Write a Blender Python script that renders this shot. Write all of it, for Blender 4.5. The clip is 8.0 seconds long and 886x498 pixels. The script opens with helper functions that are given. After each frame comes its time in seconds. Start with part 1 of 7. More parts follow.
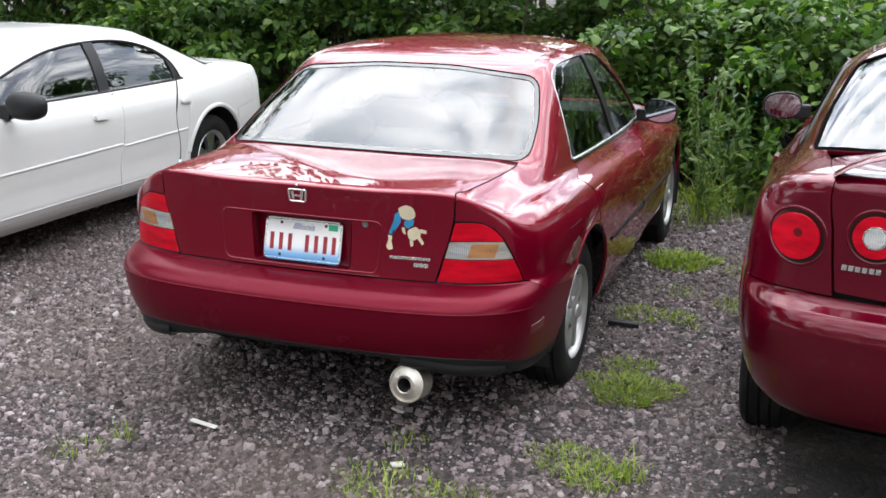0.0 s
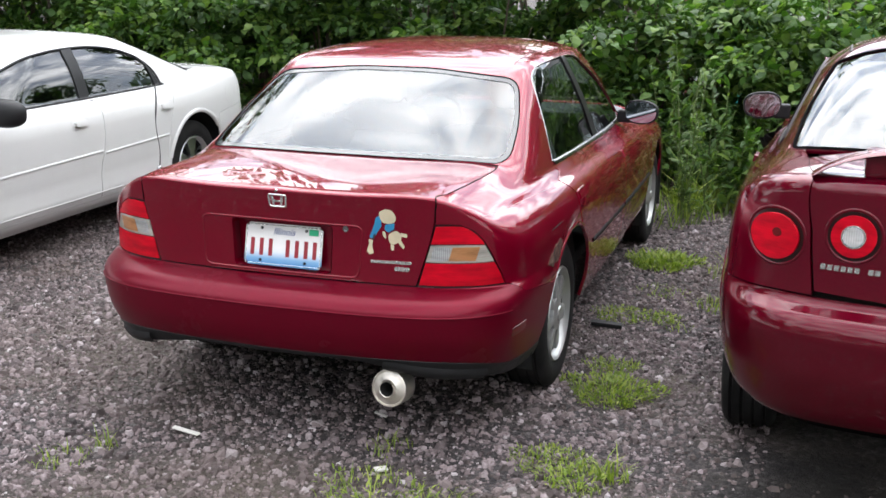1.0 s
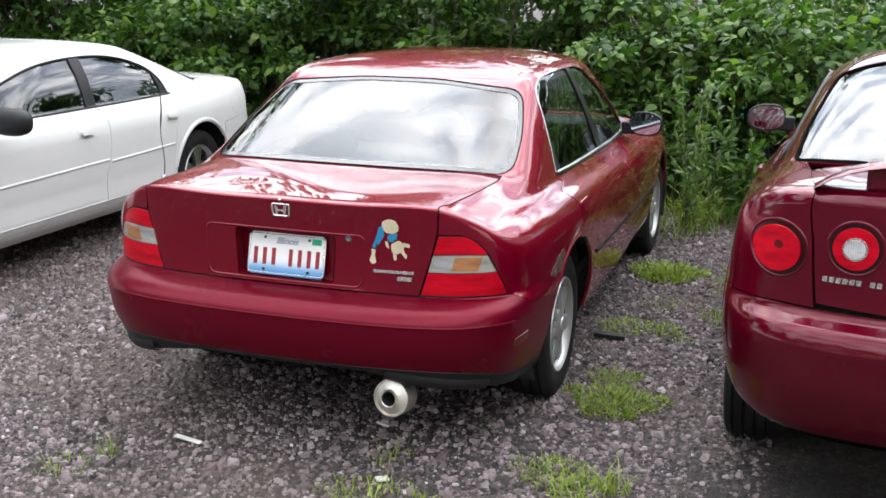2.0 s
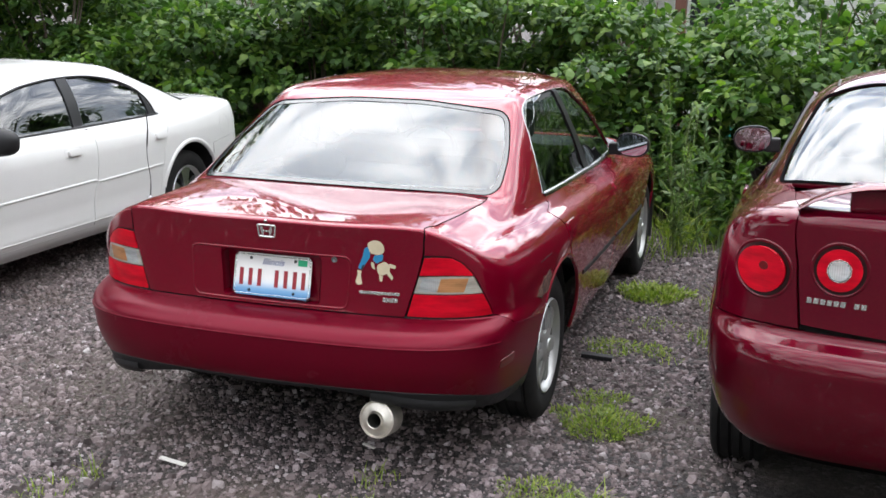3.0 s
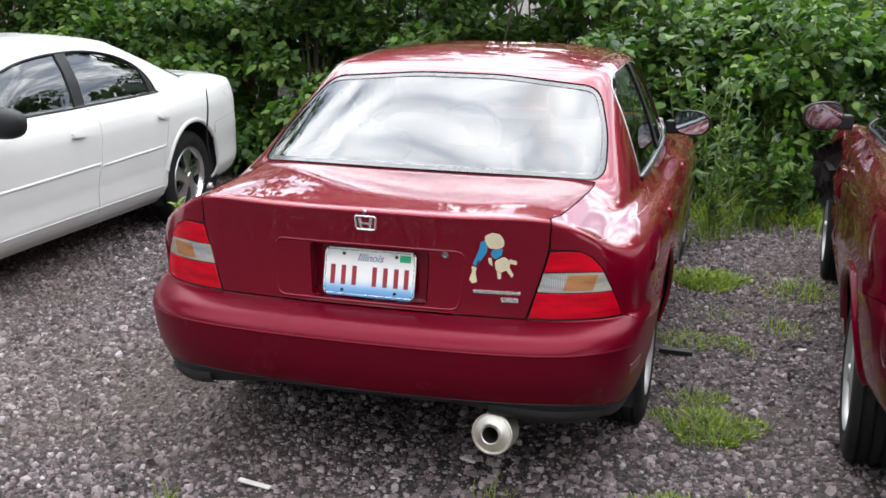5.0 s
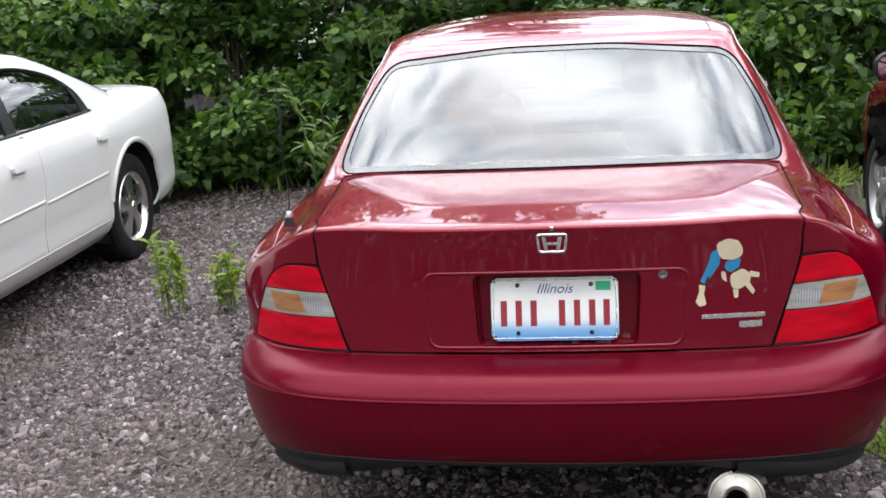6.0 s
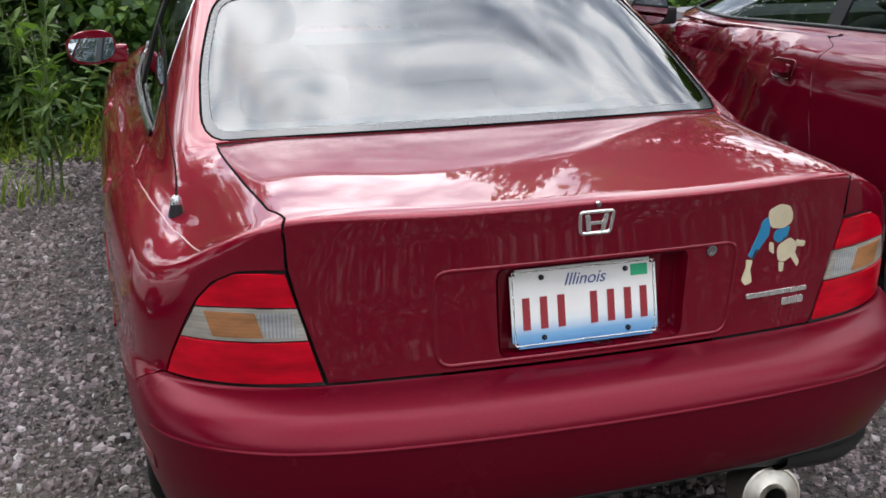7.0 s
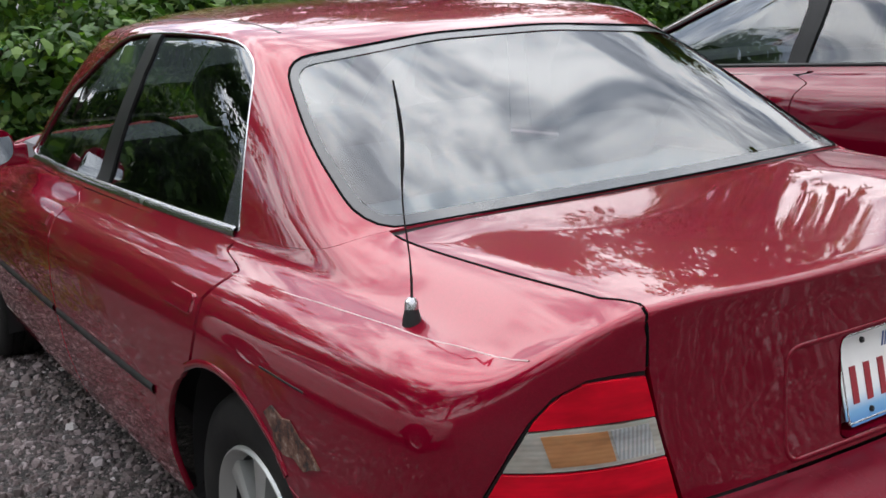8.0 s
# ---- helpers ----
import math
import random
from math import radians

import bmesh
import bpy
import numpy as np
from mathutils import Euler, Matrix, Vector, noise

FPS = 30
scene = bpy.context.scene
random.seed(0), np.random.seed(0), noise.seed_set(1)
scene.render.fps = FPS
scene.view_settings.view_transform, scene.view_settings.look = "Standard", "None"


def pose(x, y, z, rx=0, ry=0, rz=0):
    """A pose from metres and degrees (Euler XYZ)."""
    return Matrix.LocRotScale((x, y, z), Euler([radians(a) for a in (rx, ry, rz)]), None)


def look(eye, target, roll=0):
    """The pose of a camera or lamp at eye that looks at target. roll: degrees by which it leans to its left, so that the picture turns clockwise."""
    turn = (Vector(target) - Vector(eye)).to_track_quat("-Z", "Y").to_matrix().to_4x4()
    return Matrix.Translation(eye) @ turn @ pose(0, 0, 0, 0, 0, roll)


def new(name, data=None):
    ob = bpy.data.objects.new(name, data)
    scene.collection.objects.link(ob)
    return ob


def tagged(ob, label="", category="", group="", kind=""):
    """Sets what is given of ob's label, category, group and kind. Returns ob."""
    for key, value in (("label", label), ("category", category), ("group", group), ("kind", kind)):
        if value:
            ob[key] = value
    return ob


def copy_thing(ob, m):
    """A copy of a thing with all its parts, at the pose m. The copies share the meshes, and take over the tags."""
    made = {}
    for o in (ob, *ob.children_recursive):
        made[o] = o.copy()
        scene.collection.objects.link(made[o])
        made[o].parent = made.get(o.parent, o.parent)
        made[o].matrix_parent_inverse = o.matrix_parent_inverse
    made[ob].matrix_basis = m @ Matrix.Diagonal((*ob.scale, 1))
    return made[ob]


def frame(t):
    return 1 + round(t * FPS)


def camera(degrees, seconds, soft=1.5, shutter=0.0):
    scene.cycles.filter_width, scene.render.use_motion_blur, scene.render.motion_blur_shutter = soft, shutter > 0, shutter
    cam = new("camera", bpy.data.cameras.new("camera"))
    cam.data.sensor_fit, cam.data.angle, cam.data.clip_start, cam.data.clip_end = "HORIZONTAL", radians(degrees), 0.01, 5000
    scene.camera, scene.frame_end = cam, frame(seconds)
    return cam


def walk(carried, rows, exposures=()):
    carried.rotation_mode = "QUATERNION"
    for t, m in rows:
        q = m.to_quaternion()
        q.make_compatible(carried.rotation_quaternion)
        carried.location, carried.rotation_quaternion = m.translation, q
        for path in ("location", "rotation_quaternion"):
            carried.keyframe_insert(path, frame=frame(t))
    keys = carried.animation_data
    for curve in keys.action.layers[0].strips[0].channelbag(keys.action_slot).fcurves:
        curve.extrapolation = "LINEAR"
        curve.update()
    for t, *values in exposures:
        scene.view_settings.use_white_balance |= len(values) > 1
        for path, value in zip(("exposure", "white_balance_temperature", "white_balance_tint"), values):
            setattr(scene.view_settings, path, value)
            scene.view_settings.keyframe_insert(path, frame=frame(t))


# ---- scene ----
cam = camera(43.7, 8.0, soft=1.6)
PATH = [
    (0, (1.758, -3.357, 1.663), (1.114, -1.528, 1.176), 1.1),
    (0.5, (1.772, -3.351, 1.664), (1.145, -1.516, 1.172), 0.3),
    (1, (1.772, -3.348, 1.665), (1.152, -1.509, 1.183), 0.6),
    (1.5, (1.777, -3.353, 1.665), (1.14, -1.518, 1.189), 0.8),
    (3, (1.798, -3.344, 1.669), (1.18, -1.491, 1.241), 1.0),
    (3.5, (1.798, -3.347, 1.671), (1.169, -1.495, 1.252), 1.3),
    (4, (1.766, -3.349, 1.664), (1.136, -1.498, 1.244), 1.9),
    (4.3, (1.603, -3.332, 1.657), (1.061, -1.45, 1.25), 3.5),
    (4.5, (1.469, -3.295, 1.638), (0.971, -1.409, 1.197), 3.2),
    (4.7, (1.325, -3.236, 1.652), (0.813, -1.364, 1.169), 2.9),
    (5, (1.114, -3.099, 1.61), (0.604, -1.221, 1.146), 1.1),
    (5.2, (0.943, -2.964, 1.606), (0.434, -1.087, 1.137), -0.9),
    (6.3, (-0.218, -2.217, 1.481), (-0.358, -0.283, 0.989), -1.6),
    (6.5, (-0.386, -2.06, 1.489), (-0.449, -0.154, 0.886), 0.4),
    (6.8, (-0.665, -1.888, 1.459), (-0.392, 0.022, 0.93), -0.6),
    (7, (-0.849, -1.727, 1.448), (-0.291, 0.1, 0.857), -0.4),
    (7.5, (-1.234, -1.314, 1.416), (-0.464, 0.427, 0.803), -2.4),
    (8, (-1.592, -0.954, 1.375), (-0.538, 0.681, 0.911), -3.1),
]
walk(cam, [(t, look(eye, target, roll)) for t, eye, target, roll in PATH],
     exposures=((0, -1.05), (1.5, -0.98), (3.0, -1.07), (4.5, -1.06), (5.2, -1.03), (6.5, -1.17), (7.0, -1.36), (7.5, -1.5), (8, -1.5)))

# ---- light: bright broken cloud, a veiled sun high beyond the hedge ----
SUN_AZ, SUN_EL = -10.0, 63.0   # degrees from +y, clockwise; height
CLOUD_SEED = 3.0


def sun_direction():
    a, e = radians(SUN_AZ), radians(SUN_EL)
    return Vector((math.sin(a) * math.cos(e), math.cos(a) * math.cos(e), math.sin(e)))


def make_world():
    w = bpy.data.worlds.new("sky")
    scene.world = w
    w.use_nodes = True
    n, l = w.node_tree.nodes, w.node_tree.links
    n.clear()
    out, bg = n.new("ShaderNodeOutputWorld"), n.new("ShaderNodeBackground")
    sky = n.new("ShaderNodeTexSky")
    sky.sky_type, sky.sun_disc = "NISHITA", False
    sky.sun_elevation, sky.sun_rotation = radians(SUN_EL), radians(SUN_AZ)
    # cloud layer: the direction is laid out on a plane overhead, so that clouds shrink towards the horizon
    tc, split = n.new("ShaderNodeTexCoord"), n.new("ShaderNodeSeparateXYZ")
    l.new(tc.outputs["Generated"], split.inputs["Vector"])
    def maths(op, a, b):
        x = n.new("ShaderNodeMath")
        x.operation = op
        for k, v in enumerate((a, b)):
            if isinstance(v, (int, float)):
                x.inputs[k].default_value = v
            else:
                l.new(v, x.inputs[k])
        return x.outputs[0]
    depth = maths("ADD", maths("MAXIMUM", split.outputs["Z"], 0.0), 0.25)
    flat = n.new("ShaderNodeCombineXYZ")
    l.new(maths("DIVIDE", split.outputs["X"], depth), flat.inputs["X"])
    l.new(maths("MULTIPLY", maths("DIVIDE", split.outputs["Y"], depth), 1.7), flat.inputs["Y"])
    flat.inputs["Z"].default_value = CLOUD_SEED
    big, fine = n.new("ShaderNodeTexNoise"), n.new("ShaderNodeTexNoise")
    big.inputs["Scale"].default_value, big.inputs["Detail"].default_value = 2.8, 9
    big.inputs["Roughness"].default_value, big.inputs["Distortion"].default_value = 0.6, 0.35
    fine.inputs["Scale"].default_value, fine.inputs["Detail"].default_value = 5.5, 10
    fine.inputs["Roughness"].default_value, fine.inputs["Distortion"].default_value = 0.64, 0.5
    cover, tone = n.new("ShaderNodeValToRGB"), n.new("ShaderNodeValToRGB")
    cover.color_ramp.elements[0].position, cover.color_ramp.elements[1].position = 0.42, 0.52
    cover.color_ramp.elements[0].color = (0.3, 0.3, 0.3, 1)
    tone.color_ramp.elements[0].position, tone.color_ramp.elements[1].position = 0.34, 0.56
    tone.color_ramp.elements[0].color = (25.0, 27.5, 32.0, 1)
    tone.color_ramp.elements[1].color = (74.0, 74.5, 76.0, 1)
    mix = n.new("ShaderNodeMix")
    mix.data_type = "RGBA"
    for t in (big, fine):
        l.new(flat.outputs["Vector"], t.inputs["Vector"])
    l.new(big.outputs["Fac"], cover.inputs["Fac"])
    l.new(fine.outputs["Fac"], tone.inputs["Fac"])
    l.new(cover.outputs["Color"], mix.inputs["Factor"])
    lift = n.new("ShaderNodeVectorMath")
    lift.operation = "SCALE"
    lift.inputs["Scale"].default_value = 3.2
    l.new(sky.outputs["Color"], lift.inputs[0])
    l.new(lift.outputs["Vector"], mix.inputs["A"])
    l.new(tone.outputs["Color"], mix.inputs["B"])
    # an overcast dome is brighter overhead than at the horizon
    dome = n.new("ShaderNodeMapRange")
    l.new(split.outputs["Z"], dome.inputs["Value"])
    dome.inputs["From Min"].default_value, dome.inputs["From Max"].default_value = 0.0, 0.75
    dome.inputs["To Min"].default_value, dome.inputs["To Max"].default_value = 0.8, 1.0
    grade = n.new("ShaderNodeVectorMath")
    grade.operation = "SCALE"
    l.new(mix.outputs["Result"], grade.inputs[0])
    # and thin cloud glows round the veiled sun
    near, halo = n.new("ShaderNodeVectorMath"), n.new("ShaderNodeMapRange")
    near.operation = "DOT_PRODUCT"
    near.inputs[1].default_value = sun_direction()
    l.new(tc.outputs["Generated"], near.inputs[0])
    l.new(near.outputs["Value"], halo.inputs["Value"])
    halo.interpolation_type = "SMOOTHSTEP"
    halo.inputs["From Min"].default_value, halo.inputs["From Max"].default_value = 0.4, 1.0
    halo.inputs["To Min"].default_value, halo.inputs["To Max"].default_value = 1.0, 1.85
    l.new(maths("MULTIPLY", dome.outputs["Result"], halo.outputs["Result"]), grade.inputs["Scale"])
    l.new(grade.outputs["Vector"], bg.inputs["Color"])
    bg.inputs["Strength"].default_value = 0.12
    l.new(bg.outputs["Background"], out.inputs["Surface"])


make_world()
sun = new("sun", bpy.data.lights.new("sun", "SUN"))
sun.data.energy, sun.data.angle, sun.data.color = 0.5, radians(40), (1.0, 0.98, 0.95)
sun.matrix_world = look(sun_direction() * 60, (0, 0, 0))

# ---- materials ----
def shader(name):
    m = bpy.data.materials.new(name)
    m.use_nodes = True
    n = m.node_tree.nodes
    return m, n, m.node_tree.links, n["Principled BSDF"]


def coords(n, l, scale=(1, 1, 1)):
    tc, mp = n.new("ShaderNodeTexCoord"), n.new("ShaderNodeMapping")
    mp.inputs["Scale"].default_value = scale
    l.new(tc.outputs["Object"], mp.inputs["Vector"])
    return mp.outputs["Vector"]


def tex_noise(n, l, vec, scale, detail=6, rough=0.6):
    t = n.new("ShaderNodeTexNoise")
    t.inputs["Scale"].default_value, t.inputs["Detail"].default_value, t.inputs["Roughness"].default_value = scale, detail, rough
    l.new(vec, t.inputs["Vector"])
    return t.outputs["Fac"]


def tex_cells(n, l, vec, scale):
    t = n.new("ShaderNodeTexVoronoi")
    t.inputs["Scale"].default_value = scale
    l.new(vec, t.inputs["Vector"])
    return t.outputs["Distance"], t.outputs["Color"]


def ramp(n, l, fac, *stops):
    r = n.new("ShaderNodeValToRGB")
    e = r.color_ramp.elements
    while len(e) < len(stops):
        e.new(0.5)
    for k, (p, c) in enumerate(stops):
        e[k].position, e[k].color = p, (*c, 1) if len(c) == 3 else c
    l.new(fac, r.inputs["Fac"])
    return r.outputs["Color"]


def grey(v):
    return (v, v, v)


def mixed(n, l, fac, a, b, blend="MIX"):
    x = n.new("ShaderNodeMix")
    x.data_type, x.blend_type = "RGBA", blend
    for key, v in (("Factor", fac), ("A", a), ("B", b)):
        if isinstance(v, (int, float)):
            x.inputs[key].default_value = v
        elif isinstance(v, tuple):
            x.inputs[key].default_value = (*v, 1)
        else:
            l.new(v, x.inputs[key])
    return x.outputs["Result"]


def bumped(n, l, b, height, strength, distance):
    x = n.new("ShaderNodeBump")
    x.inputs["Strength"].default_value, x.inputs["Distance"].default_value = strength, distance
    l.new(height, x.inputs["Height"])
    l.new(x.outputs["Normal"], b.inputs["Normal"])


def plain(name, colour, rough=0.5, metal=0.0, coat=0.0, vary=0.15, scale=30.0, bump=0.0, spec=0.5):
    m, n, l, b = shader(name)
    b.inputs["Specular IOR Level"].default_value = spec
    v = coords(n, l)
    f = tex_noise(n, l, v, scale)
    f2 = tex_noise(n, l, v, scale * 0.12, 4)
    dark = tuple(c * (1 - vary) for c in colour)
    light = tuple(min(1, c * (1 + vary)) for c in colour)
    c = mixed(n, l, 0.5, ramp(n, l, f, (0.3, dark), (0.7, light)), ramp(n, l, f2, (0.3, dark), (0.7, light)))
    l.new(c, b.inputs["Base Color"])
    b.inputs["Metallic"].default_value = metal
    b.inputs["Coat Weight"].default_value = coat
    b.inputs["Coat Roughness"].default_value = 0.04
    r = ramp(n, l, f2, (0.25, grey(rough * 0.85)), (0.75, grey(min(1, rough * 1.2))))
    l.new(r, b.inputs["Roughness"])
    if bump:
        bumped(n, l, b, f, bump, 0.002)
    return m


def car_paint(name, base, flake, coat=1.0, dust=(0.3, 0.27, 0.24), dirt=0.12, under=0.38, metal=0.55, coat_ior=1.52, gloss=(0.02, 0.09)):
    """Metallic base under clear lacquer, with a thin uneven film of road dust."""
    m, n, l, b = shader(name)
    v = coords(n, l)
    fl = tex_cells(n, l, v, 900)[1]
    sep = n.new("ShaderNodeSeparateColor")
    l.new(fl, sep.inputs["Color"])
    c = mixed(n, l, ramp(n, l, sep.outputs["Red"], (0.2, grey(0)), (1.0, grey(0.5))), base, flake)
    big = tex_noise(n, l, v, 3.0, 8, 0.65)
    streak = tex_noise(n, l, coords(n, l, (6, 6, 1.2)), 6.0, 7, 0.7)
    film = mixed(n, l, 1.0, ramp(n, l, big, (0.4, grey(0)), (0.85, grey(1))), ramp(n, l, streak, (0.35, grey(0.25)), (0.8, grey(1))), "MULTIPLY")
    amount = n.new("ShaderNodeMath")
    amount.operation = "MULTIPLY"
    l.new(film, amount.inputs[0])
    amount.inputs[1].default_value = dirt
    l.new(mixed(n, l, amount.outputs[0], c, dust), b.inputs["Base Color"])
    b.inputs["Metallic"].default_value = metal
    b.inputs["Roughness"].default_value = under
    b.inputs["Specular IOR Level"].default_value = 0.0 if metal else 0.3
    b.inputs["Coat Weight"].default_value = coat
    b.inputs["Coat IOR"].default_value = coat_ior
    l.new(ramp(n, l, big, (0.35, grey(gloss[0])), (0.8, grey(gloss[1]))), b.inputs["Coat Roughness"])
    orange = tex_noise(n, l, v, 60, 3)
    x = n.new("ShaderNodeBump")
    x.inputs["Strength"].default_value, x.inputs["Distance"].default_value = 0.008, 0.002
    l.new(orange, x.inputs["Height"])
    l.new(x.outputs["Normal"], b.inputs["Coat Normal"])
    return m


def pane_glass(name, tint, ior=1.9, rough=0.0):
    """A thin pane: both faces' reflection over what is seen through it."""
    m = bpy.data.materials.new(name)
    m.use_nodes = True
    n, l = m.node_tree.nodes, m.node_tree.links
    n.clear()
    out, mix = n.new("ShaderNodeOutputMaterial"), n.new("ShaderNodeMixShader")
    clear, gloss, fr = n.new("ShaderNodeBsdfTransparent"), n.new("ShaderNodeBsdfGlossy"), n.new("ShaderNodeFresnel")
    clear.inputs["Color"].default_value = (*tint, 1)
    gloss.inputs["Roughness"].default_value = rough
    gloss.inputs["Color"].default_value = (0.86, 0.87, 0.885, 1)
    fr.inputs["IOR"].default_value = ior
    l.new(fr.outputs["Fac"], mix.inputs["Fac"])
    l.new(clear.outputs["BSDF"], mix.inputs[1])
    l.new(gloss.outputs["BSDF"], mix.inputs[2])
    l.new(mix.outputs["Shader"], out.inputs["Surface"])
    return m


def lamp_lens(name, colour, ribs=0.0, axis=0, deep=0.12, shade=0.1, coat=0.7):
    """Coloured plastic lens with moulded ribs."""
    m, n, l, b = shader(name)
    v = coords(n, l)
    # uneven tone stands in for the light from a reflector inside the lens
    f = tex_noise(n, l, coords(n, l, (0.8, 0.8, 3.0)), 9, 4)
    dark = tuple(c * 0.5 for c in colour)
    tint = ramp(n, l, f, (0.32, dark), (0.62, colour))
    l.new(tint, b.inputs["Base Color"])
    b.inputs["Roughness"].default_value = 0.3
    b.inputs["Specular IOR Level"].default_value = 0.15
    b.inputs["Coat Weight"].default_value = coat
    b.inputs["Coat Roughness"].default_value = 0.05
    b.inputs["Subsurface Weight"].default_value = 0.25
    b.inputs["Subsurface Radius"].default_value = (0.02, 0.006, 0.004)
    b.inputs["Subsurface Scale"].default_value = 0.5
    if ribs:
        w = n.new("ShaderNodeTexWave")
        w.wave_type, w.bands_direction = "BANDS", "XYZ"[axis]
        w.inputs["Scale"].default_value = ribs
        l.new(v, w.inputs["Vector"])
        bumped(n, l, b, w.outputs["Fac"], deep, 0.001)
        # grooves between the ribs are shaded in the colour too
        depth = ramp(n, l, w.outputs["Fac"], (0.1, grey(1 - shade)), (0.8, grey(1.0)))
        l.new(mixed(n, l, 1.0, tint, depth, "MULTIPLY"), b.inputs["Base Color"])
    return m


def leaf_material(name, dark, light, yellow):
    m, n, l, b = shader(name)
    g = n.new("ShaderNodeNewGeometry")
    c = ramp(n, l, g.outputs["Random Per Island"], (0.0, dark), (0.6, light), (1.0, yellow))
    v = coords(n, l)
    patch = ramp(n, l, tex_noise(n, l, v, 1.3, 4), (0.3, grey(0.6)), (0.75, grey(1.15)))
    l.new(mixed(n, l, 1.0, c, patch, "MULTIPLY"), b.inputs["Base Color"])
    b.inputs["Roughness"].default_value = 0.5
    b.inputs["Specular IOR Level"].default_value = 0.32
    tr = n.new("ShaderNodeBsdfTranslucent")
    l.new(mixed(n, l, 1.0, c, (1.4, 1.7, 0.6), "MULTIPLY"), tr.inputs["Color"])
    mix = n.new("ShaderNodeMixShader")
    mix.inputs["Fac"].default_value = 0.3
    l.new(b.outputs["BSDF"], mix.inputs[1])
    l.new(tr.outputs["BSDF"], mix.inputs[2])
    l.new(mix.outputs["Shader"], n["Material Output"].inputs["Surface"])
    return m


def ground_material():
    m, n, l, b = shader("gravel bed")
    v = coords(n, l)
    d, c = tex_cells(n, l, v, 55)
    d2, c2 = tex_cells(n, l, v, 130)
    sep = n.new("ShaderNodeSeparateColor")
    l.new(c, sep.inputs["Color"])
    # bed tones kept low: shade between the loose stones is put into them
    stone = ramp(n, l, sep.outputs["Red"], (0.0, (0.02, 0.016, 0.0165)), (0.55, (0.058, 0.047, 0.047)), (0.92, (0.115, 0.096, 0.097)), (1.0, (0.19, 0.17, 0.168)))
    # grit darkens towards its cell edges, as the hollows would
    grit = ramp(n, l, d2, (0.0, grey(1.1)), (0.7, grey(0.45)))
    both = mixed(n, l, 1.0, stone, grit, "MULTIPLY")
    soil = ramp(n, l, tex_noise(n, l, v, 0.7, 7, 0.65), (0.45, grey(0)), (0.66, grey(0.8)))
    both = mixed(n, l, soil, both, (0.075, 0.058, 0.042))
    # damp soil and the coupe's own shadow, painted together as one dark patch
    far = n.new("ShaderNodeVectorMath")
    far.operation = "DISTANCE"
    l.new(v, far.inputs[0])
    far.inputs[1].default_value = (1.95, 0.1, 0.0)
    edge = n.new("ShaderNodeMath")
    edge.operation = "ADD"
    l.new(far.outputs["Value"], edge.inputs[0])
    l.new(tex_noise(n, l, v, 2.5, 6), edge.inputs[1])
    damp_shade = ramp(n, l, edge.outputs[0], (0.8, grey(0.3)), (1.3, grey(1)))
    both = mixed(n, l, 1.0, both, damp_shade, "MULTIPLY")
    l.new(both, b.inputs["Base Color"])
    b.inputs["Roughness"].default_value = 0.85
    h = mixed(n, l, 0.4, d, d2)
    bumped(n, l, b, h, 0.9, -0.02)
    return m


def stone_material():
    m, n, l, b = shader("gravel stone")
    g = n.new("ShaderNodeNewGeometry")
    c = ramp(n, l, g.outputs["Random Per Island"], (0.0, (0.019, 0.014, 0.0142)), (0.3, (0.09, 0.069, 0.07)), (0.75, (0.214, 0.168, 0.172)), (0.95, (0.31, 0.26, 0.268)), (0.99, (0.4, 0.36, 0.366)), (1.0, (0.5, 0.48, 0.475)))
    v = coords(n, l)
    c = mixed(n, l, 1.0, c, ramp(n, l, tex_noise(n, l, v, 160, 4), (0.3, grey(0.7)), (0.7, grey(1.15))), "MULTIPLY")
    # stretches of yard where fine brown soil coats the stones
    soiled = ramp(n, l, tex_noise(n, l, v, 0.9, 7, 0.68), (0.44, grey(0)), (0.64, grey(0.6)))
    l.new(mixed(n, l, soiled, c, (0.105, 0.078, 0.067)), b.inputs["Base Color"])
    b.inputs["Roughness"].default_value = 0.75
    return m


def tyre_material():
    m, n, l, b = shader("tyre rubber")
    v = coords(n, l)
    f = tex_noise(n, l, v, 9, 7, 0.7)
    l.new(ramp(n, l, f, (0.35, (0.007, 0.007, 0.0075)), (0.8, (0.022, 0.021, 0.02))), b.inputs["Base Color"])
    b.inputs["Roughness"].default_value = 0.8
    b.inputs["Specular IOR Level"].default_value = 0.2
    bumped(n, l, b, tex_noise(n, l, v, 220, 3), 0.25, 0.002)
    return m


def rust_material():
    m, n, l, b = shader("rusted steel")
    v = coords(n, l)
    f = tex_noise(n, l, v, 38, 8, 0.7)
    l.new(ramp(n, l, f, (0.40, (0.006, 0.004, 0.004)), (0.5, (0.07, 0.022, 0.012)), (0.59, (0.13, 0.07, 0.05)), (0.63, (0.24, 0.2, 0.17)), (0.65, (0.05, 0.01, 0.009))), b.inputs["Base Color"])
    b.inputs["Roughness"].default_value = 0.85
    bumped(n, l, b, f, 0.8, 0.006)
    return m


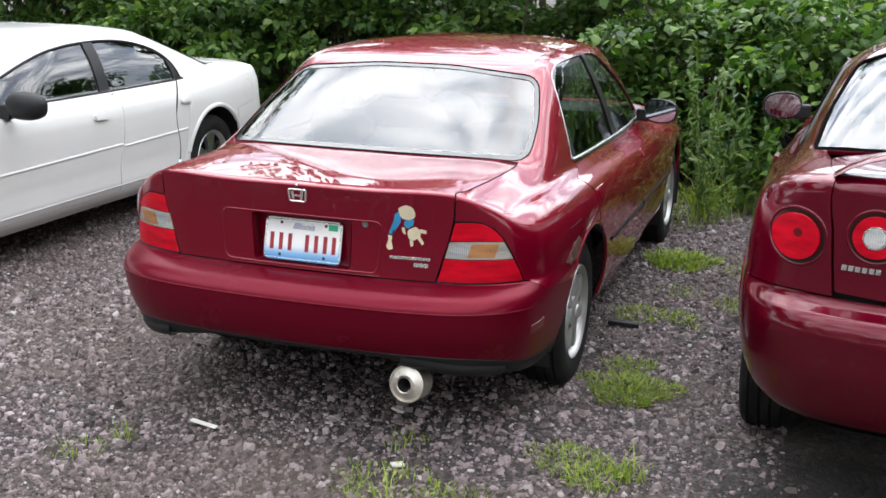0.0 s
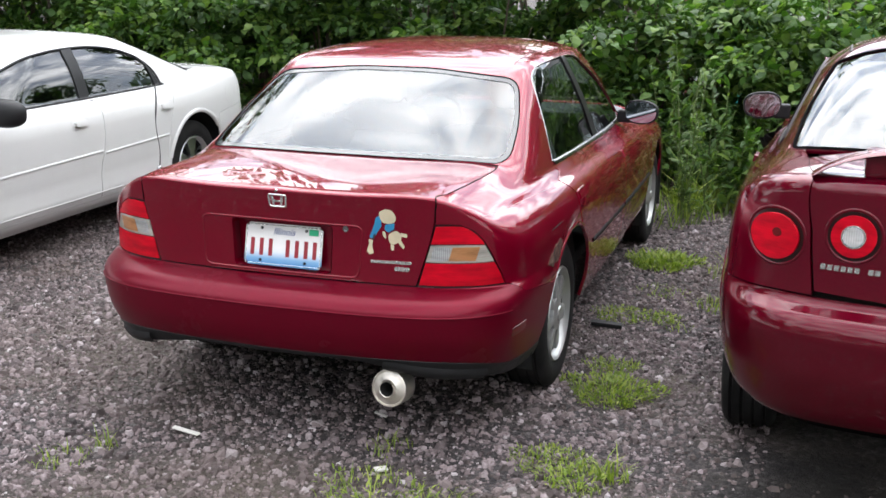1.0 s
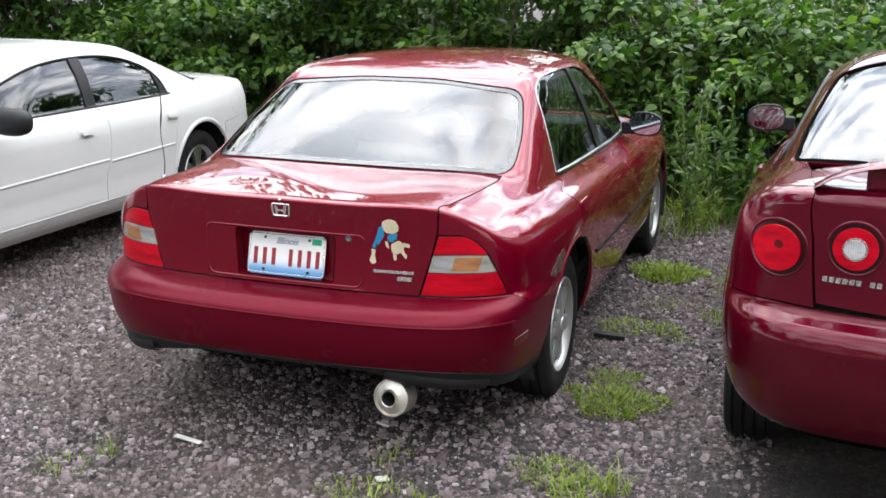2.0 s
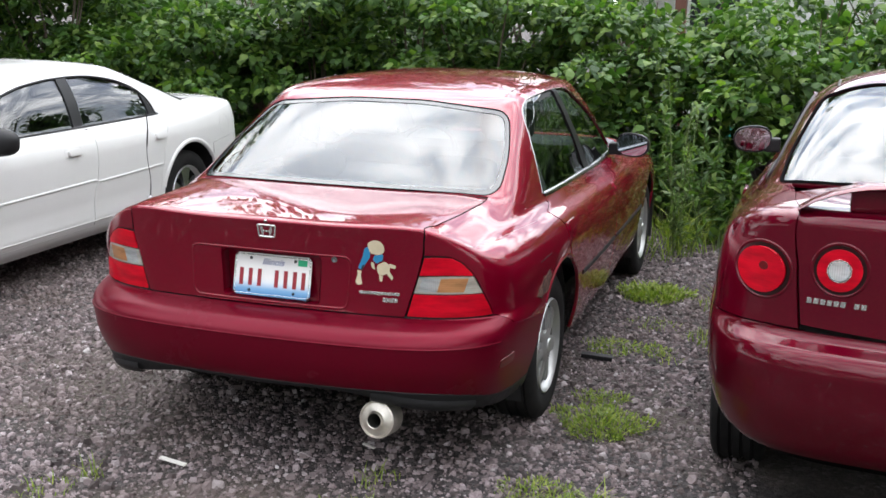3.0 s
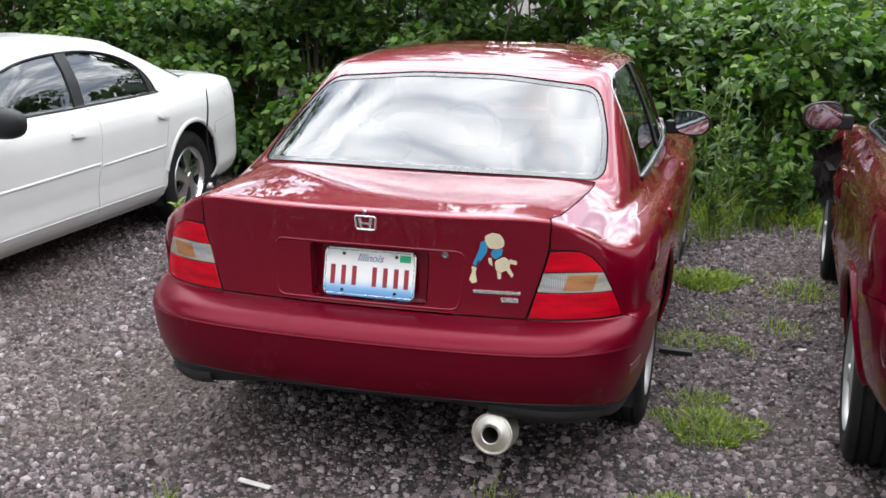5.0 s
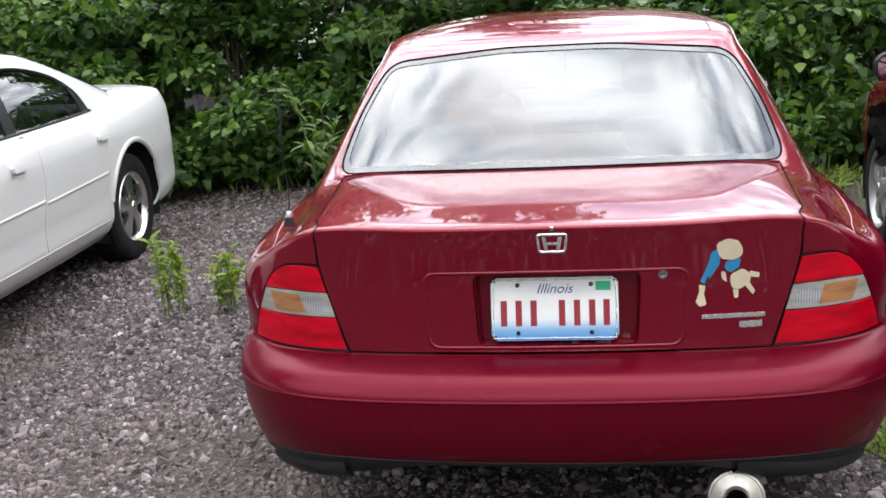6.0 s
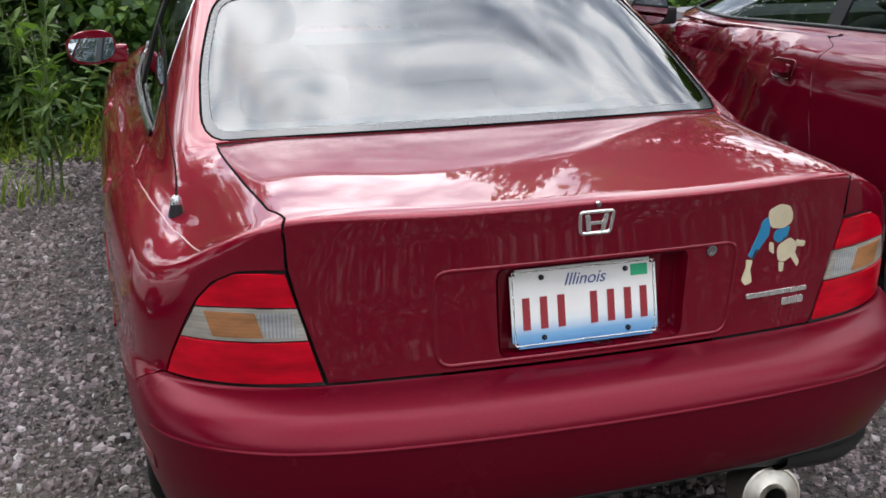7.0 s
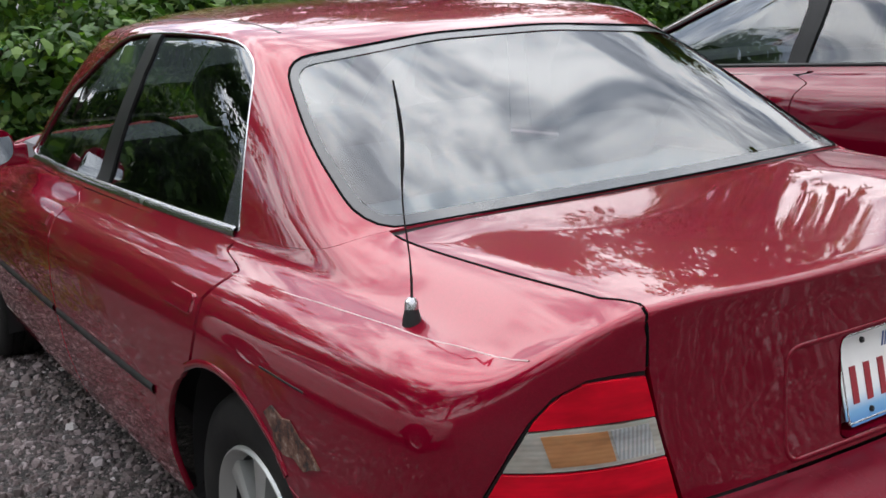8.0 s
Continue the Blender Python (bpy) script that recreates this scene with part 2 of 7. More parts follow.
def plate_material():
    """White plate that turns blue along its lower edge, printed."""
    m, n, l, b = shader("printed plate")
    tc = n.new("ShaderNodeTexCoord")
    s = n.new("ShaderNodeSeparateXYZ")
    l.new(tc.outputs["Object"], s.inputs["Vector"])
    mr = n.new("ShaderNodeMapRange")
    mr.inputs["From Min"].default_value, mr.inputs["From Max"].default_value = -0.076, 0.076
    l.new(s.outputs["Z"], mr.inputs["Value"])
    f = ramp(n, l, mr.outputs["Result"], (0.03, (0.09, 0.26, 0.55)), (0.16, (0.2, 0.42, 0.68)), (0.33, (0.78, 0.83, 0.86)), (0.45, (0.88, 0.88, 0.87)))
    l.new(mixed(n, l, 0.25, f, ramp(n, l, tex_noise(n, l, coords(n, l), 12, 6), (0.3, grey(0.55)), (0.7, grey(0.85))), "MULTIPLY"), b.inputs["Base Color"])
    b.inputs["Roughness"].default_value = 0.35
    return m


RED = car_paint("dark red metallic paint", (0.158, 0.0006, 0.0122), (0.262, 0.0022, 0.022), dirt=0.0015, metal=0.42, coat_ior=1.5, gloss=(0.01, 0.05), under=0.34)
RED_SATIN = car_paint("weathered dark red bumper paint", (0.112, 0.0007, 0.0106), (0.19, 0.0024, 0.019), dirt=0.003, metal=0.45, coat=0.45, coat_ior=1.4, gloss=(0.2, 0.34))
MAROON = car_paint("maroon metallic paint", (0.088, 0.0005, 0.0086), (0.15, 0.0015, 0.0145), dirt=0.0015, coat_ior=1.46, gloss=(0.0, 0.035), metal=0.35)
MAROON_SATIN = car_paint("maroon bumper paint", (0.082, 0.0005, 0.0078), (0.14, 0.0015, 0.013), dirt=0.001, metal=0.55, coat=0.9, coat_ior=1.44, gloss=(0.03, 0.09))
WHITE = car_paint("white paint", (0.6, 0.6, 0.59), (0.66, 0.66, 0.645), dirt=0.18, metal=0.0, under=0.5)
# lightened so that the shelf reads bright through the rear window
SHELF = plain("pale shelf trim", (0.42, 0.45, 0.49), 0.8, scale=60)
GLASS = pane_glass("window glass", (0.5, 0.56, 0.56))
TINTED = pane_glass("tinted glass", (0.34, 0.38, 0.38))
BLACK = plain("black plastic", (0.014, 0.014, 0.015), 0.5, bump=0.15, scale=200, spec=0.25)
GAP = plain("dark gap", (0.003, 0.003, 0.0032), 0.95, spec=0.03)
SEAL = plain("black rubber seal", (0.010, 0.010, 0.011), 0.4, spec=0.22)
FRIT = plain("ceramic border", (0.03, 0.033, 0.038), 0.15, coat=0.25)
WEED = leaf_material("weed leaf", (0.045, 0.09, 0.016), (0.085, 0.15, 0.03), (0.15, 0.21, 0.055))
# near-black: the shade inside arches, rims and panel gaps is in its colour
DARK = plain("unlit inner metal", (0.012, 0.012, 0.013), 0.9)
CHROME = plain("bright trim", (0.4, 0.4, 0.41), 0.25, metal=1.0, vary=0.08)
ALLOY = plain("silver alloy", (0.4, 0.41, 0.4), 0.36, metal=0.6, coat=0.3, vary=0.1, scale=12)
POLISHED = plain("polished alloy", (0.7, 0.7, 0.71), 0.28, metal=1.0, vary=0.06, scale=9)
STEEL = plain("exhaust steel", (0.7, 0.66, 0.6), 0.42, metal=1.0, vary=0.25, scale=40, bump=0.1)
SOOT = plain("sooty pipe", (0.012, 0.011, 0.01), 0.95)
TYRE = tyre_material()
RUST = rust_material()
BADGE = plain("silver badge", (0.75, 0.75, 0.74), 0.25, metal=0.9)
FABRIC = plain("grey seat fabric", (0.12, 0.12, 0.125), 0.95, scale=140, bump=0.2)
TRIMGREY = plain("grey cabin trim", (0.13, 0.13, 0.14), 0.75, scale=90, bump=0.1)
LENS_RED = lamp_lens("red lens", (0.58, 0.001, 0.016), 40, 2, 0.06, 0.03, coat=0.2)
LENS_AMBER = lamp_lens("faded amber lens", (0.46, 0.215, 0.09), 45, 2)
LENS_CLEAR = lamp_lens("clear ribbed lens", (0.46, 0.47, 0.475), 48, 0, 0.7, 0.32)
LENS_WHITE = lamp_lens("bright clear lens", (0.75, 0.75, 0.75), 48, 0, 0.5, 0.2)
LENS_PALE = lamp_lens("pale lens", (0.43, 0.405, 0.36), 40, 2)
LENS_RING = lamp_lens("dark lamp surround", (0.02, 0.0012, 0.002), 20, 2)
LENS_DEEP = lamp_lens("deep red lens", (0.12, 0.002, 0.004), 20, 2)
MIRROR = plain("mirror glass", (0.5, 0.53, 0.57), 0.02, metal=1.0, vary=0.02)
PLATE = plate_material()
INK = plain("dark red ink", (0.28, 0.02, 0.03), 0.5)
INKBLUE = plain("blue ink", (0.05, 0.09, 0.25), 0.5)
GREENSTK = plain("green sticker", (0.02, 0.42, 0.2), 0.5)
PIN = plain("silver pinstripe", (0.42, 0.28, 0.28), 0.35)
LEAF = leaf_material("hedge leaf", (0.024, 0.062, 0.013), (0.066, 0.138, 0.028), (0.165, 0.25, 0.052))
# darker copy of the hedge leaf, with shade put into its colour
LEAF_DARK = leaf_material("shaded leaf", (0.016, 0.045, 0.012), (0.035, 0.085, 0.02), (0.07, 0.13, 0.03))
GRASS = leaf_material("grass blade", (0.12, 0.175, 0.024), (0.2, 0.275, 0.04), (0.33, 0.36, 0.09))
BARK = plain("grey brown bark", (0.11, 0.085, 0.065), 0.9, scale=25, bump=0.5)
STEM = plain("green stem", (0.09, 0.13, 0.04), 0.7)
GROUND = ground_material()
STONE = stone_material()

from mathutils.geometry import delaunay_2d_cdt as delaunay
# ---- building kit ----
def mesh_object(name, verts, faces, material, parent=None, label="", normals=None, smooth=True):
    me = bpy.data.meshes.new(name)
    me.from_pydata([tuple(map(float, v)) for v in verts], [], [tuple(map(int, f)) for f in faces])
    me.materials.append(material)
    me.polygons.foreach_set("use_smooth", [smooth] * len(me.polygons))
    if normals is not None:
        me.normals_split_custom_set_from_vertices([tuple(map(float, n)) for n in normals])
    me.update()
    ob = new(name, me)
    if parent is not None:
        ob.parent = parent
    if label:
        tagged(ob, label)
    return ob


def part(name, bm, material, parent, label="", smooth=False):
    """Links a bmesh as one mesh object under a thing or a part."""
    me = bpy.data.meshes.new(name)
    bmesh.ops.recalc_face_normals(bm, faces=bm.faces[:])
    bm.to_mesh(me)
    bm.free()
    me.materials.append(material)
    me.polygons.foreach_set("use_smooth", [smooth] * len(me.polygons))
    if smooth:
        me.set_sharp_from_angle(angle=radians(38))
    ob = new(name, me)
    ob.parent = parent
    if label:
        tagged(ob, label)
    return ob


def thing(name, m, label, category, group=""):
    ob = new(name)
    ob.empty_display_size = 0.1
    ob.matrix_world = m
    return tagged(ob, label, category, group)


def box(bm, size, centre, bevel=0.0, turn=None, segments=2):
    made = bmesh.ops.create_cube(bm, size=1.0)["verts"]
    m = Matrix.Translation(centre) @ (turn if turn else Matrix()) @ Matrix.Diagonal((*size, 1))
    bmesh.ops.transform(bm, matrix=m, verts=made)
    if bevel:
        edges = list({e for v in made for e in v.link_edges})
        bmesh.ops.bevel(bm, geom=edges, offset=bevel, segments=segments, affect="EDGES", profile=0.6)
    return bm


def lathe(bm, profile, segments=48, centre=(0, 0, 0)):
    """Turns (x, r) pairs about the x axis."""
    rings = []
    for x, r in profile:
        rings.append([bm.verts.new((centre[0] + x, centre[1] + r * math.cos(a), centre[2] + r * math.sin(a)))
                      for a in (2 * math.pi * k / segments for k in range(segments))])
    for a, b in zip(rings, rings[1:]):
        for k in range(segments):
            bm.faces.new((a[k], a[(k + 1) % segments], b[(k + 1) % segments], b[k]))
    return rings


def blob(bm, size, centre, e=0.5, rows=12, cols=20, turn=None):
    """A superellipsoid: rounded block of full sizes `size`."""
    def p(c, k):
        return math.copysign(abs(c) ** k, c)
    grid = []
    for i in range(rows + 1):
        a = -math.pi / 2 + math.pi * i / rows
        row = []
        for j in range(cols):
            b = 2 * math.pi * j / cols
            v = Vector((size[0] / 2 * p(math.cos(a), e) * p(math.cos(b), e), size[1] / 2 * p(math.cos(a), e) * p(math.sin(b), e), size[2] / 2 * p(math.sin(a), e)))
            row.append(bm.verts.new(Vector(centre) + (turn @ v if turn else v)))
        grid.append(row)
    for i in range(rows):
        for j in range(cols):
            bm.faces.new((grid[i][j], grid[i][(j + 1) % cols], grid[i + 1][(j + 1) % cols], grid[i + 1][j]))
    bmesh.ops.remove_doubles(bm, verts=bm.verts[:], dist=1e-5)
    return bm


def tube(bm, pts, radii, sides=8):
    rings = []
    n = len(pts)
    pts = [Vector(p) for p in pts]
    for k, p in enumerate(pts):
        t = (pts[min(k + 1, n - 1)] - pts[max(k - 1, 0)]).normalized()
        a = t.orthogonal().normalized()
        b = t.cross(a)
        r = radii[k] if isinstance(radii, (list, tuple)) else radii
        rings.append([bm.verts.new(p + r * (math.cos(q) * a + math.sin(q) * b)) for q in (2 * math.pi * j / sides for j in range(sides))])
    for a, b in zip(rings, rings[1:]):
        best = min(range(sides), key=lambda s: sum((a[j].co - b[(j + s) % sides].co).length for j in range(sides)))
        for j in range(sides):
            bm.faces.new((a[j], a[(j + 1) % sides], b[(j + 1 + best) % sides], b[(j + best) % sides]))
    for r in (rings[0], rings[-1]):
        bm.faces.new(r)
    return bm


def ring(yr, yf, w, zr, zs, zf, bow=0.05, cr=0.34, bf=0.12, cf=0.45, dip=(0.0, 0.0), fil=(0.0, 0.0)):
    """Half outline of a body at one level: rear centre, round the corner, along the side, to the front centre."""
    a, b = yr + bow + cr, yf - bf - cf
    x = [0, 0.40 * w, 0.72 * w, 0.90 * w, 0.972 * w, w, w * 1.004, w, 0.965 * w, 0.72 * w, 0]
    y = [yr, yr + 0.2 * bow, yr + bow, yr + bow + 0.34 * cr, a, a + 0.2 * (b - a), a + 0.5 * (b - a), a + 0.8 * (b - a), b, yf - bf, yf]
    z = [zr, zr, zr + 0.06 * (zs - zr), zr + 0.4 * (zs - zr), zr + 0.85 * (zs - zr), zs, zs, zs, zs + 0.35 * (zf - zs), zf, zf]
    z[3], z[4] = z[3] - dip[0] + 0.4 * fil[1], z[4] - dip[1] + fil[1]
    y[3], y[4] = y[3] + 0.4 * fil[0], y[4] + fil[0]
    return [x, y, z]


class Shell:
    """A smooth body surface S(u, v): u runs round the plan (0 rear centre, 10 front centre; negative on the left), v up the rings."""

    def __init__(self, rings):
        c = np.array(rings, float).transpose(0, 2, 1)          # rings, knots, xyz
        self.m, self.k = c.shape[0], c.shape[1]
        flip = np.array([-1, 1, 1.0])
        ext = np.concatenate([c[:, 3:0:-1] * flip, c, c[:, -2:-5:-1] * flip], axis=1)
        n = ext.shape[1]
        a = np.diag([4.0] * n) + np.diag([1.0] * (n - 1), 1) + np.diag([1.0] * (n - 1), -1)
        a[0, 0] = a[-1, -1] = 2.0
        rhs = np.empty_like(ext)
        rhs[:, 1:-1] = 3 * (ext[:, 2:] - ext[:, :-2])
        rhs[:, 0], rhs[:, -1] = 3 * (ext[:, 1] - ext[:, 0]), 3 * (ext[:, -1] - ext[:, -2])
        slope = np.einsum("ij,rjc->ric", np.linalg.inv(a), rhs)
        self.c, self.d = c, slope[:, 3:-3]
        us = np.linspace(0, self.k - 1, 801)
        p = self.at(us, np.full_like(us, self.level))
        self.ua = us
        self.aa = np.concatenate([[0], np.cumsum(np.linalg.norm(np.diff(p, axis=0), axis=1))])
        vs = np.linspace(0, self.m - 1, 801)
        p = self.at(np.full_like(vs, 1.5), vs)
        self.vb = vs
        self.bb = np.concatenate([[0], np.cumsum(np.linalg.norm(np.diff(p, axis=0), axis=1))])
        gu, gv = np.meshgrid(np.linspace(0, self.k - 1, 301), np.linspace(0, self.m - 1, 301))
        self.tu, self.tv = gu.ravel(), gv.ravel()
        self.tp = self.at(self.tu, self.tv)

    level = 7

    def at(self, u, v):
        u, v = np.asarray(u, float), np.asarray(v, float)
        s = np.abs(u)
        i = np.clip(s.astype(int), 0, self.k - 2)
        t = (s - i)[:, None, None]
        c, d = self.c.transpose(1, 0, 2), self.d.transpose(1, 0, 2)
        p = c[i] * (1 + 2 * t) * (1 - t) ** 2 + d[i] * t * (1 - t) ** 2 + c[i + 1] * t * t * (3 - 2 * t) + d[i + 1] * t * t * (t - 1)
        e = np.diff(p, axis=1)
        h = np.where(e[:, :-1] * e[:, 1:] > 0, 2 * e[:, :-1] * e[:, 1:] / (e[:, :-1] + e[:, 1:] + 1e-30), 0)
        h = np.concatenate([e[:, :1], h, e[:, -1:]], axis=1)
        j = np.clip(v.astype(int), 0, self.m - 2)
        r = np.arange(len(j))
        q = (v - j)[:, None]
        o = p[r, j] * (1 + 2 * q) * (1 - q) ** 2 + h[r, j] * q * (1 - q) ** 2 + p[r, j + 1] * q * q * (3 - 2 * q) + h[r, j + 1] * q * q * (q - 1)
        o[:, 0] *= np.where(u < 0, -1, 1)
        return o

    def normal(self, u, v):
        e = 0.004
        u, v = np.asarray(u, float), np.asarray(v, float)
        s = np.clip(np.abs(u), 0.0, self.k - 1 - e)
        vv = np.clip(v, e, self.m - 1 - e)
        du = self.at(s + e, vv) - self.at(np.maximum(s - e, 0), vv)
        dv = self.at(s, vv + e) - self.at(s, vv - e)
        n = np.cross(du, dv)
        n /= np.linalg.norm(n, axis=1)[:, None] + 1e-12
        n[:, 0] *= np.where(u < 0, -1, 1)
        return n

    def flat(self, uv):
        uv = np.asarray(uv, float)
        return np.stack([np.sign(uv[:, 0]) * np.interp(np.abs(uv[:, 0]), self.ua, self.aa), np.interp(uv[:, 1], self.vb, self.bb)], axis=1)

    def unflat(self, ab):
        return np.stack([np.sign(ab[:, 0]) * np.interp(np.abs(ab[:, 0]), self.aa, self.ua), np.interp(ab[:, 1], self.bb, self.vb)], axis=1)

    def find(self, axes, pts, ur, vr):
        """The (u, v) within the ranges at which the two named coordinates take the given values."""
        keep = (self.tu >= ur[0]) & (self.tu <= ur[1]) & (self.tv >= vr[0]) & (self.tv <= vr[1])
        tu, tv, tp = self.tu[keep], self.tv[keep], self.tp[keep][:, axes]
        out = []
        for p in pts:
            k = np.argmin(((tp - np.array(p)) ** 2).sum(axis=1))
            u, v = tu[k], tv[k]
            for _ in range(6):
                f = self.at([u, u + 1e-3, u], [v, v, v + 1e-3])[:, axes]
                jac = np.stack([(f[1] - f[0]) / 1e-3, (f[2] - f[0]) / 1e-3], axis=1)
                if abs(np.linalg.det(jac)) < 1e-9:
                    break
                step = np.clip(np.linalg.solve(jac, np.array(p) - f[0]), -0.1, 0.1)
                u = float(np.clip(u + step[0], max(ur[0], 0.0), min(ur[1], self.k - 1.002)))
                v = float(np.clip(v + step[1], vr[0], min(vr[1], self.m - 1.002)))
            out.append((u, v))
        return out

    def side(self, *pts, vr=(0, 30)):
        """(u, v) along an open path of (y, z) points on the right side, with points put in on long legs."""
        full = [pts[0]]
        for a, b in zip(pts, pts[1:]):
            n = max(1, int(math.hypot(b[0] - a[0], b[1] - a[1]) / 0.09))
            full += [(a[0] + (b[0] - a[0]) * k / n, a[1] + (b[1] - a[1]) * k / n) for k in range(1, n + 1)]
        pts = full
        return self.find([1, 2], pts, (2.2, 8.6), vr)

    def rear(self, *pts, vr=(0, 12.6)):
        return [(math.copysign(u, p[0]) if p[0] else u, v) for (u, v), p in zip(self.find([0, 2], [(abs(x), z) for x, z in pts], (0, 4.2), vr), pts)]

    def top(self, *pts, vr=(8.5, 30)):
        return [(math.copysign(u, p[0]) if p[0] else u, v) for (u, v), p in zip(self.find([0, 1], [(abs(x), y) for x, y in pts], (0, 10), vr), pts)]

    def frame_at(self, u, v):
        """A frame on the surface: z out of it, x along it round the car."""
        p, n = Vector(self.at([u], [v])[0]), Vector(self.normal([u], [v])[0])
        q = Vector(self.at([u + 0.01], [v])[0])
        x = (q - p).normalized()
        y = n.cross(x).normalized()
        x = y.cross(n)
        return Matrix(((x.x, y.x, n.x, p.x), (x.y, y.y, n.y, p.y), (x.z, y.z, n.z, p.z), (0, 0, 0, 1)))


def inside(poly, pts):
    x, y = pts[:, 0][:, None], pts[:, 1][:, None]
    x1, y1 = poly[:, 0][None], poly[:, 1][None]
    x2, y2 = np.roll(x1, -1, axis=1), np.roll(y1, -1, axis=1)
    cross = (y1 > y) != (y2 > y)
    at = x1 + (y - y1) * (x2 - x1) / np.where(y2 == y1, 1e-12, y2 - y1)
    return (cross & (x < at)).sum(axis=1) % 2 == 1


def densify(poly, step):
    out = []
    for a, b in zip(poly, np.roll(poly, -1, axis=0)):
        n = max(1, int(math.ceil(np.linalg.norm(b - a) / step)))
        out += [a + (b - a) * k / n for k in range(n)]
    return np.array(out)


def shrink(poly, g):
    """A closed outline moved inwards by g."""
    if g == 0:
        return poly
    area = np.sum(poly[:, 0] * np.roll(poly[:, 1], -1) - np.roll(poly[:, 0], -1) * poly[:, 1])
    e = np.roll(poly, -1, axis=0) - poly
    n = np.stack([-e[:, 1], e[:, 0]], axis=1) * (1 if area > 0 else -1)
    n /= np.linalg.norm(n, axis=1)[:, None] + 1e-12
    v = n + np.roll(n, 1, axis=0)
    v /= np.maximum((v ** 2).sum(axis=1), 0.6)[:, None] / 2
    return poly + v * g


def rounded(pts, r, n=5):
    """A closed outline with its corners rounded by r (in its own units)."""
    raw, pts = [np.array(p, float) for p in pts], []
    for p in raw:
        if not pts or np.linalg.norm(p - pts[-1]) > 1e-5:
            pts.append(p)
    if np.linalg.norm(pts[0] - pts[-1]) < 1e-5:
        pts.pop()
    out = []
    for a, b, c in zip([pts[-1]] + pts[:-1], pts, pts[1:] + [pts[0]]):
        la, lc = np.linalg.norm(a - b), np.linalg.norm(c - b)
        k = min(r, la * 0.48, lc * 0.48)
        p, q = b + (a - b) / la * k, b + (c - b) / lc * k
        for i in range(n + 1):
            t = i / n
            out.append((1 - t) ** 2 * p + 2 * t * (1 - t) * b + t * t * q)
    return np.array(out)


def smooth(pts, n=5):
    """A closed outline drawn smoothly through its points."""
    p = np.array(pts, float)
    out = []
    for a, b, c, d in zip(np.roll(p, 1, axis=0), p, np.roll(p, -1, axis=0), np.roll(p, -2, axis=0)):
        for k in range(n):
            t = k / n
            out.append(tuple(b + 0.5 * t * (c - a) + t * t * (a - 2.5 * b + 2 * c - 0.5 * d) + t ** 3 * (1.5 * (b - c) + 0.5 * (d - a))))
    return out


def arc(cy, cz, r, a0, a1, n=24):
    """Points (y, z) on a circle; angles in degrees from +y towards +z."""
    return [(cy + r * math.cos(radians(a0 + (a1 - a0) * k / n)), cz + r * math.sin(radians(a0 + (a1 - a0) * k / n))) for k in range(n + 1)]


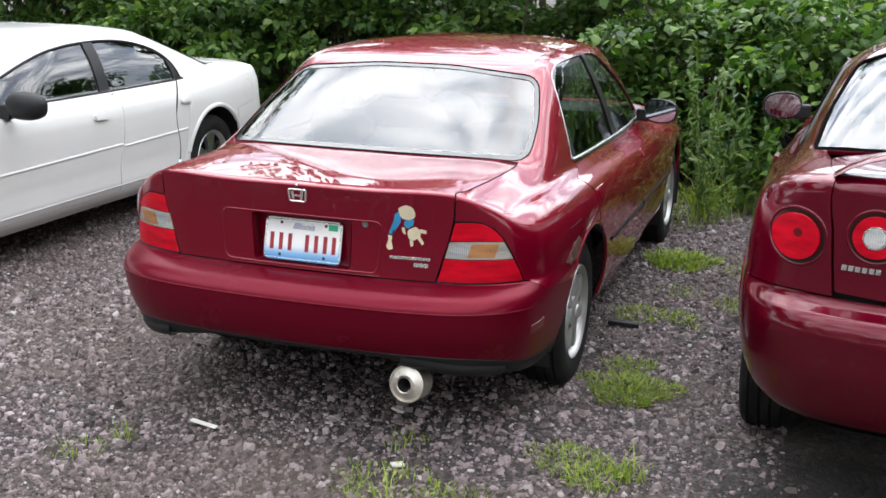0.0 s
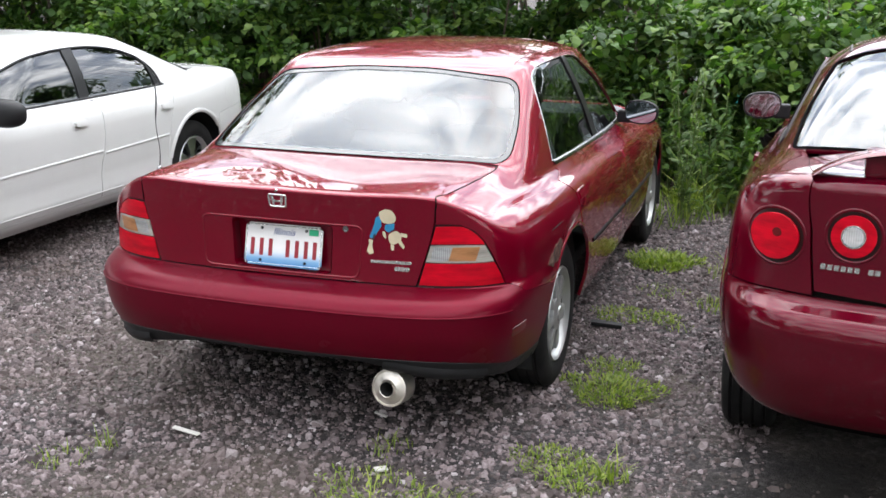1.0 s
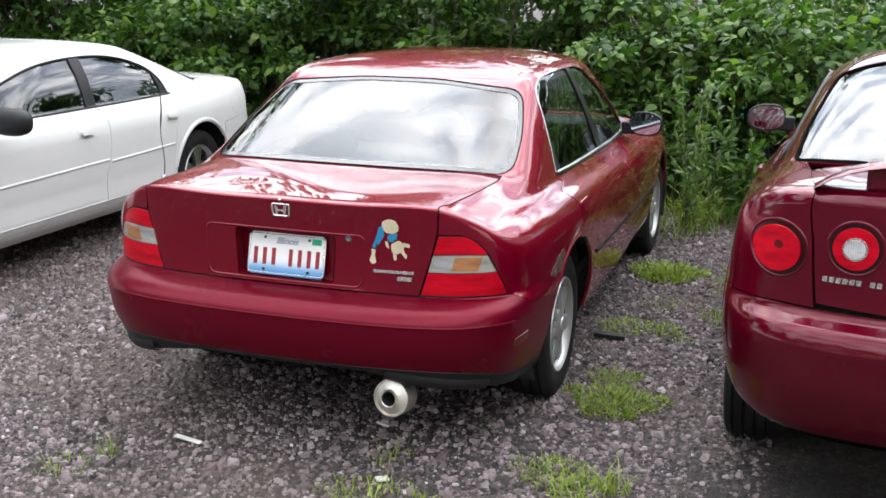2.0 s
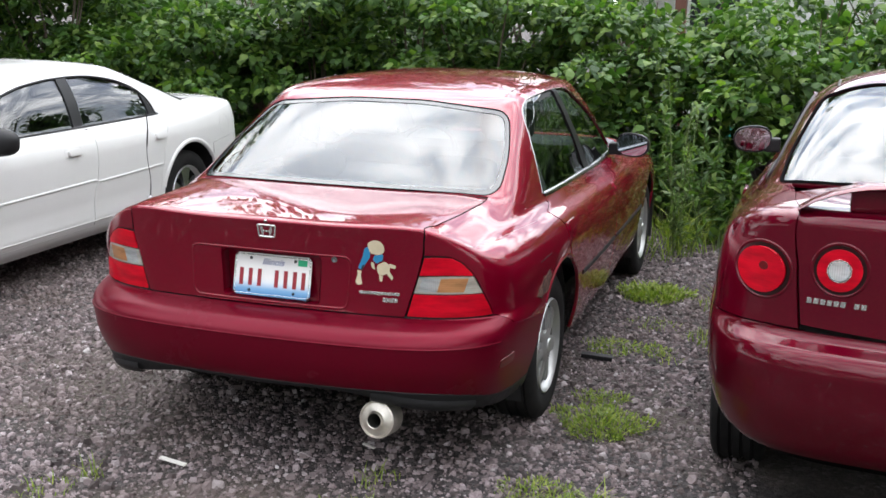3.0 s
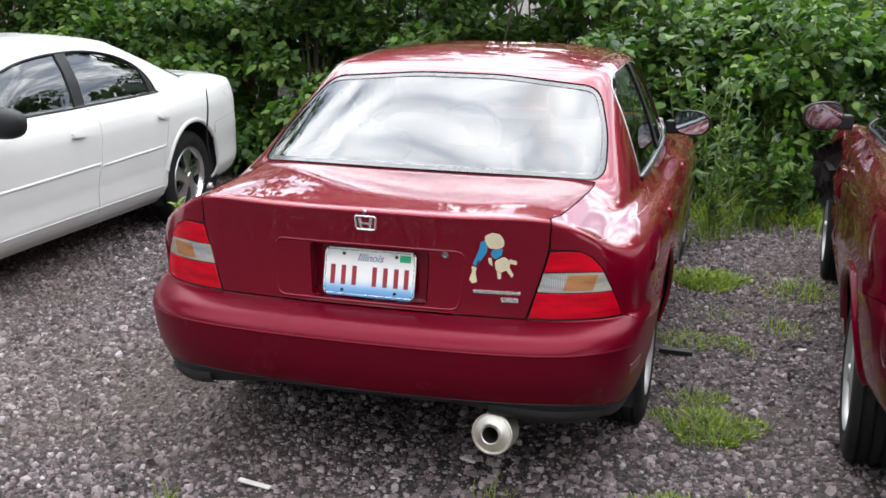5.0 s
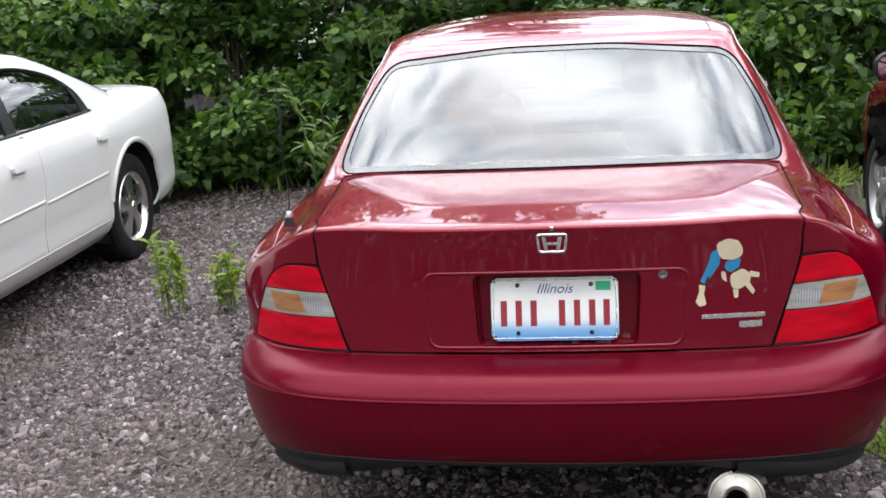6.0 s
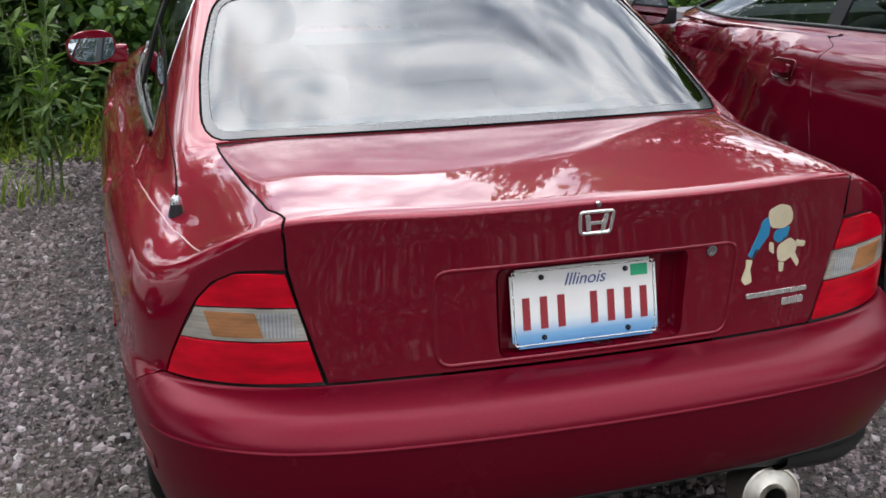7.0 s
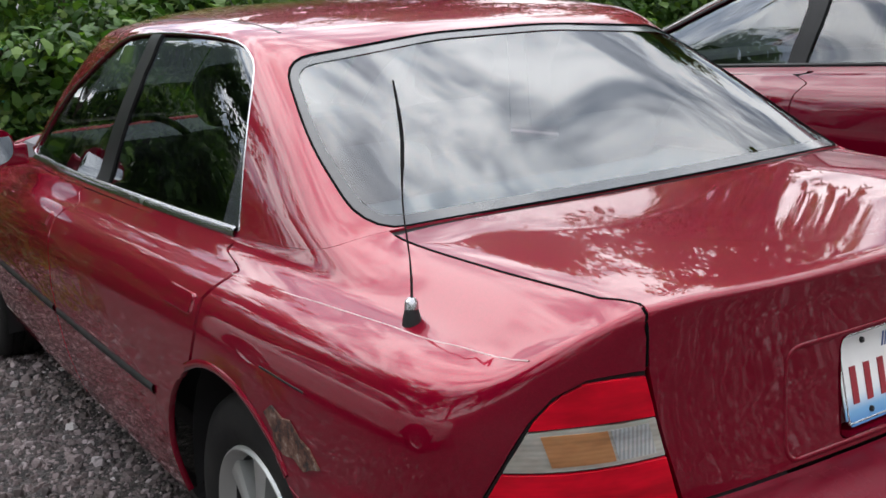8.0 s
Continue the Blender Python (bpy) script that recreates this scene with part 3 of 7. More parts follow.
def panel(name, S, outline, material, parent, label="", holes=(), gap=0.0, sink=0.0, hem=0.014, step=0.03, left=False, dent=None, fair=False, even=0.0, crown=False):
    """Sheet of the body surface inside an outline given in (u, v), less its holes, with its edges turned in."""
    poly = shrink(densify(S.flat(outline), step), gap)
    rims = [shrink(densify(S.flat(h), step), -gap) for h in holes]
    lo, hi = poly.min(axis=0), poly.max(axis=0)
    gx, gy = np.meshgrid(np.arange(lo[0], hi[0], step) + step * 0.37, np.arange(lo[1], hi[1], step) + step * 0.41)
    grid = np.stack([gx.ravel(), gy.ravel()], axis=1)
    ok = inside(poly, grid)
    for r in rims:
        ok &= ~inside(r, grid)
    grid = grid[ok]
    edge = np.concatenate([poly, *rims])
    if len(grid):
        near = np.full(len(grid), 1e9)
        for k in range(0, len(edge), 64):
            near = np.minimum(near, np.sqrt(((grid[:, None] - edge[None, k:k + 64]) ** 2).sum(axis=2)).min(axis=1))
        grid = grid[near > step * 0.5]
    loops, base = [], 0
    for r in (poly, *rims):
        loops += [(base + k, base + (k + 1) % len(r)) for k in range(len(r))]
        base += len(r)
    allp = np.concatenate([edge, grid]) if len(grid) else edge
    vs, _, fs, *_ = delaunay([Vector(p) for p in allp], loops, [], 0, 1e-7)
    vs = np.array([tuple(v) for v in vs])
    fs = np.array([f for f in fs if len(f) == 3])
    mid = vs[fs].mean(axis=1)
    ok = inside(poly, mid)
    for r in rims:
        ok &= ~inside(r, mid)
    fs = fs[ok]
    uv = S.unflat(vs)
    p, nr = S.at(uv[:, 0], uv[:, 1]), S.normal(uv[:, 0], uv[:, 1])
    p = p - nr * sink
    if even:
        nr = sum(w * S.normal(uv[:, 0], np.clip(uv[:, 1] + k * even, 0.0, S.m - 1)) for k, w in ((-1, 0.2), (-0.5, 0.35), (0, 0.45), (0.5, 0.35), (1, 0.2)))
        nr /= np.linalg.norm(nr, axis=1)[:, None] + 1e-12
    if fair:
        # bent glass keeps one even curve across its whole width
        a, b = p[:, 0] ** 2, p[:, 1]
        cols = [np.ones_like(a), a, a * a, b, b * b, a * b]
        c = np.linalg.lstsq(np.stack(cols, axis=1), p[:, 2], rcond=None)[0]
        nr = np.stack([-2 * p[:, 0] * (c[1] + 2 * c[2] * a + c[5] * b), -(c[3] + 2 * c[4] * b + c[5] * a), np.ones_like(a)], axis=1)
        nr /= np.linalg.norm(nr, axis=1)[:, None]
    if crown:
        # the pressed top of a lid is one even curve; its edge and rear face keep theirs
        flat = nr[:, 2] > 0.95
        a, b = p[:, 0] ** 2, p[:, 1]
        cols = np.stack([np.ones_like(a), a, a * a, b, b * b, a * b], axis=1)
        c = np.linalg.lstsq(cols[flat], p[flat, 2], rcond=None)[0]
        even_nr = np.stack([-2 * p[:, 0] * (c[1] + 2 * c[2] * a + c[5] * b), -(c[3] + 2 * c[4] * b + c[5] * a), np.ones_like(a)], axis=1)
        even_nr /= np.linalg.norm(even_nr, axis=1)[:, None]
        w = np.clip((nr[:, 2] - 0.88) / 0.09, 0, 1)[:, None]
        nr = nr * (1 - w) + even_nr * w
        nr /= np.linalg.norm(nr, axis=1)[:, None]
    if dent:
        p, nr = dent(p, nr)
    a, b, c = p[fs[:, 0]], p[fs[:, 1]], p[fs[:, 2]]
    wrong = (np.cross(b - a, c - a) * nr[fs[:, 0]]).sum(axis=1) < 0
    fs[wrong] = fs[wrong][:, ::-1]
    if hem:
        count = {}
        for f in fs:
            for e in ((f[0], f[1]), (f[1], f[2]), (f[2], f[0])):
                count[(min(e), max(e))] = count.get((min(e), max(e)), []) + [e]
        rim = [e[0] for e in count.values() if len(e) == 1]
        n0, extra, en, quads = len(p), [], [], []
        for i, j in rim:
            q = [p[i], p[j], p[j] - nr[j] * hem, p[i] - nr[i] * hem]
            side = np.cross(q[3] - q[0], q[1] - q[0])
            side /= np.linalg.norm(side) + 1e-12
            k = n0 + len(extra)
            extra += q
            en += [nr[i] * 0.5 + side * 0.7, nr[j] * 0.5 + side * 0.7, side, side]
            quads.append((k, k + 3, k + 2, k + 1))
        if extra:
            p, nr = np.concatenate([p, extra]), np.concatenate([nr, en])
        faces = [tuple(f) for f in fs] + quads
    else:
        faces = [tuple(f) for f in fs]
    if left:
        p, nr = p * (-1, 1, 1), nr * (-1, 1, 1)
        faces = [f[::-1] for f in faces]
    return mesh_object(name, p, faces, material, parent, label, nr)


def strip(name, S, path, width, height, material, parent, label="", left=False, closed=False, step=0.03, sink=0.0):
    """A moulding of the given width laid along a path on the body surface."""
    ab = S.flat(path)
    pts = densify(ab, step) if closed else np.concatenate([densify(ab, step)[:max(1, len(densify(ab, step)))], ab[-1:]])
    if not closed:
        cut = [ab[0]]
        for a, b in zip(ab, ab[1:]):
            n = max(1, int(np.linalg.norm(b - a) / step))
            cut += [a + (b - a) * k / n for k in range(1, n + 1)]
        pts = np.array(cut)
    uv = S.unflat(pts)
    p, nr = S.at(uv[:, 0], uv[:, 1]), S.normal(uv[:, 0], uv[:, 1])
    p = p - nr * sink
    n = len(p)
    t = np.roll(p, -1, axis=0) - np.roll(p, 1, axis=0)
    if not closed:
        t[0], t[-1] = p[1] - p[0], p[-1] - p[-2]
    t /= np.linalg.norm(t, axis=1)[:, None] + 1e-12
    b = np.cross(nr, t)
    prof = [(-0.5, -0.002), (-0.5, 0.45 * height), (-0.33, 0.9 * height), (0, height), (0.33, 0.9 * height), (0.5, 0.45 * height), (0.5, -0.002)]
    verts, norms = [], []
    for s, h in prof:
        verts.append(p + b * (s * width) + nr * h)
        k = nr + b * (1.6 * s)
        norms.append(k / np.linalg.norm(k, axis=1)[:, None])
    verts, norms = np.concatenate(verts), np.concatenate(norms)
    faces = []
    for a in range(len(prof) - 1):
        for k in range(n if closed else n - 1):
            j = (k + 1) % n
            faces.append((a * n + k, a * n + j, (a + 1) * n + j, (a + 1) * n + k))
    f = np.array(faces)
    q = verts[f]
    if ((np.cross(q[:, 1] - q[:, 0], q[:, 2] - q[:, 0]) * norms[f[:, 0]]).sum(axis=1) < 0).mean() > 0.5:
        faces = [x[::-1] for x in faces]
    if left:
        verts, norms = verts * (-1, 1, 1), norms * (-1, 1, 1)
        faces = [x[::-1] for x in faces]
    return mesh_object(name, verts, faces, material, parent, label, norms)


def wheel_parts(car, x, y, R, rim, width, side, spokes, spoke_w, name="wheel", label="", metal=None):
    """Tyre, rim, spokes, hub and brake disc; side is +1 or -1 for the face that looks outwards."""
    hub = new(name)
    hub.parent = car
    hub.matrix_basis = pose(x, y, R - 0.004) @ (pose(0, 0, 0, 0, 0, 180) if side < 0 else Matrix())
    if label:
        tagged(hub, label)
    metal = metal or ALLOY
    w = width / 2
    prof = [(-w * 0.80, rim * 0.985), (-w * 0.92, rim + 0.01), (-w, rim + (R - rim) * 0.45), (-w * 0.95, R - 0.028), (-w * 0.84, R - 0.008)]
    grooves = 4
    for k in range(grooves):
        c = w * 0.8 * (-1 + 2 * (k + 0.5) / grooves)
        d = 0.004
        prof += [(c - d - 0.003, R), (c - d, R - 0.008), (c + d, R - 0.008), (c + d + 0.003, R)]
    prof += [(w * 0.84, R - 0.008), (w * 0.95, R - 0.028), (w, rim + (R - rim) * 0.45), (w * 0.92, rim + 0.01), (w * 0.80, rim * 0.985)]
    bm = bmesh.new()
    lathe(bm, prof, 64)
    tyre = part("tyre", bm, TYRE, hub, "worn black rubber tyre", True)
    bm = bmesh.new()
    lathe(bm, [(w * 0.62, rim * 0.89), (w * 0.86, rim * 0.935), (w * 0.96, rim * 0.985), (w * 0.95, rim * 1.0), (w * 0.86, rim * 1.02)], 64)
    part("rim", bm, metal, hub, "", True)
    # barrel blackened, so the openings between spokes carry their shade as colour
    bm = bmesh.new()
    lathe(bm, [(w * 0.63, rim * 0.89), (w * 0.45, rim * 0.87), (-w * 0.6, rim * 0.93), (-w * 0.62, rim * 0.2)], 48)
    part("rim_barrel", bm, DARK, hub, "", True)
    face = w * 0.86
    for k in range(spokes):
        bm = bmesh.new()
        a = 2 * math.pi * k / spokes
        prof = [(0.045, 0.6), (rim * 0.5, 0.8), (rim * 0.93, 1.35)]
        rows = []
        for r, s in prof:
            h = spoke_w * s / 2
            d = face - 0.012 * (r / rim) ** 2
            rows.append([bm.verts.new(p) for p in ((d - 0.035, -h, r), (d - 0.004, -h, r), (d, -h * 0.6, r), (d, h * 0.6, r), (d - 0.004, h, r), (d - 0.035, h, r))])
        for p, q in zip(rows, rows[1:]):
            for j in range(6):
                bm.faces.new((p[j], p[(j + 1) % 6], q[(j + 1) % 6], q[j]))
        bm.faces.new(rows[0])
        bm.faces.new(rows[-1])
        bmesh.ops.rotate(bm, verts=bm.verts[:], cent=(0, 0, 0), matrix=Matrix.Rotation(a, 3, "X"))
        part("spoke", bm, metal, hub, "", True)
    bm = bmesh.new()
    rings = lathe(bm, [(face - 0.04, 0.075), (face - 0.003, 0.07), (face + 0.004, 0.05), (face + 0.006, 0.034), (face + 0.012, 0.03), (face + 0.013, 0.004)], 32)
    bm.faces.new(rings[-1])
    part("hub_cap", bm, metal, hub, "", True)
    bm = bmesh.new()
    r1 = lathe(bm, [(-0.005, 0.06), (0.005, rim * 0.72), (-0.008, rim * 0.72)], 32)
    bm.faces.new(r1[0])
    part("brake_disc", bm, DARK, hub, "", True)
    return hub


def wheel_well(car, y, z, r, x0, x1, tail=0.35):
    bm = bmesh.new()
    n = 20
    rows = []
    for x in (x0, x1):
        rows.append([bm.verts.new((x, y + r * math.cos(a), z + r * math.sin(a))) for a in (-0.35 + (math.pi + 0.35 + tail) * k / n for k in range(n + 1))])
    for k in range(n):
        bm.faces.new((rows[0][k], rows[0][k + 1], rows[1][k + 1], rows[1][k]))
    bm.faces.new(rows[0])
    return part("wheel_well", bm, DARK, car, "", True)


def inner_shell(car, S, arches, r, vmax=12.0, sink=0.03, recess=0.0, crushed=None):
    """Dark structure behind the panels, so that the gaps between them read as gaps."""
    us = np.concatenate([-np.interp(np.arange(S.aa[-1], 0, -0.07), S.aa, S.ua), np.interp(np.arange(0, S.aa[-1], 0.07), S.aa, S.ua)])
    vs = np.interp(np.arange(S.bb[0], np.interp(vmax, S.vb, S.bb), 0.05), S.bb, S.vb)
    gu, gv = np.meshgrid(us, vs)
    p = S.at(gu.ravel(), gv.ravel()) - S.normal(gu.ravel(), gv.ravel()) * sink
    if crushed:
        p[p[:, 0] < -0.4] += (crushed, 0, 0)
    w, faces = len(us), []
    for j in range(len(vs) - 1):
        for i in range(w - 1):
            f = (j * w + i, j * w + i + 1, (j + 1) * w + i + 1, (j + 1) * w + i)
            c = p[list(f)].mean(axis=0)
            if abs(c[0]) > 0.4 and any((c[1] - y) ** 2 + (c[2] - z) ** 2 < (r + 0.07) ** 2 for y, z in arches):
                continue
            if recess and abs(c[0]) < recess and c[1] < 0.3 and 0.58 < c[2] < 0.86:
                continue
            faces.append(f)
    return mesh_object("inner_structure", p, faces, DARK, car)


def seat(car, x, y, z, width, material, back=0.62, lean=-16, headrest=True):
    st = new("front_seat")
    st.parent = car
    st.matrix_basis = pose(x, y, z)
    bm = blob(bmesh.new(), (width, 0.5, 0.16), (0, 0.25, 0.08), 0.45)
    part("seat_cushion", bm, material, st, "", True)
    t = Matrix.Rotation(radians(-lean), 3, "X")
    bm = blob(bmesh.new(), (width, 0.14, back), (0, 0.0 - 0.09, 0.1 + back / 2), 0.45, turn=t)
    part("backrest", bm, material, st, "", True)
    if headrest:
        bm = blob(bmesh.new(), (width * 0.55, 0.1, 0.17), (0, -0.2, back + 0.19), 0.5, turn=t)
        part("headrest", bm, material, st, "", True)
    return st


def door_mirror(parent, x, y, z, side, size, housing, label, tilt=0):
    root = blob(bmesh.new(), (size[0], size[1], size[2]), (0, 0, 0), 0.8, 14, 24)
    for v in root.verts:
        if v.co.y < -size[1] * 0.12:
            v.co.y = -size[1] * 0.12
        v.co.z *= 1 - 0.18 * (v.co.x / size[0] + 0.5) if v.co.z > 0 else 1
    if side < 0:
        for v in root.verts:
            v.co.x *= -1
    ob = part("door_mirror", root, housing, parent, label, True)
    ob.matrix_basis = pose(x, y, z, 0, 0, -6 * side)
    bm = bmesh.new()
    rim = [(math.copysign(abs(math.cos(a)) ** 0.8, math.cos(a)) * size[0] * 0.455, math.copysign(abs(math.sin(a)) ** 0.8, math.sin(a)) * size[2] * 0.43) for a in (2 * math.pi * q / 32 for q in range(32))]
    rings = [[bm.verts.new((x, y, z * (1 - 0.18 * (side * x / size[0] + 0.5)) if z > 0 else z)) for x, z in rim] for y in (-size[1] * 0.12 - 0.004, -size[1] * 0.12 + 0.004)]
    for q in range(32):
        bm.faces.new((rings[0][q], rings[0][(q + 1) % 32], rings[1][(q + 1) % 32], rings[1][q]))
    bm.faces.new(rings[0])
    part("mirror_glass", bm, MIRROR, ob, "silvered mirror glass").matrix_basis = pose(0, 0, 0, -tilt, 0, 0)
    bm = bmesh.new()
    box(bm, (size[0] * 0.42, size[1] * 0.5, size[2] * 0.5), (-side * size[0] * 0.52, 0.02, -size[2] * 0.22), 0.012)
    part("mirror_arm", bm, housing, ob)
    return ob


def lettering(name, text, size, material, parent, m, label=""):
    c = bpy.data.curves.new(name, "FONT")
    c.body, c.size, c.align_x, c.align_y, c.extrude, c.shear = text, size, "CENTER", "CENTER", 0.0004, 0.35
    tmp = bpy.data.objects.new(name, c)
    me = bpy.data.meshes.new_from_object(tmp)
    bpy.data.objects.remove(tmp)
    bpy.data.curves.remove(c)
    me.materials.append(material)
    ob = new(name, me)
    ob.parent = parent
    ob.matrix_basis = m
    return tagged(ob, label) if label else ob


def fast_mesh(name, verts, tris, material, parent=None, smooth=False):
    me = bpy.data.meshes.new(name)
    me.vertices.add(len(verts))
    me.vertices.foreach_set("co", np.asarray(verts, np.float32).ravel())
    t = np.asarray(tris, np.int32)
    me.loops.add(t.size)
    me.loops.foreach_set("vertex_index", t.ravel())
    me.polygons.add(len(t))
    me.polygons.foreach_set("loop_start", np.arange(0, t.size, 3, dtype=np.int32))
    me.polygons.foreach_set("loop_total", np.full(len(t), 3, np.int32))
    me.materials.append(material)
    me.update(calc_edges=True)
    me.validate()
    me.polygons.foreach_set("use_smooth", [smooth] * len(me.polygons))
    ob = new(name, me)
    if parent is not None:
        ob.parent = parent
    return ob


def leaf_cloud(rng, centres, out, size, slim=0.55, droop=0.1):
    """Curved leaves, six corners each, growing outwards from `out` and hanging a little."""
    n = len(centres)
    d = out + rng.normal(0, 0.75, (n, 3))
    d[:, 2] -= droop
    d /= np.linalg.norm(d, axis=1)[:, None] + 1e-9
    up = np.tile((0, 0, 1.0), (n, 1)) + rng.normal(0, 0.35, (n, 3))
    s = np.cross(d, up)
    s /= np.linalg.norm(s, axis=1)[:, None] + 1e-9
    nn = np.cross(s, d)
    L = (size * rng.choice((0.55, 0.8, 1.0, 1.35), n) * rng.uniform(0.85, 1.15, n))[:, None]
    w = L * slim * 0.5
    m1, m2, tip = centres + d * L * 0.32 + nn * L * 0.05, centres + d * L * 0.7 + nn * L * 0.02, centres + d * L - nn * L * 0.12
    v = np.stack([centres, m1 + s * w, m1 - s * w, m2 + s * w * 0.72, m2 - s * w * 0.72, tip], axis=1).reshape(-1, 3)
    k = np.arange(n)[:, None] * 6
    t = np.concatenate([k + (0, 2, 1), k + (1, 2, 4), k + (1, 4, 3), k + (3, 4, 5)], axis=1).reshape(-1, 3)
    return v, t

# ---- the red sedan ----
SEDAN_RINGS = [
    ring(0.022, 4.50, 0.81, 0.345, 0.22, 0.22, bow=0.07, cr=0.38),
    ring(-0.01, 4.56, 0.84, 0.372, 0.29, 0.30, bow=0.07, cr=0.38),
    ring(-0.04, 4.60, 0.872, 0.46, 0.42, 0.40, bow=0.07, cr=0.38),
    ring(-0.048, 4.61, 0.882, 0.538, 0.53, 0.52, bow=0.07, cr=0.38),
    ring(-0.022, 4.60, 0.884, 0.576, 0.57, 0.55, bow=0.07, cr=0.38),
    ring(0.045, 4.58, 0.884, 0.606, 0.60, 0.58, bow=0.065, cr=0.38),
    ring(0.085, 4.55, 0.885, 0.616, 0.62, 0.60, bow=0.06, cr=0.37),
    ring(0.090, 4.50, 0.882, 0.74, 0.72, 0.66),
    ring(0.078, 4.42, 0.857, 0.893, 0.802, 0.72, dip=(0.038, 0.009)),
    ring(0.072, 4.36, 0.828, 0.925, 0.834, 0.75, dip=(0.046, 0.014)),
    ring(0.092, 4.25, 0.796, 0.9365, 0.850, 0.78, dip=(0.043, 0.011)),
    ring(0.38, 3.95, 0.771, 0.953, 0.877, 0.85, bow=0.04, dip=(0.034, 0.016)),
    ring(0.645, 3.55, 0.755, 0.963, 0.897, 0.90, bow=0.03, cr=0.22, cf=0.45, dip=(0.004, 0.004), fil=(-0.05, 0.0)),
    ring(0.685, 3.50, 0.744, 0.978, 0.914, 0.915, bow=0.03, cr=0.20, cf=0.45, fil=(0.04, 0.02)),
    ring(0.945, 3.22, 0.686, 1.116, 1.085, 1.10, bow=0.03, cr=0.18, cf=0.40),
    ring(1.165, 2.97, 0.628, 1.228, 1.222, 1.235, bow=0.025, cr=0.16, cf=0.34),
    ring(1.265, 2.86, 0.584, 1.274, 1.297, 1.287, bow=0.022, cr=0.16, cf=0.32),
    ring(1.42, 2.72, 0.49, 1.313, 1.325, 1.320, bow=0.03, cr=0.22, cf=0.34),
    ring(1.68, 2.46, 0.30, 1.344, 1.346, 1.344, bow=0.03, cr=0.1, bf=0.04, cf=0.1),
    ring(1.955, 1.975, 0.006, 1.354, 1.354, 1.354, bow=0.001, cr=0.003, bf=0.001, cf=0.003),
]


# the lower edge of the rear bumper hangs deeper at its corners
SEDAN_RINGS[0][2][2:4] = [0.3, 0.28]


def belt(y, z):
    """Height of a line that falls gently towards the bonnet with the waistline."""
    return (y, z - 0.018 * min(2.0, max(0.0, y - 1.13)))


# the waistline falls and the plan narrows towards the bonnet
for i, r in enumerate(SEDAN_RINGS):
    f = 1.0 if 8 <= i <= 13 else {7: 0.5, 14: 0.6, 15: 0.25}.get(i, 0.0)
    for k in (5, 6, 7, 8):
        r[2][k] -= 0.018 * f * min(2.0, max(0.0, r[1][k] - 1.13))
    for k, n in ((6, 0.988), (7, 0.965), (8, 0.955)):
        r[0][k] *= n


def mirrored_pair(make):
    """Calls make(left) for the right and the left side."""
    return make(False), make(True)


def sgn(left):
    return -1 if left else 1


def glass_outline(S, pts, r):
    return S.unflat(rounded(S.flat(pts), r))


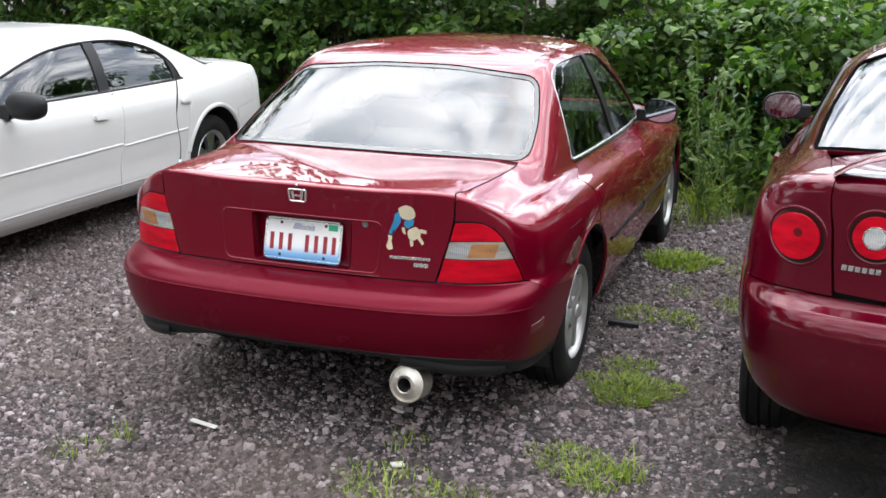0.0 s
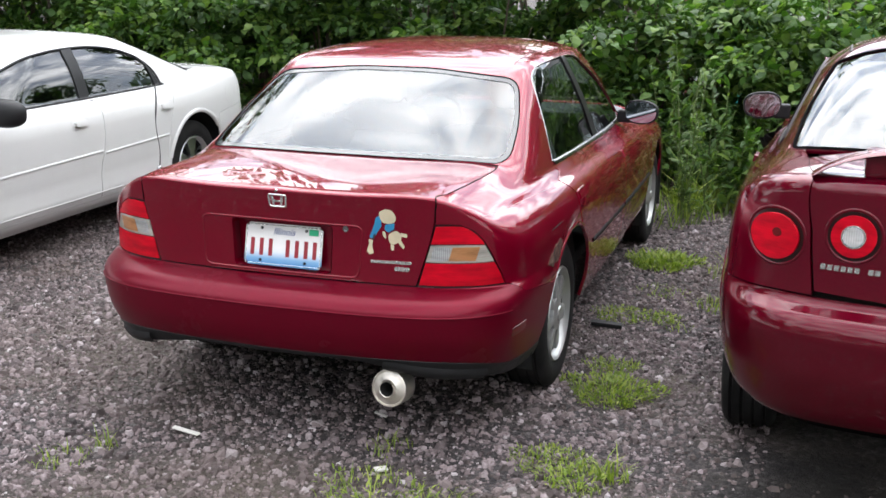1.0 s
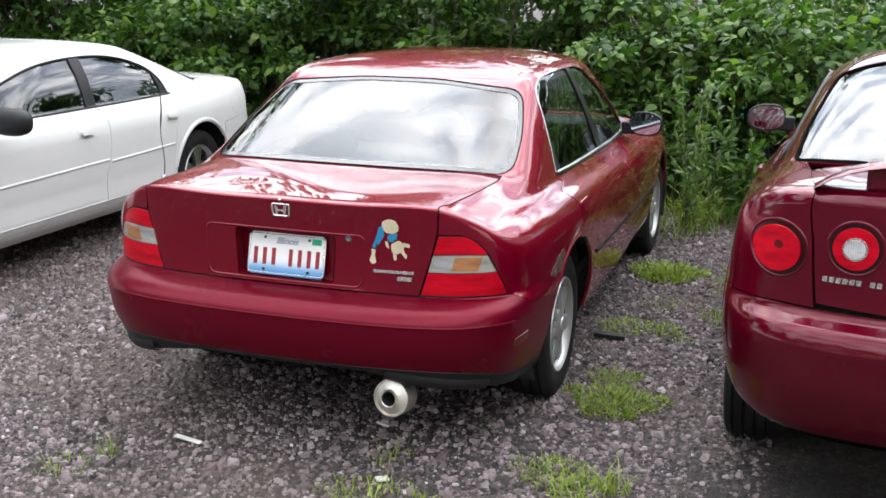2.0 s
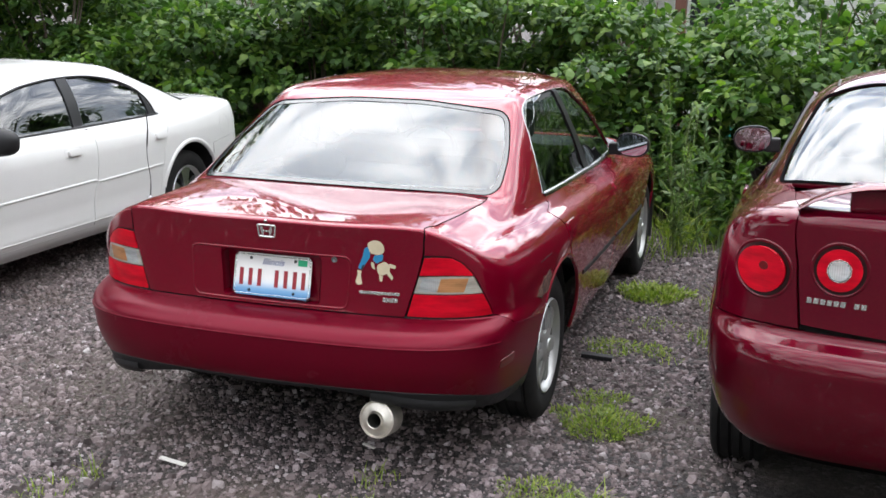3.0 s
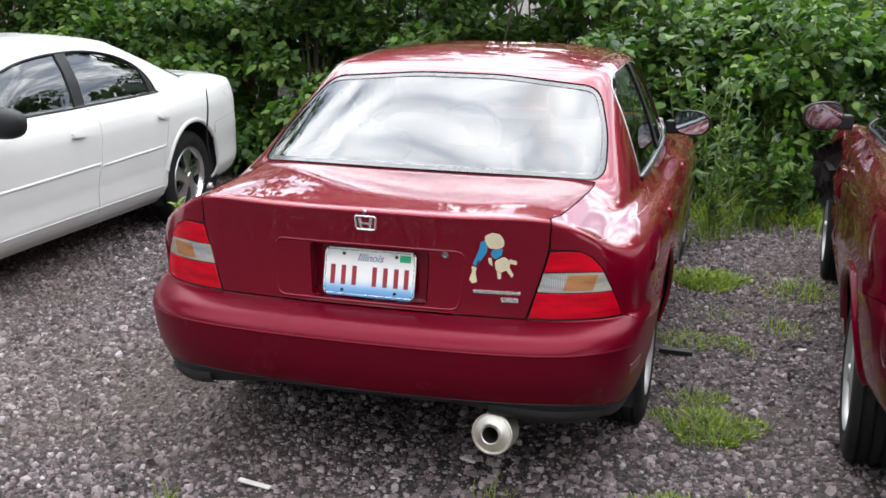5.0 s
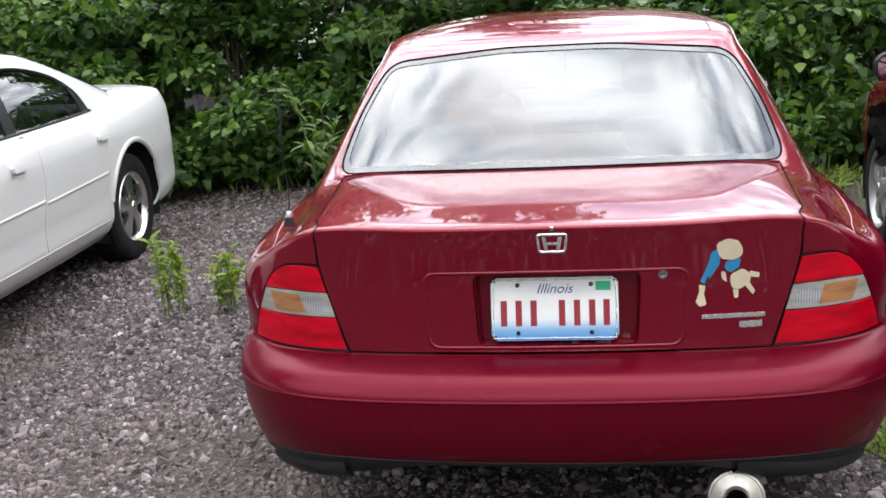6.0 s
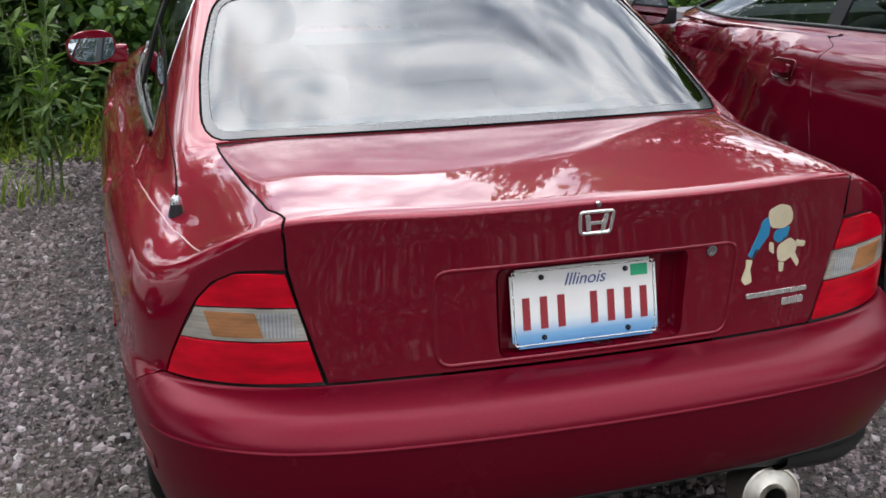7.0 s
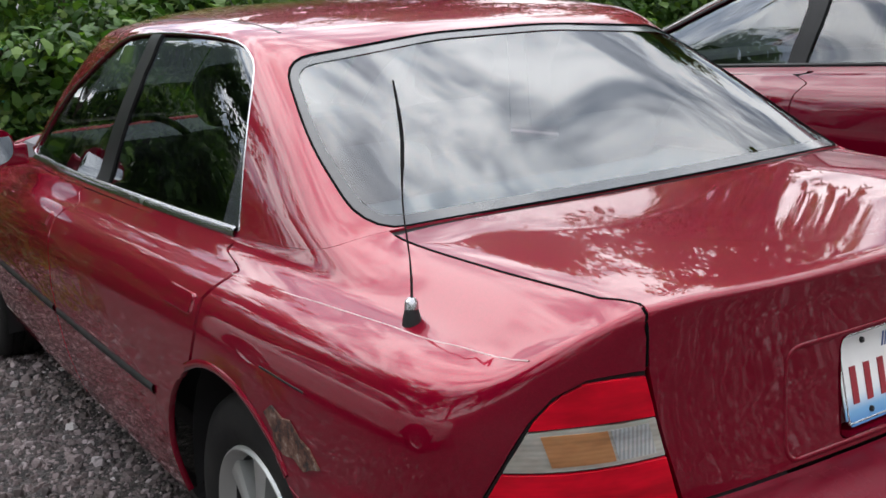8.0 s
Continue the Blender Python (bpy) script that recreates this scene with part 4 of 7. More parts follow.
def red_sedan():
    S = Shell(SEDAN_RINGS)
    car = thing("sedan_car", pose(0, 0, 0), "dark red metallic four-door sedan with rusted rear wheel arches", "car", "parked cars")
    ar, ay, fy, az = 0.362, 0.975, 3.69, 0.312
    inner_shell(car, S, ((ay, az), (fy, az)), ar, recess=0.27)

    # outlines shared between neighbouring panels
    lamp = S.rear((0.512, 0.614), (0.575, 0.838)) + S.rear((0.66, 0.836), (0.70, 0.815), (0.728, 0.78), (0.757, 0.715), (0.779, 0.655), (0.789, 0.616))
    cut = S.side((0.27, 0.617), (0.33, 0.577), (0.42, 0.565), (0.655, 0.53), vr=(2, 7))
    # ---- bumper
    right = S.rear((0.25, 0.614), (0.512, 0.614)) + cut + S.side(*arc(ay, az, ar, 140, 178, 10), vr=(0.5, 6))
    low = [(u, 1.0) for u in (3.2, 2.4, 1.6, 0.8)]
    half = right + [(right[-1][0], 1.0)] + low
    outline = half + [(0, 1.0)] + [(-u, v) for u, v in half[::-1]] + [(0, S.rear((0.0, 0.614))[0][1])]
    bumper = panel("rear_bumper", S, outline, RED_SATIN, car, "dark red plastic bumper cover", gap=0.0015)
    end = right[-1][0]
    panel("bumper_lip", S, [(end, 0.05), (end, 0.99), (-end, 0.99), (-end, 0.05), (-1.2, 0.05), (-0.9, 0.2), (0.9, 0.2), (1.2, 0.05), (2.35, 0.05)], BLACK, car, "scuffed black lower bumper lip", sink=-0.002, hem=0.03)
    for left in (False, True):
        strip("lip_corner", S, [(u, 0.3) for u in np.linspace(1.7 if left else 1.3, 2.95, 12)], 0.05, 0.014, BLACK, bumper, "scuffed black plastic spoiler corner", left=left)
    strip("bumper_crease", S, [(u, 2.98) for u in np.linspace(-3.4, 3.4, 20)], 0.007, 0.003, RED_SATIN, bumper)
    # ---- tail lamps: dark housing and three lenses in each
    z1, z2 = 0.766, 0.702
    def inner_x(z):
        return 0.512 + (z - 0.614) * 0.063 / 0.224
    def outer_x(z):
        return float(np.interp(z, [0.616, 0.655, 0.715, 0.78, 0.815, 0.836], [0.789, 0.779, 0.757, 0.728, 0.70, 0.66]))
    for left in (False, True):
        housing = panel("tail_lamp", S, lamp, SEAL, car, "wraparound tail lamp with red, amber and clear lenses", sink=0.004, left=left, gap=0.001, step=0.02)
        def lens(name, za, zb, xa, xb, material, label, sink=-0.002):
            zs = np.linspace(za, zb, 6)
            pts = [(xa(z), z) for z in zs] + [(xb(z), z) for z in zs[::-1]]
            panel(name, S, S.rear(*pts), material, housing, label, left=left, gap=0.0012, hem=0.006, step=0.015, sink=sink)
        inx, outx = (lambda z: inner_x(z) + 0.003), (lambda z: outer_x(z) - 0.003)
        lens("upper_lens", z1 + 0.001, 0.832, inx, outx, LENS_RED, "red plastic lens")
        lens("lower_lens", 0.620, z2 - 0.001, inx, outx, LENS_RED, "red plastic lens")
        m1, m2 = (lambda z: inner_x(z) + 0.078), (lambda z: inner_x(z) + 0.165)
        lens("reversing_lens", z2 + 0.008, z1 - 0.006, lambda z: inner_x(z) + 0.016, lambda z: m1(z) - 0.002, LENS_CLEAR, "clear ribbed lens")
        lens("indicator_lens", z2 + 0.008, z1 - 0.006, m1, m2, LENS_AMBER, "faded amber lens")
        lens("pale_border", z2 + 0.001, z1 - 0.001, inx, outx, LENS_PALE, "milky lens border", sink=-0.0005)
    # ---- boot lid, with the recess for the plate
    lid_r = S.rear((0.25, 0.6155), (0.509, 0.6155), (0.572, 0.838)) + S.rear((0.575, 0.885)) + S.top((0.577, 0.115), (0.589, 0.2), (0.605, 0.4), (0.616, 0.56), vr=(8.8, 12)) + [(2.5, 11.98), (2.0, 12.0), (1.2, 12.0)]
    recess = S.unflat(rounded(S.flat(S.rear((-0.182, 0.634), (0.195, 0.634), (0.203, 0.81), (-0.19, 0.81))), 0.02))
    lid = panel("boot_lid", S, lid_r + [(-u, v) for u, v in lid_r[::-1]], RED, car, "dark red boot lid with a dent at its lip", holes=[recess], gap=0.0022, hem=0.03, step=0.025, crown=True)
    edge = S.rear((0.575, 0.845), (0.575, 0.885)) + S.top((0.577, 0.115), (0.589, 0.2), (0.605, 0.4), (0.616, 0.56), vr=(8.8, 12)) + [(2.5, 11.98)]
    for left in (False, True):
        strip("lid_seal", S, edge, 0.0046, 0.0010, GAP, lid, left=left)
    panel("cowl_seal", S, [(2.53, 11.97), (2.53, 12.5), (-2.53, 12.5), (-2.53, 11.97), (0, 11.97)], SEAL, car, sink=0.006, hem=0)
    panel("plate_recess", S, recess, RED, lid, "", sink=0.047, hem=-0.048, gap=0.0005, step=0.02)
    emboss = S.unflat(rounded(S.flat(S.rear((-0.305, 0.628), (0.30, 0.628), (0.315, 0.815), (-0.31, 0.815))), 0.03))
    strip("embossed_line", S, emboss, 0.008, 0.002, RED, lid, closed=True, step=0.015)
    # ---- rear window
    gl = [(0.7, 12.35), (2.78, 12.40)] + S.find([0, 1], [(0.624, 1.02), (0.55, 1.255)], (0, 4.8), (12.3, 17)) + [(0.7, 15.9)]
    full = glass_outline(S, gl + [(-u, v) for u, v in gl[::-1]], 0.10)
    inner = S.unflat(shrink(densify(S.flat(full), 0.03), 0.034))
    pane = panel("rear_window", S, full, GLASS, car, "large curved rear window with a black border", sink=0.004, hem=0.0, step=0.04, fair=True)
    panel("window_border", S, full, FRIT, pane, "dark ceramic border", holes=[inner], sink=0.002, hem=0.0, step=0.03, fair=True)
    strip("window_seal", S, full, 0.005, 0.0015, GAP, pane, closed=True)
    # ---- greenhouse: roof, pillars
    dlo = [(1.13, 0.909), (1.135, 0.93), (1.17, 1.01), (1.215, 1.10), (1.275, 1.195), (1.345, 1.25), (1.45, 1.28), (1.7, 1.292), (1.98, 1.291), (2.22, 1.274), (2.46, 1.212), (2.76, 1.10), (3.0, 0.97), (3.1, 0.893), belt(3.0, 0.908), belt(2.6, 0.908), belt(2.2, 0.908), belt(1.7, 0.908), (1.2, 0.908)]
    side_hole = S.side(*smooth(dlo), vr=(12.2, 17.6))
    base_v = 12.3
    rim = [(8.75, base_v), (8.7, 14.0), (8.7, 15.7), (9.2, 15.95), (9.99, 15.95), (9.99, 18.99)]
    outline = rim + [(-u, v) for u, v in rim[::-1]]
    panel("roof", S, outline, RED, car, "dark red roof and pillars", holes=[full, side_hole, [(-u, v) for u, v in side_hole]], hem=0.02, step=0.03, even=0.6)
    for left in (False, True):
        strip("roof_seam", S, S.top(*[(0.505, 1.36 + 0.06 * k) for k in range(15)], vr=(15.8, 17.6)), 0.006, 0.0012, SEAL, car, left=left)
        bp = S.side(belt(2.06, 0.905), belt(2.17, 0.905), (1.98, 1.29), (1.90, 1.291), belt(2.055, 0.905), vr=(12.2, 17.6))
        panel("door_pillar", S, bp, SEAL, car, "black pillar between the side windows", left=left, sink=0.001, hem=0.01)
        panel("quarter_pane", S, S.side((1.142, 0.913), (1.215, 0.913), (1.212, 1.088), (1.175, 1.01), (1.142, 0.935), vr=(12.2, 17.6)), FRIT, car, "dark fixed pane behind the rear door glass", left=left, sink=0.002, hem=0.006, step=0.02)
        glass = panel("side_window", S, side_hole, GLASS, car, "clear side window glass", left=left, sink=0.008, hem=0, step=0.05)
        strip("belt_trim", S, S.side(*[belt(1.135 + 0.1 * k, 0.906) for k in range(20)], vr=(12.0, 14)), 0.022, 0.007, CHROME, glass, "bright metal belt moulding", left=left)
        strip("bright_trim", S, side_hole, 0.0042, 0.002, CHROME, glass, "bright metal window trim", left=left, closed=True)
    panel("headliner", S, [(9.99, 15.9), (9.99, 18.9), (-9.99, 18.9), (-9.99, 15.9), (-8.95, 15.9), (-8.9, 16.3), (8.9, 16.3), (8.95, 15.9)], TRIMGREY, car, "grey cloth headliner", sink=0.03, hem=0, step=0.08)
    wind = [(8.75, 13.0), (8.72, 14.5), (8.72, 15.6), (9.4, 15.85), (9.995, 15.85), (9.995, 13.0)]
    for left in (False, True):
        panel("windscreen_half", S, wind, GLASS, car, "windscreen glass", left=left, sink=0.004, hem=0, step=0.06)

    # ---- sides
    def sides(left):
        door_rear = S.side((1.115, 0.887), (1.065, 0.80), (1.07, 0.73), (1.11, 0.652), vr=(0, 12.4))
        arch = S.side(*arc(ay, az, ar, 68, 140, 20), vr=(0.5, 9))
        quarter = lamp[1:] + cut[:] + arch[::-1] + door_rear[::-1]
        top_v = base_v + 0.036
        quarter += [S.side((1.135, 0.897), vr=(11, 12.3))[0], (S.side((1.135, 0.897), vr=(11, 12.3))[0][0], top_v)]
        quarter += [(u, top_v) for u in np.linspace(quarter[-1][0] - 0.1, 2.9, 6)] + [(2.7, top_v), (2.52, top_v), (2.5, 11.99)]
        quarter += S.top((0.616, 0.56), (0.605, 0.4), (0.589, 0.2), (0.577, 0.115), vr=(8.8, 12)) + S.rear((0.575, 0.885))
        ends = S.side((1.05, 0.893), vr=(11.2, 12.3))[0][0], S.side((1.32, 0.893), vr=(11.2, 12.3))[0][0]
        panel("belt_corner", S, [(ends[0], 11.4), (ends[1], 11.4), (ends[1], 12.4), (ends[0], 12.4)], RED, car, "", left=left, hem=0, sink=0.002)
        q = panel("quarter_panel", S, quarter, RED, car, "dark red rear wing, rusted along the wheel arch", left=left, gap=0.0016, step=0.03, even=0.4)
        rear_door = S.side((1.125, 0.887), (1.075, 0.80), (1.08, 0.73), (1.12, 0.652), *arc(ay, az, ar + 0.002, 65, 4, 10), (1.345, 0.275), (2.17, 0.275), (2.22, 0.5), (2.22, 0.75), belt(2.20, 0.886), belt(1.7, 0.888), (1.14, 0.888), vr=(0.3, 12.3))
        d = panel("rear_door", S, rear_door, RED, car, "dark red rear door", left=left, gap=0.002, even=0.4)
        front_door = S.side(belt(2.205, 0.886), (2.225, 0.75), (2.225, 0.5), (2.175, 0.275), (3.20, 0.275), (3.27, 0.5), (3.25, 0.7), belt(3.17, 0.89), belt(2.7, 0.888), belt(2.22, 0.888), vr=(0.3, 12.3))
        f = panel("front_door", S, front_door, RED, car, "dark red front door", left=left, gap=0.002, even=0.4)
        rail = S.side((1.105, 0.888), belt(2.0, 0.889), belt(3.0, 0.889), belt(3.2, 0.889), vr=(11, 12.3))
        panel("belt_rail", S, rail + [(u, base_v) for u, v in rail[::-1]], RED, car, "", left=left, hem=0)
        wing = S.side(belt(3.18, 0.885), (3.255, 0.7), (3.275, 0.5), *arc(fy, az, ar, 150, 20, 20), (4.2, 0.5), (4.2, 0.68), vr=(0.4, 11.9))
        panel("front_wing", S, wing + S.top((0.62, 4.1), (0.66, 3.6), vr=(9, 12.1)), RED, car, "dark red front wing", left=left, gap=0.002)
        sill = S.side((1.36, 0.27), (3.30, 0.27), vr=(0.3, 4))
        panel("sill", S, sill + [(sill[1][0], 0.02), (sill[0][0], 0.02)], BLACK, car, "dirty black sill", left=left, sink=0.01, hem=0.03)
        # mouldings and handles
        strip("rubbing_strip", S, S.side((1.36, 0.535), (2.20, 0.53), vr=(1, 8)), 0.021, 0.006, BLACK, d, "black rubber side moulding", left=left)
        strip("rubbing_strip", S, S.side((2.24, 0.53), (3.22, 0.525), vr=(1, 8)), 0.021, 0.006, BLACK, f, "black rubber side moulding", left=left)
        strip("pinstripe", S, S.find([0, 1], [(0.713, 0.206), (0.724, 0.27), (0.737, 0.35), (0.762, 0.5), (0.778, 0.63), (0.790, 0.77), (0.798, 0.92), (0.804, 1.08)], (2.2, 6), (7.3, 11.5)), 0.0026, 0.0006, PIN, q, "thin silver coachline", left=left)
        strip("pinstripe", S, S.side((1.10, 0.846), (2.19, 0.826), vr=(6, 11)), 0.0026, 0.0006, PIN, d, "thin silver coachline", left=left)
        for own, y in ((d, 1.10), (f, 2.27)):
            h = S.side((y, 0.80), (y + 0.14, 0.80), (y + 0.145, 0.765), (y + 0.005, 0.765), vr=(5, 10))
            panel("door_handle", S, S.unflat(rounded(S.flat(h), 0.012)), RED, own, "flush painted door handle", left=left, sink=-0.006, hem=0.01, step=0.012)
            strip("handle_cup", S, S.unflat(rounded(S.flat(h), 0.012)), 0.006, 0.004, RED, own, left=left, closed=True, step=0.012)
        # wheel arch lip and its rust
        strip("arch_lip", S, S.side(*arc(ay, az, ar + 0.010, 64, 138, 24), vr=(0.5, 9)), 0.016, 0.004, RED, q, left=left)
        rust = S.side((0.765, 0.662), (0.735, 0.682), (0.70, 0.668), (0.672, 0.672), (0.64, 0.648), (0.61, 0.64), (0.58, 0.612), (0.605, 0.604), (0.63, 0.592), (0.665, 0.605), (0.70, 0.60), (0.735, 0.635), (0.765, 0.662), vr=(2, 9))
        panel("rust_patch", S, rust, RUST, q, "rusted hole above the wheel", left=left, sink=-0.004, hem=0.006, step=0.015)
        strip("fuel_flap" if left else "wing_moulding", S, S.side((0.62, 0.735), (0.78, 0.74), vr=(5, 9)), 0.004, 0.001, SEAL, q, left=left)
        marker = S.side((0.235, 0.462), (0.345, 0.468), (0.345, 0.434), (0.235, 0.43), vr=(1.2, 4))
        panel("side_marker", S, S.unflat(rounded(S.flat(marker), 0.008)), LENS_DEEP, bumper, "dull red side marker lens", left=left, sink=-0.002, hem=0.006, step=0.012)
        wheel_parts(car, sgn(left) * 0.738, ay, 0.306, 0.196, 0.195, sgn(left), 7, 0.05)
        wheel_parts(car, sgn(left) * 0.712, fy, 0.306, 0.196, 0.195, sgn(left), 7, 0.05)
        wheel_well(car, ay, az, ar + 0.03, sgn(left) * 0.5, sgn(left) * 0.81)
        wheel_well(car, fy, az, ar + 0.03, sgn(left) * 0.5, sgn(left) * 0.81)
        door_mirror(f, sgn(left) * (0.885 if left else 0.845), 2.86 if left else 2.84, 0.935, sgn(left), (0.19, 0.13, 0.14), RED if left else SEAL, "dark red door mirror" if left else "glossy black door mirror", 7 if left else 0)
    mirrored_pair(sides)
    hood = S.top((0.0, 3.62), (0.64, 3.62), (0.60, 4.1), (0.45, 4.28), (0.0, 4.33), vr=(9, 12.1))
    for left in (False, True):
        panel("bonnet_half", S, hood, RED, car, "dark red bonnet", left=left, step=0.06)
    fb = [(7.95, 0.5), (7.95, 6.0), (8.3, 9.0), (9.0, 9.6), (9.99, 9.6), (9.99, 0.5)]
    for left in (False, True):
        panel("front_bumper", S, fb, RED, car, "dark red front bumper", left=left, step=0.06)

    # ---- badge, lettering plates, plate, lock, exhaust, aerial
    m = S.frame_at(0.0, S.rear((0.0, 0.886))[0][1])
    def on_lid(name, pts, material, label, lift=0.003, r=0.004, parent=lid):
        return panel(name, S, S.unflat(rounded(S.flat(S.rear(*pts)), r)), material, parent, label, sink=-lift, hem=lift, step=0.008)
    emblem = [(-0.03, 0.866), (0.03, 0.866), (0.034, 0.909), (-0.034, 0.909)]
    out = S.unflat(rounded(S.flat(S.rear(*emblem)), 0.008))
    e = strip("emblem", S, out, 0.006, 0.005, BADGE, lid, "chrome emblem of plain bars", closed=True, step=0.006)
    on_lid("emblem_bar", [(-0.018, 0.871), (-0.010, 0.871), (-0.014, 0.904), (-0.024, 0.904)], BADGE, "", 0.004, 0.002, e)
    on_lid("emblem_bar", [(0.018, 0.871), (0.010, 0.871), (0.014, 0.904), (0.024, 0.904)], BADGE, "", 0.004, 0.002, e)
    on_lid("emblem_bar", [(-0.014, 0.884), (0.014, 0.884), (0.014, 0.890), (-0.014, 0.890)], BADGE, "", 0.004, 0.002, e)
    on_lid("model_badge", [(0.345, 0.690), (0.492, 0.692), (0.492, 0.702), (0.345, 0.700)], BADGE, "silver model badge, drawn as a bar", 0.003)
    on_lid("trim_badge", [(0.432, 0.666), (0.485, 0.667), (0.485, 0.682), (0.432, 0.681)], BADGE, "small silver trim badge", 0.003)
    bm = bmesh.new()
    r = lathe(bm, [(0, 0.011), (0.004, 0.011), (0.004, 0.007), (0.001, 0.006)], 20)
    bm.faces.new(r[-1])
    lk = part("boot_lock", bm, CHROME, lid, "small round lock", True)
    lk.matrix_basis = S.frame_at(*S.rear((0.255, 0.804))[0]) @ pose(0, 0, 0, 0, -90, 0)
    bm = bmesh.new()
    r = lathe(bm, [(0, 0.006), (0.006, 0.005), (0.007, 0.001)], 12)
    jet = part("washer_jet", bm, CHROME, lid, "", True)
    jet.matrix_basis = S.frame_at(0.0, S.rear((0.0, 0.924))[0][1]) @ pose(0, 0, 0, 0, -90, 0)

    bm = bmesh.new()
    box(bm, (0.305, 0.002, 0.1525), (0, 0, 0), 0.0)
    es = [ed for ed in bm.edges if abs(ed.verts[0].co.y - ed.verts[1].co.y) > 0.001]
    bmesh.ops.bevel(bm, geom=es, offset=0.012, segments=4, affect="EDGES")
    tilt = math.degrees(math.atan2(0.036, 0.146))
    plate = part("number_plate", bm, PLATE, lid, "white and blue number plate, its characters as bars")
    plate.matrix_basis = pose(0, 0.116, 0.716, -tilt + 2, 0, 0)
    edge = bmesh.new()
    pts = [(math.copysign(0.147, x), -0.0015, math.copysign(0.0705, z)) for x, z in ((-1, -1), (1, -1), (1, 1), (-1, 1))]
    for a, b in zip(pts, pts[1:] + pts[:1]):
        c = [(a[k] + b[k]) / 2 for k in range(3)]
        box(edge, (max(abs(a[0] - b[0]), 0.003), 0.002, max(abs(a[2] - b[2]), 0.003)), c, 0.0008)
    part("plate_rim", edge, BADGE, plate)
    xs = [-0.118, -0.082, -0.046, 0.022, 0.058, 0.094, 0.128]
    for k, x in enumerate(xs):
        bm = box(bmesh.new(), (0.015, 0.002, 0.062), (x - 0.004, -0.0018, -0.01), 0.0006)
        part("character_bar", bm, INK, plate, "dark red bar")
    lettering("state_name", "Illinois", 0.034, INKBLUE, plate, pose(0.0, -0.0022, 0.048, 90, 0, 0), "blue state name")
    part("sticker", box(bmesh.new(), (0.036, 0.001, 0.022), (0.117, -0.0018, 0.054), 0.0), GREENSTK, plate, "green renewal sticker")
    part("slogan_bar", box(bmesh.new(), (0.085, 0.001, 0.006), (0.0, -0.0016, -0.062), 0.0), PLATE, plate)
    for x, z in ((-0.088, 0.058), (0.088, 0.058), (-0.088, -0.058), (0.088, -0.058)):
        b2 = bmesh.new()
        lathe(b2, [(0, 0.0055), (0.003, 0.005), (0.004, 0.001)], 12)
        s = part("plate_screw", b2, SEAL, plate, "", True)
        s.matrix_basis = pose(x, -0.001, z, 0, 0, -90)

    bm = bmesh.new()
    lathe(bm, [(0.0, 0.025), (-0.022, 0.026), (-0.024, 0.0285), (-0.02, 0.031), (-0.012, 0.032), (-0.009, 0.036), (-0.002, 0.06), (-0.006, 0.063), (-0.004, 0.067), (0.009, 0.068), (0.075, 0.066), (0.085, 0.06), (0.11, 0.022)], 48)
    pipe = part("exhaust", bm, STEEL, car, "wide polished exhaust canister with a narrow outlet", True)
    pipe.matrix_basis = pose(0.425, 0.07, 0.245, 0, 8, 85)
    bm = bmesh.new()
    r = lathe(bm, [(-0.0225, 0.0255), (-0.02, 0.0245), (0.1, 0.0235)], 32)
    bm.faces.new(r[-1])
    part("inner_pipe", bm, SOOT, pipe, "soot-black inner pipe", True)
    part("back_pipe", tube(bmesh.new(), [(0.1, 0, 0), (0.3, 0, 0.06), (0.6, 0, 0.15)], [0.022] * 3, 12), SOOT, pipe, "", True)

    base = S.find([0, 1], [(0.735, 0.477)], (2, 6), (8, 12))[0]
    p = Vector(S.at([-base[0]], [base[1]])[0])
    bm = bmesh.new()
    tube(bm, [(0, 0, -0.01), (0, 0, 0.004), (0.001, 0, 0.022)], [0.017, 0.0155, 0.011], 16)
    aerial = part("aerial", bm, BLACK, car, "bent whip aerial with a black base", True)
    aerial.matrix_basis = Matrix.Translation(p) @ pose(0, 0, 0, 0, -1, 0)
    bm = tube(bmesh.new(), [(0.001, 0, 0.022), (0.002, 0, 0.034), (0.003, 0, 0.04)], [0.0115, 0.0105, 0.005], 14)
    part("aerial_collar", bm, CHROME, aerial, "", True)
    pts = [(0.003 + 0.004 * math.sin(k * 0.9), 0.003 * math.sin(k * 0.7), 0.038 + 0.031 * k) for k in range(12)]
    bm = tube(bmesh.new(), pts, [0.0022] * 2 + [0.0014] * 5 + [0.0032] * 3 + [0.0025, 0.0015], 8)
    part("aerial_rod", bm, BLACK, aerial, "", True)

    # ---- worn sticker, kept as plain patches of its colours
    CREAM = plain("cream vinyl", (0.6, 0.52, 0.36), 0.5)
    BLUEV = plain("blue vinyl", (0.02, 0.22, 0.42), 0.5)
    DARKV = plain("dark vinyl", (0.02, 0.018, 0.02), 0.5)
    dec = on_lid("sticker", [(0.366, 0.852), (0.385, 0.863), (0.386, 0.823), (0.368, 0.796), (0.355, 0.774), (0.341, 0.781), (0.353, 0.808), (0.361, 0.829)], BLUEV, "worn vinyl sticker in blue and cream patches", 0.0012, 0.005)
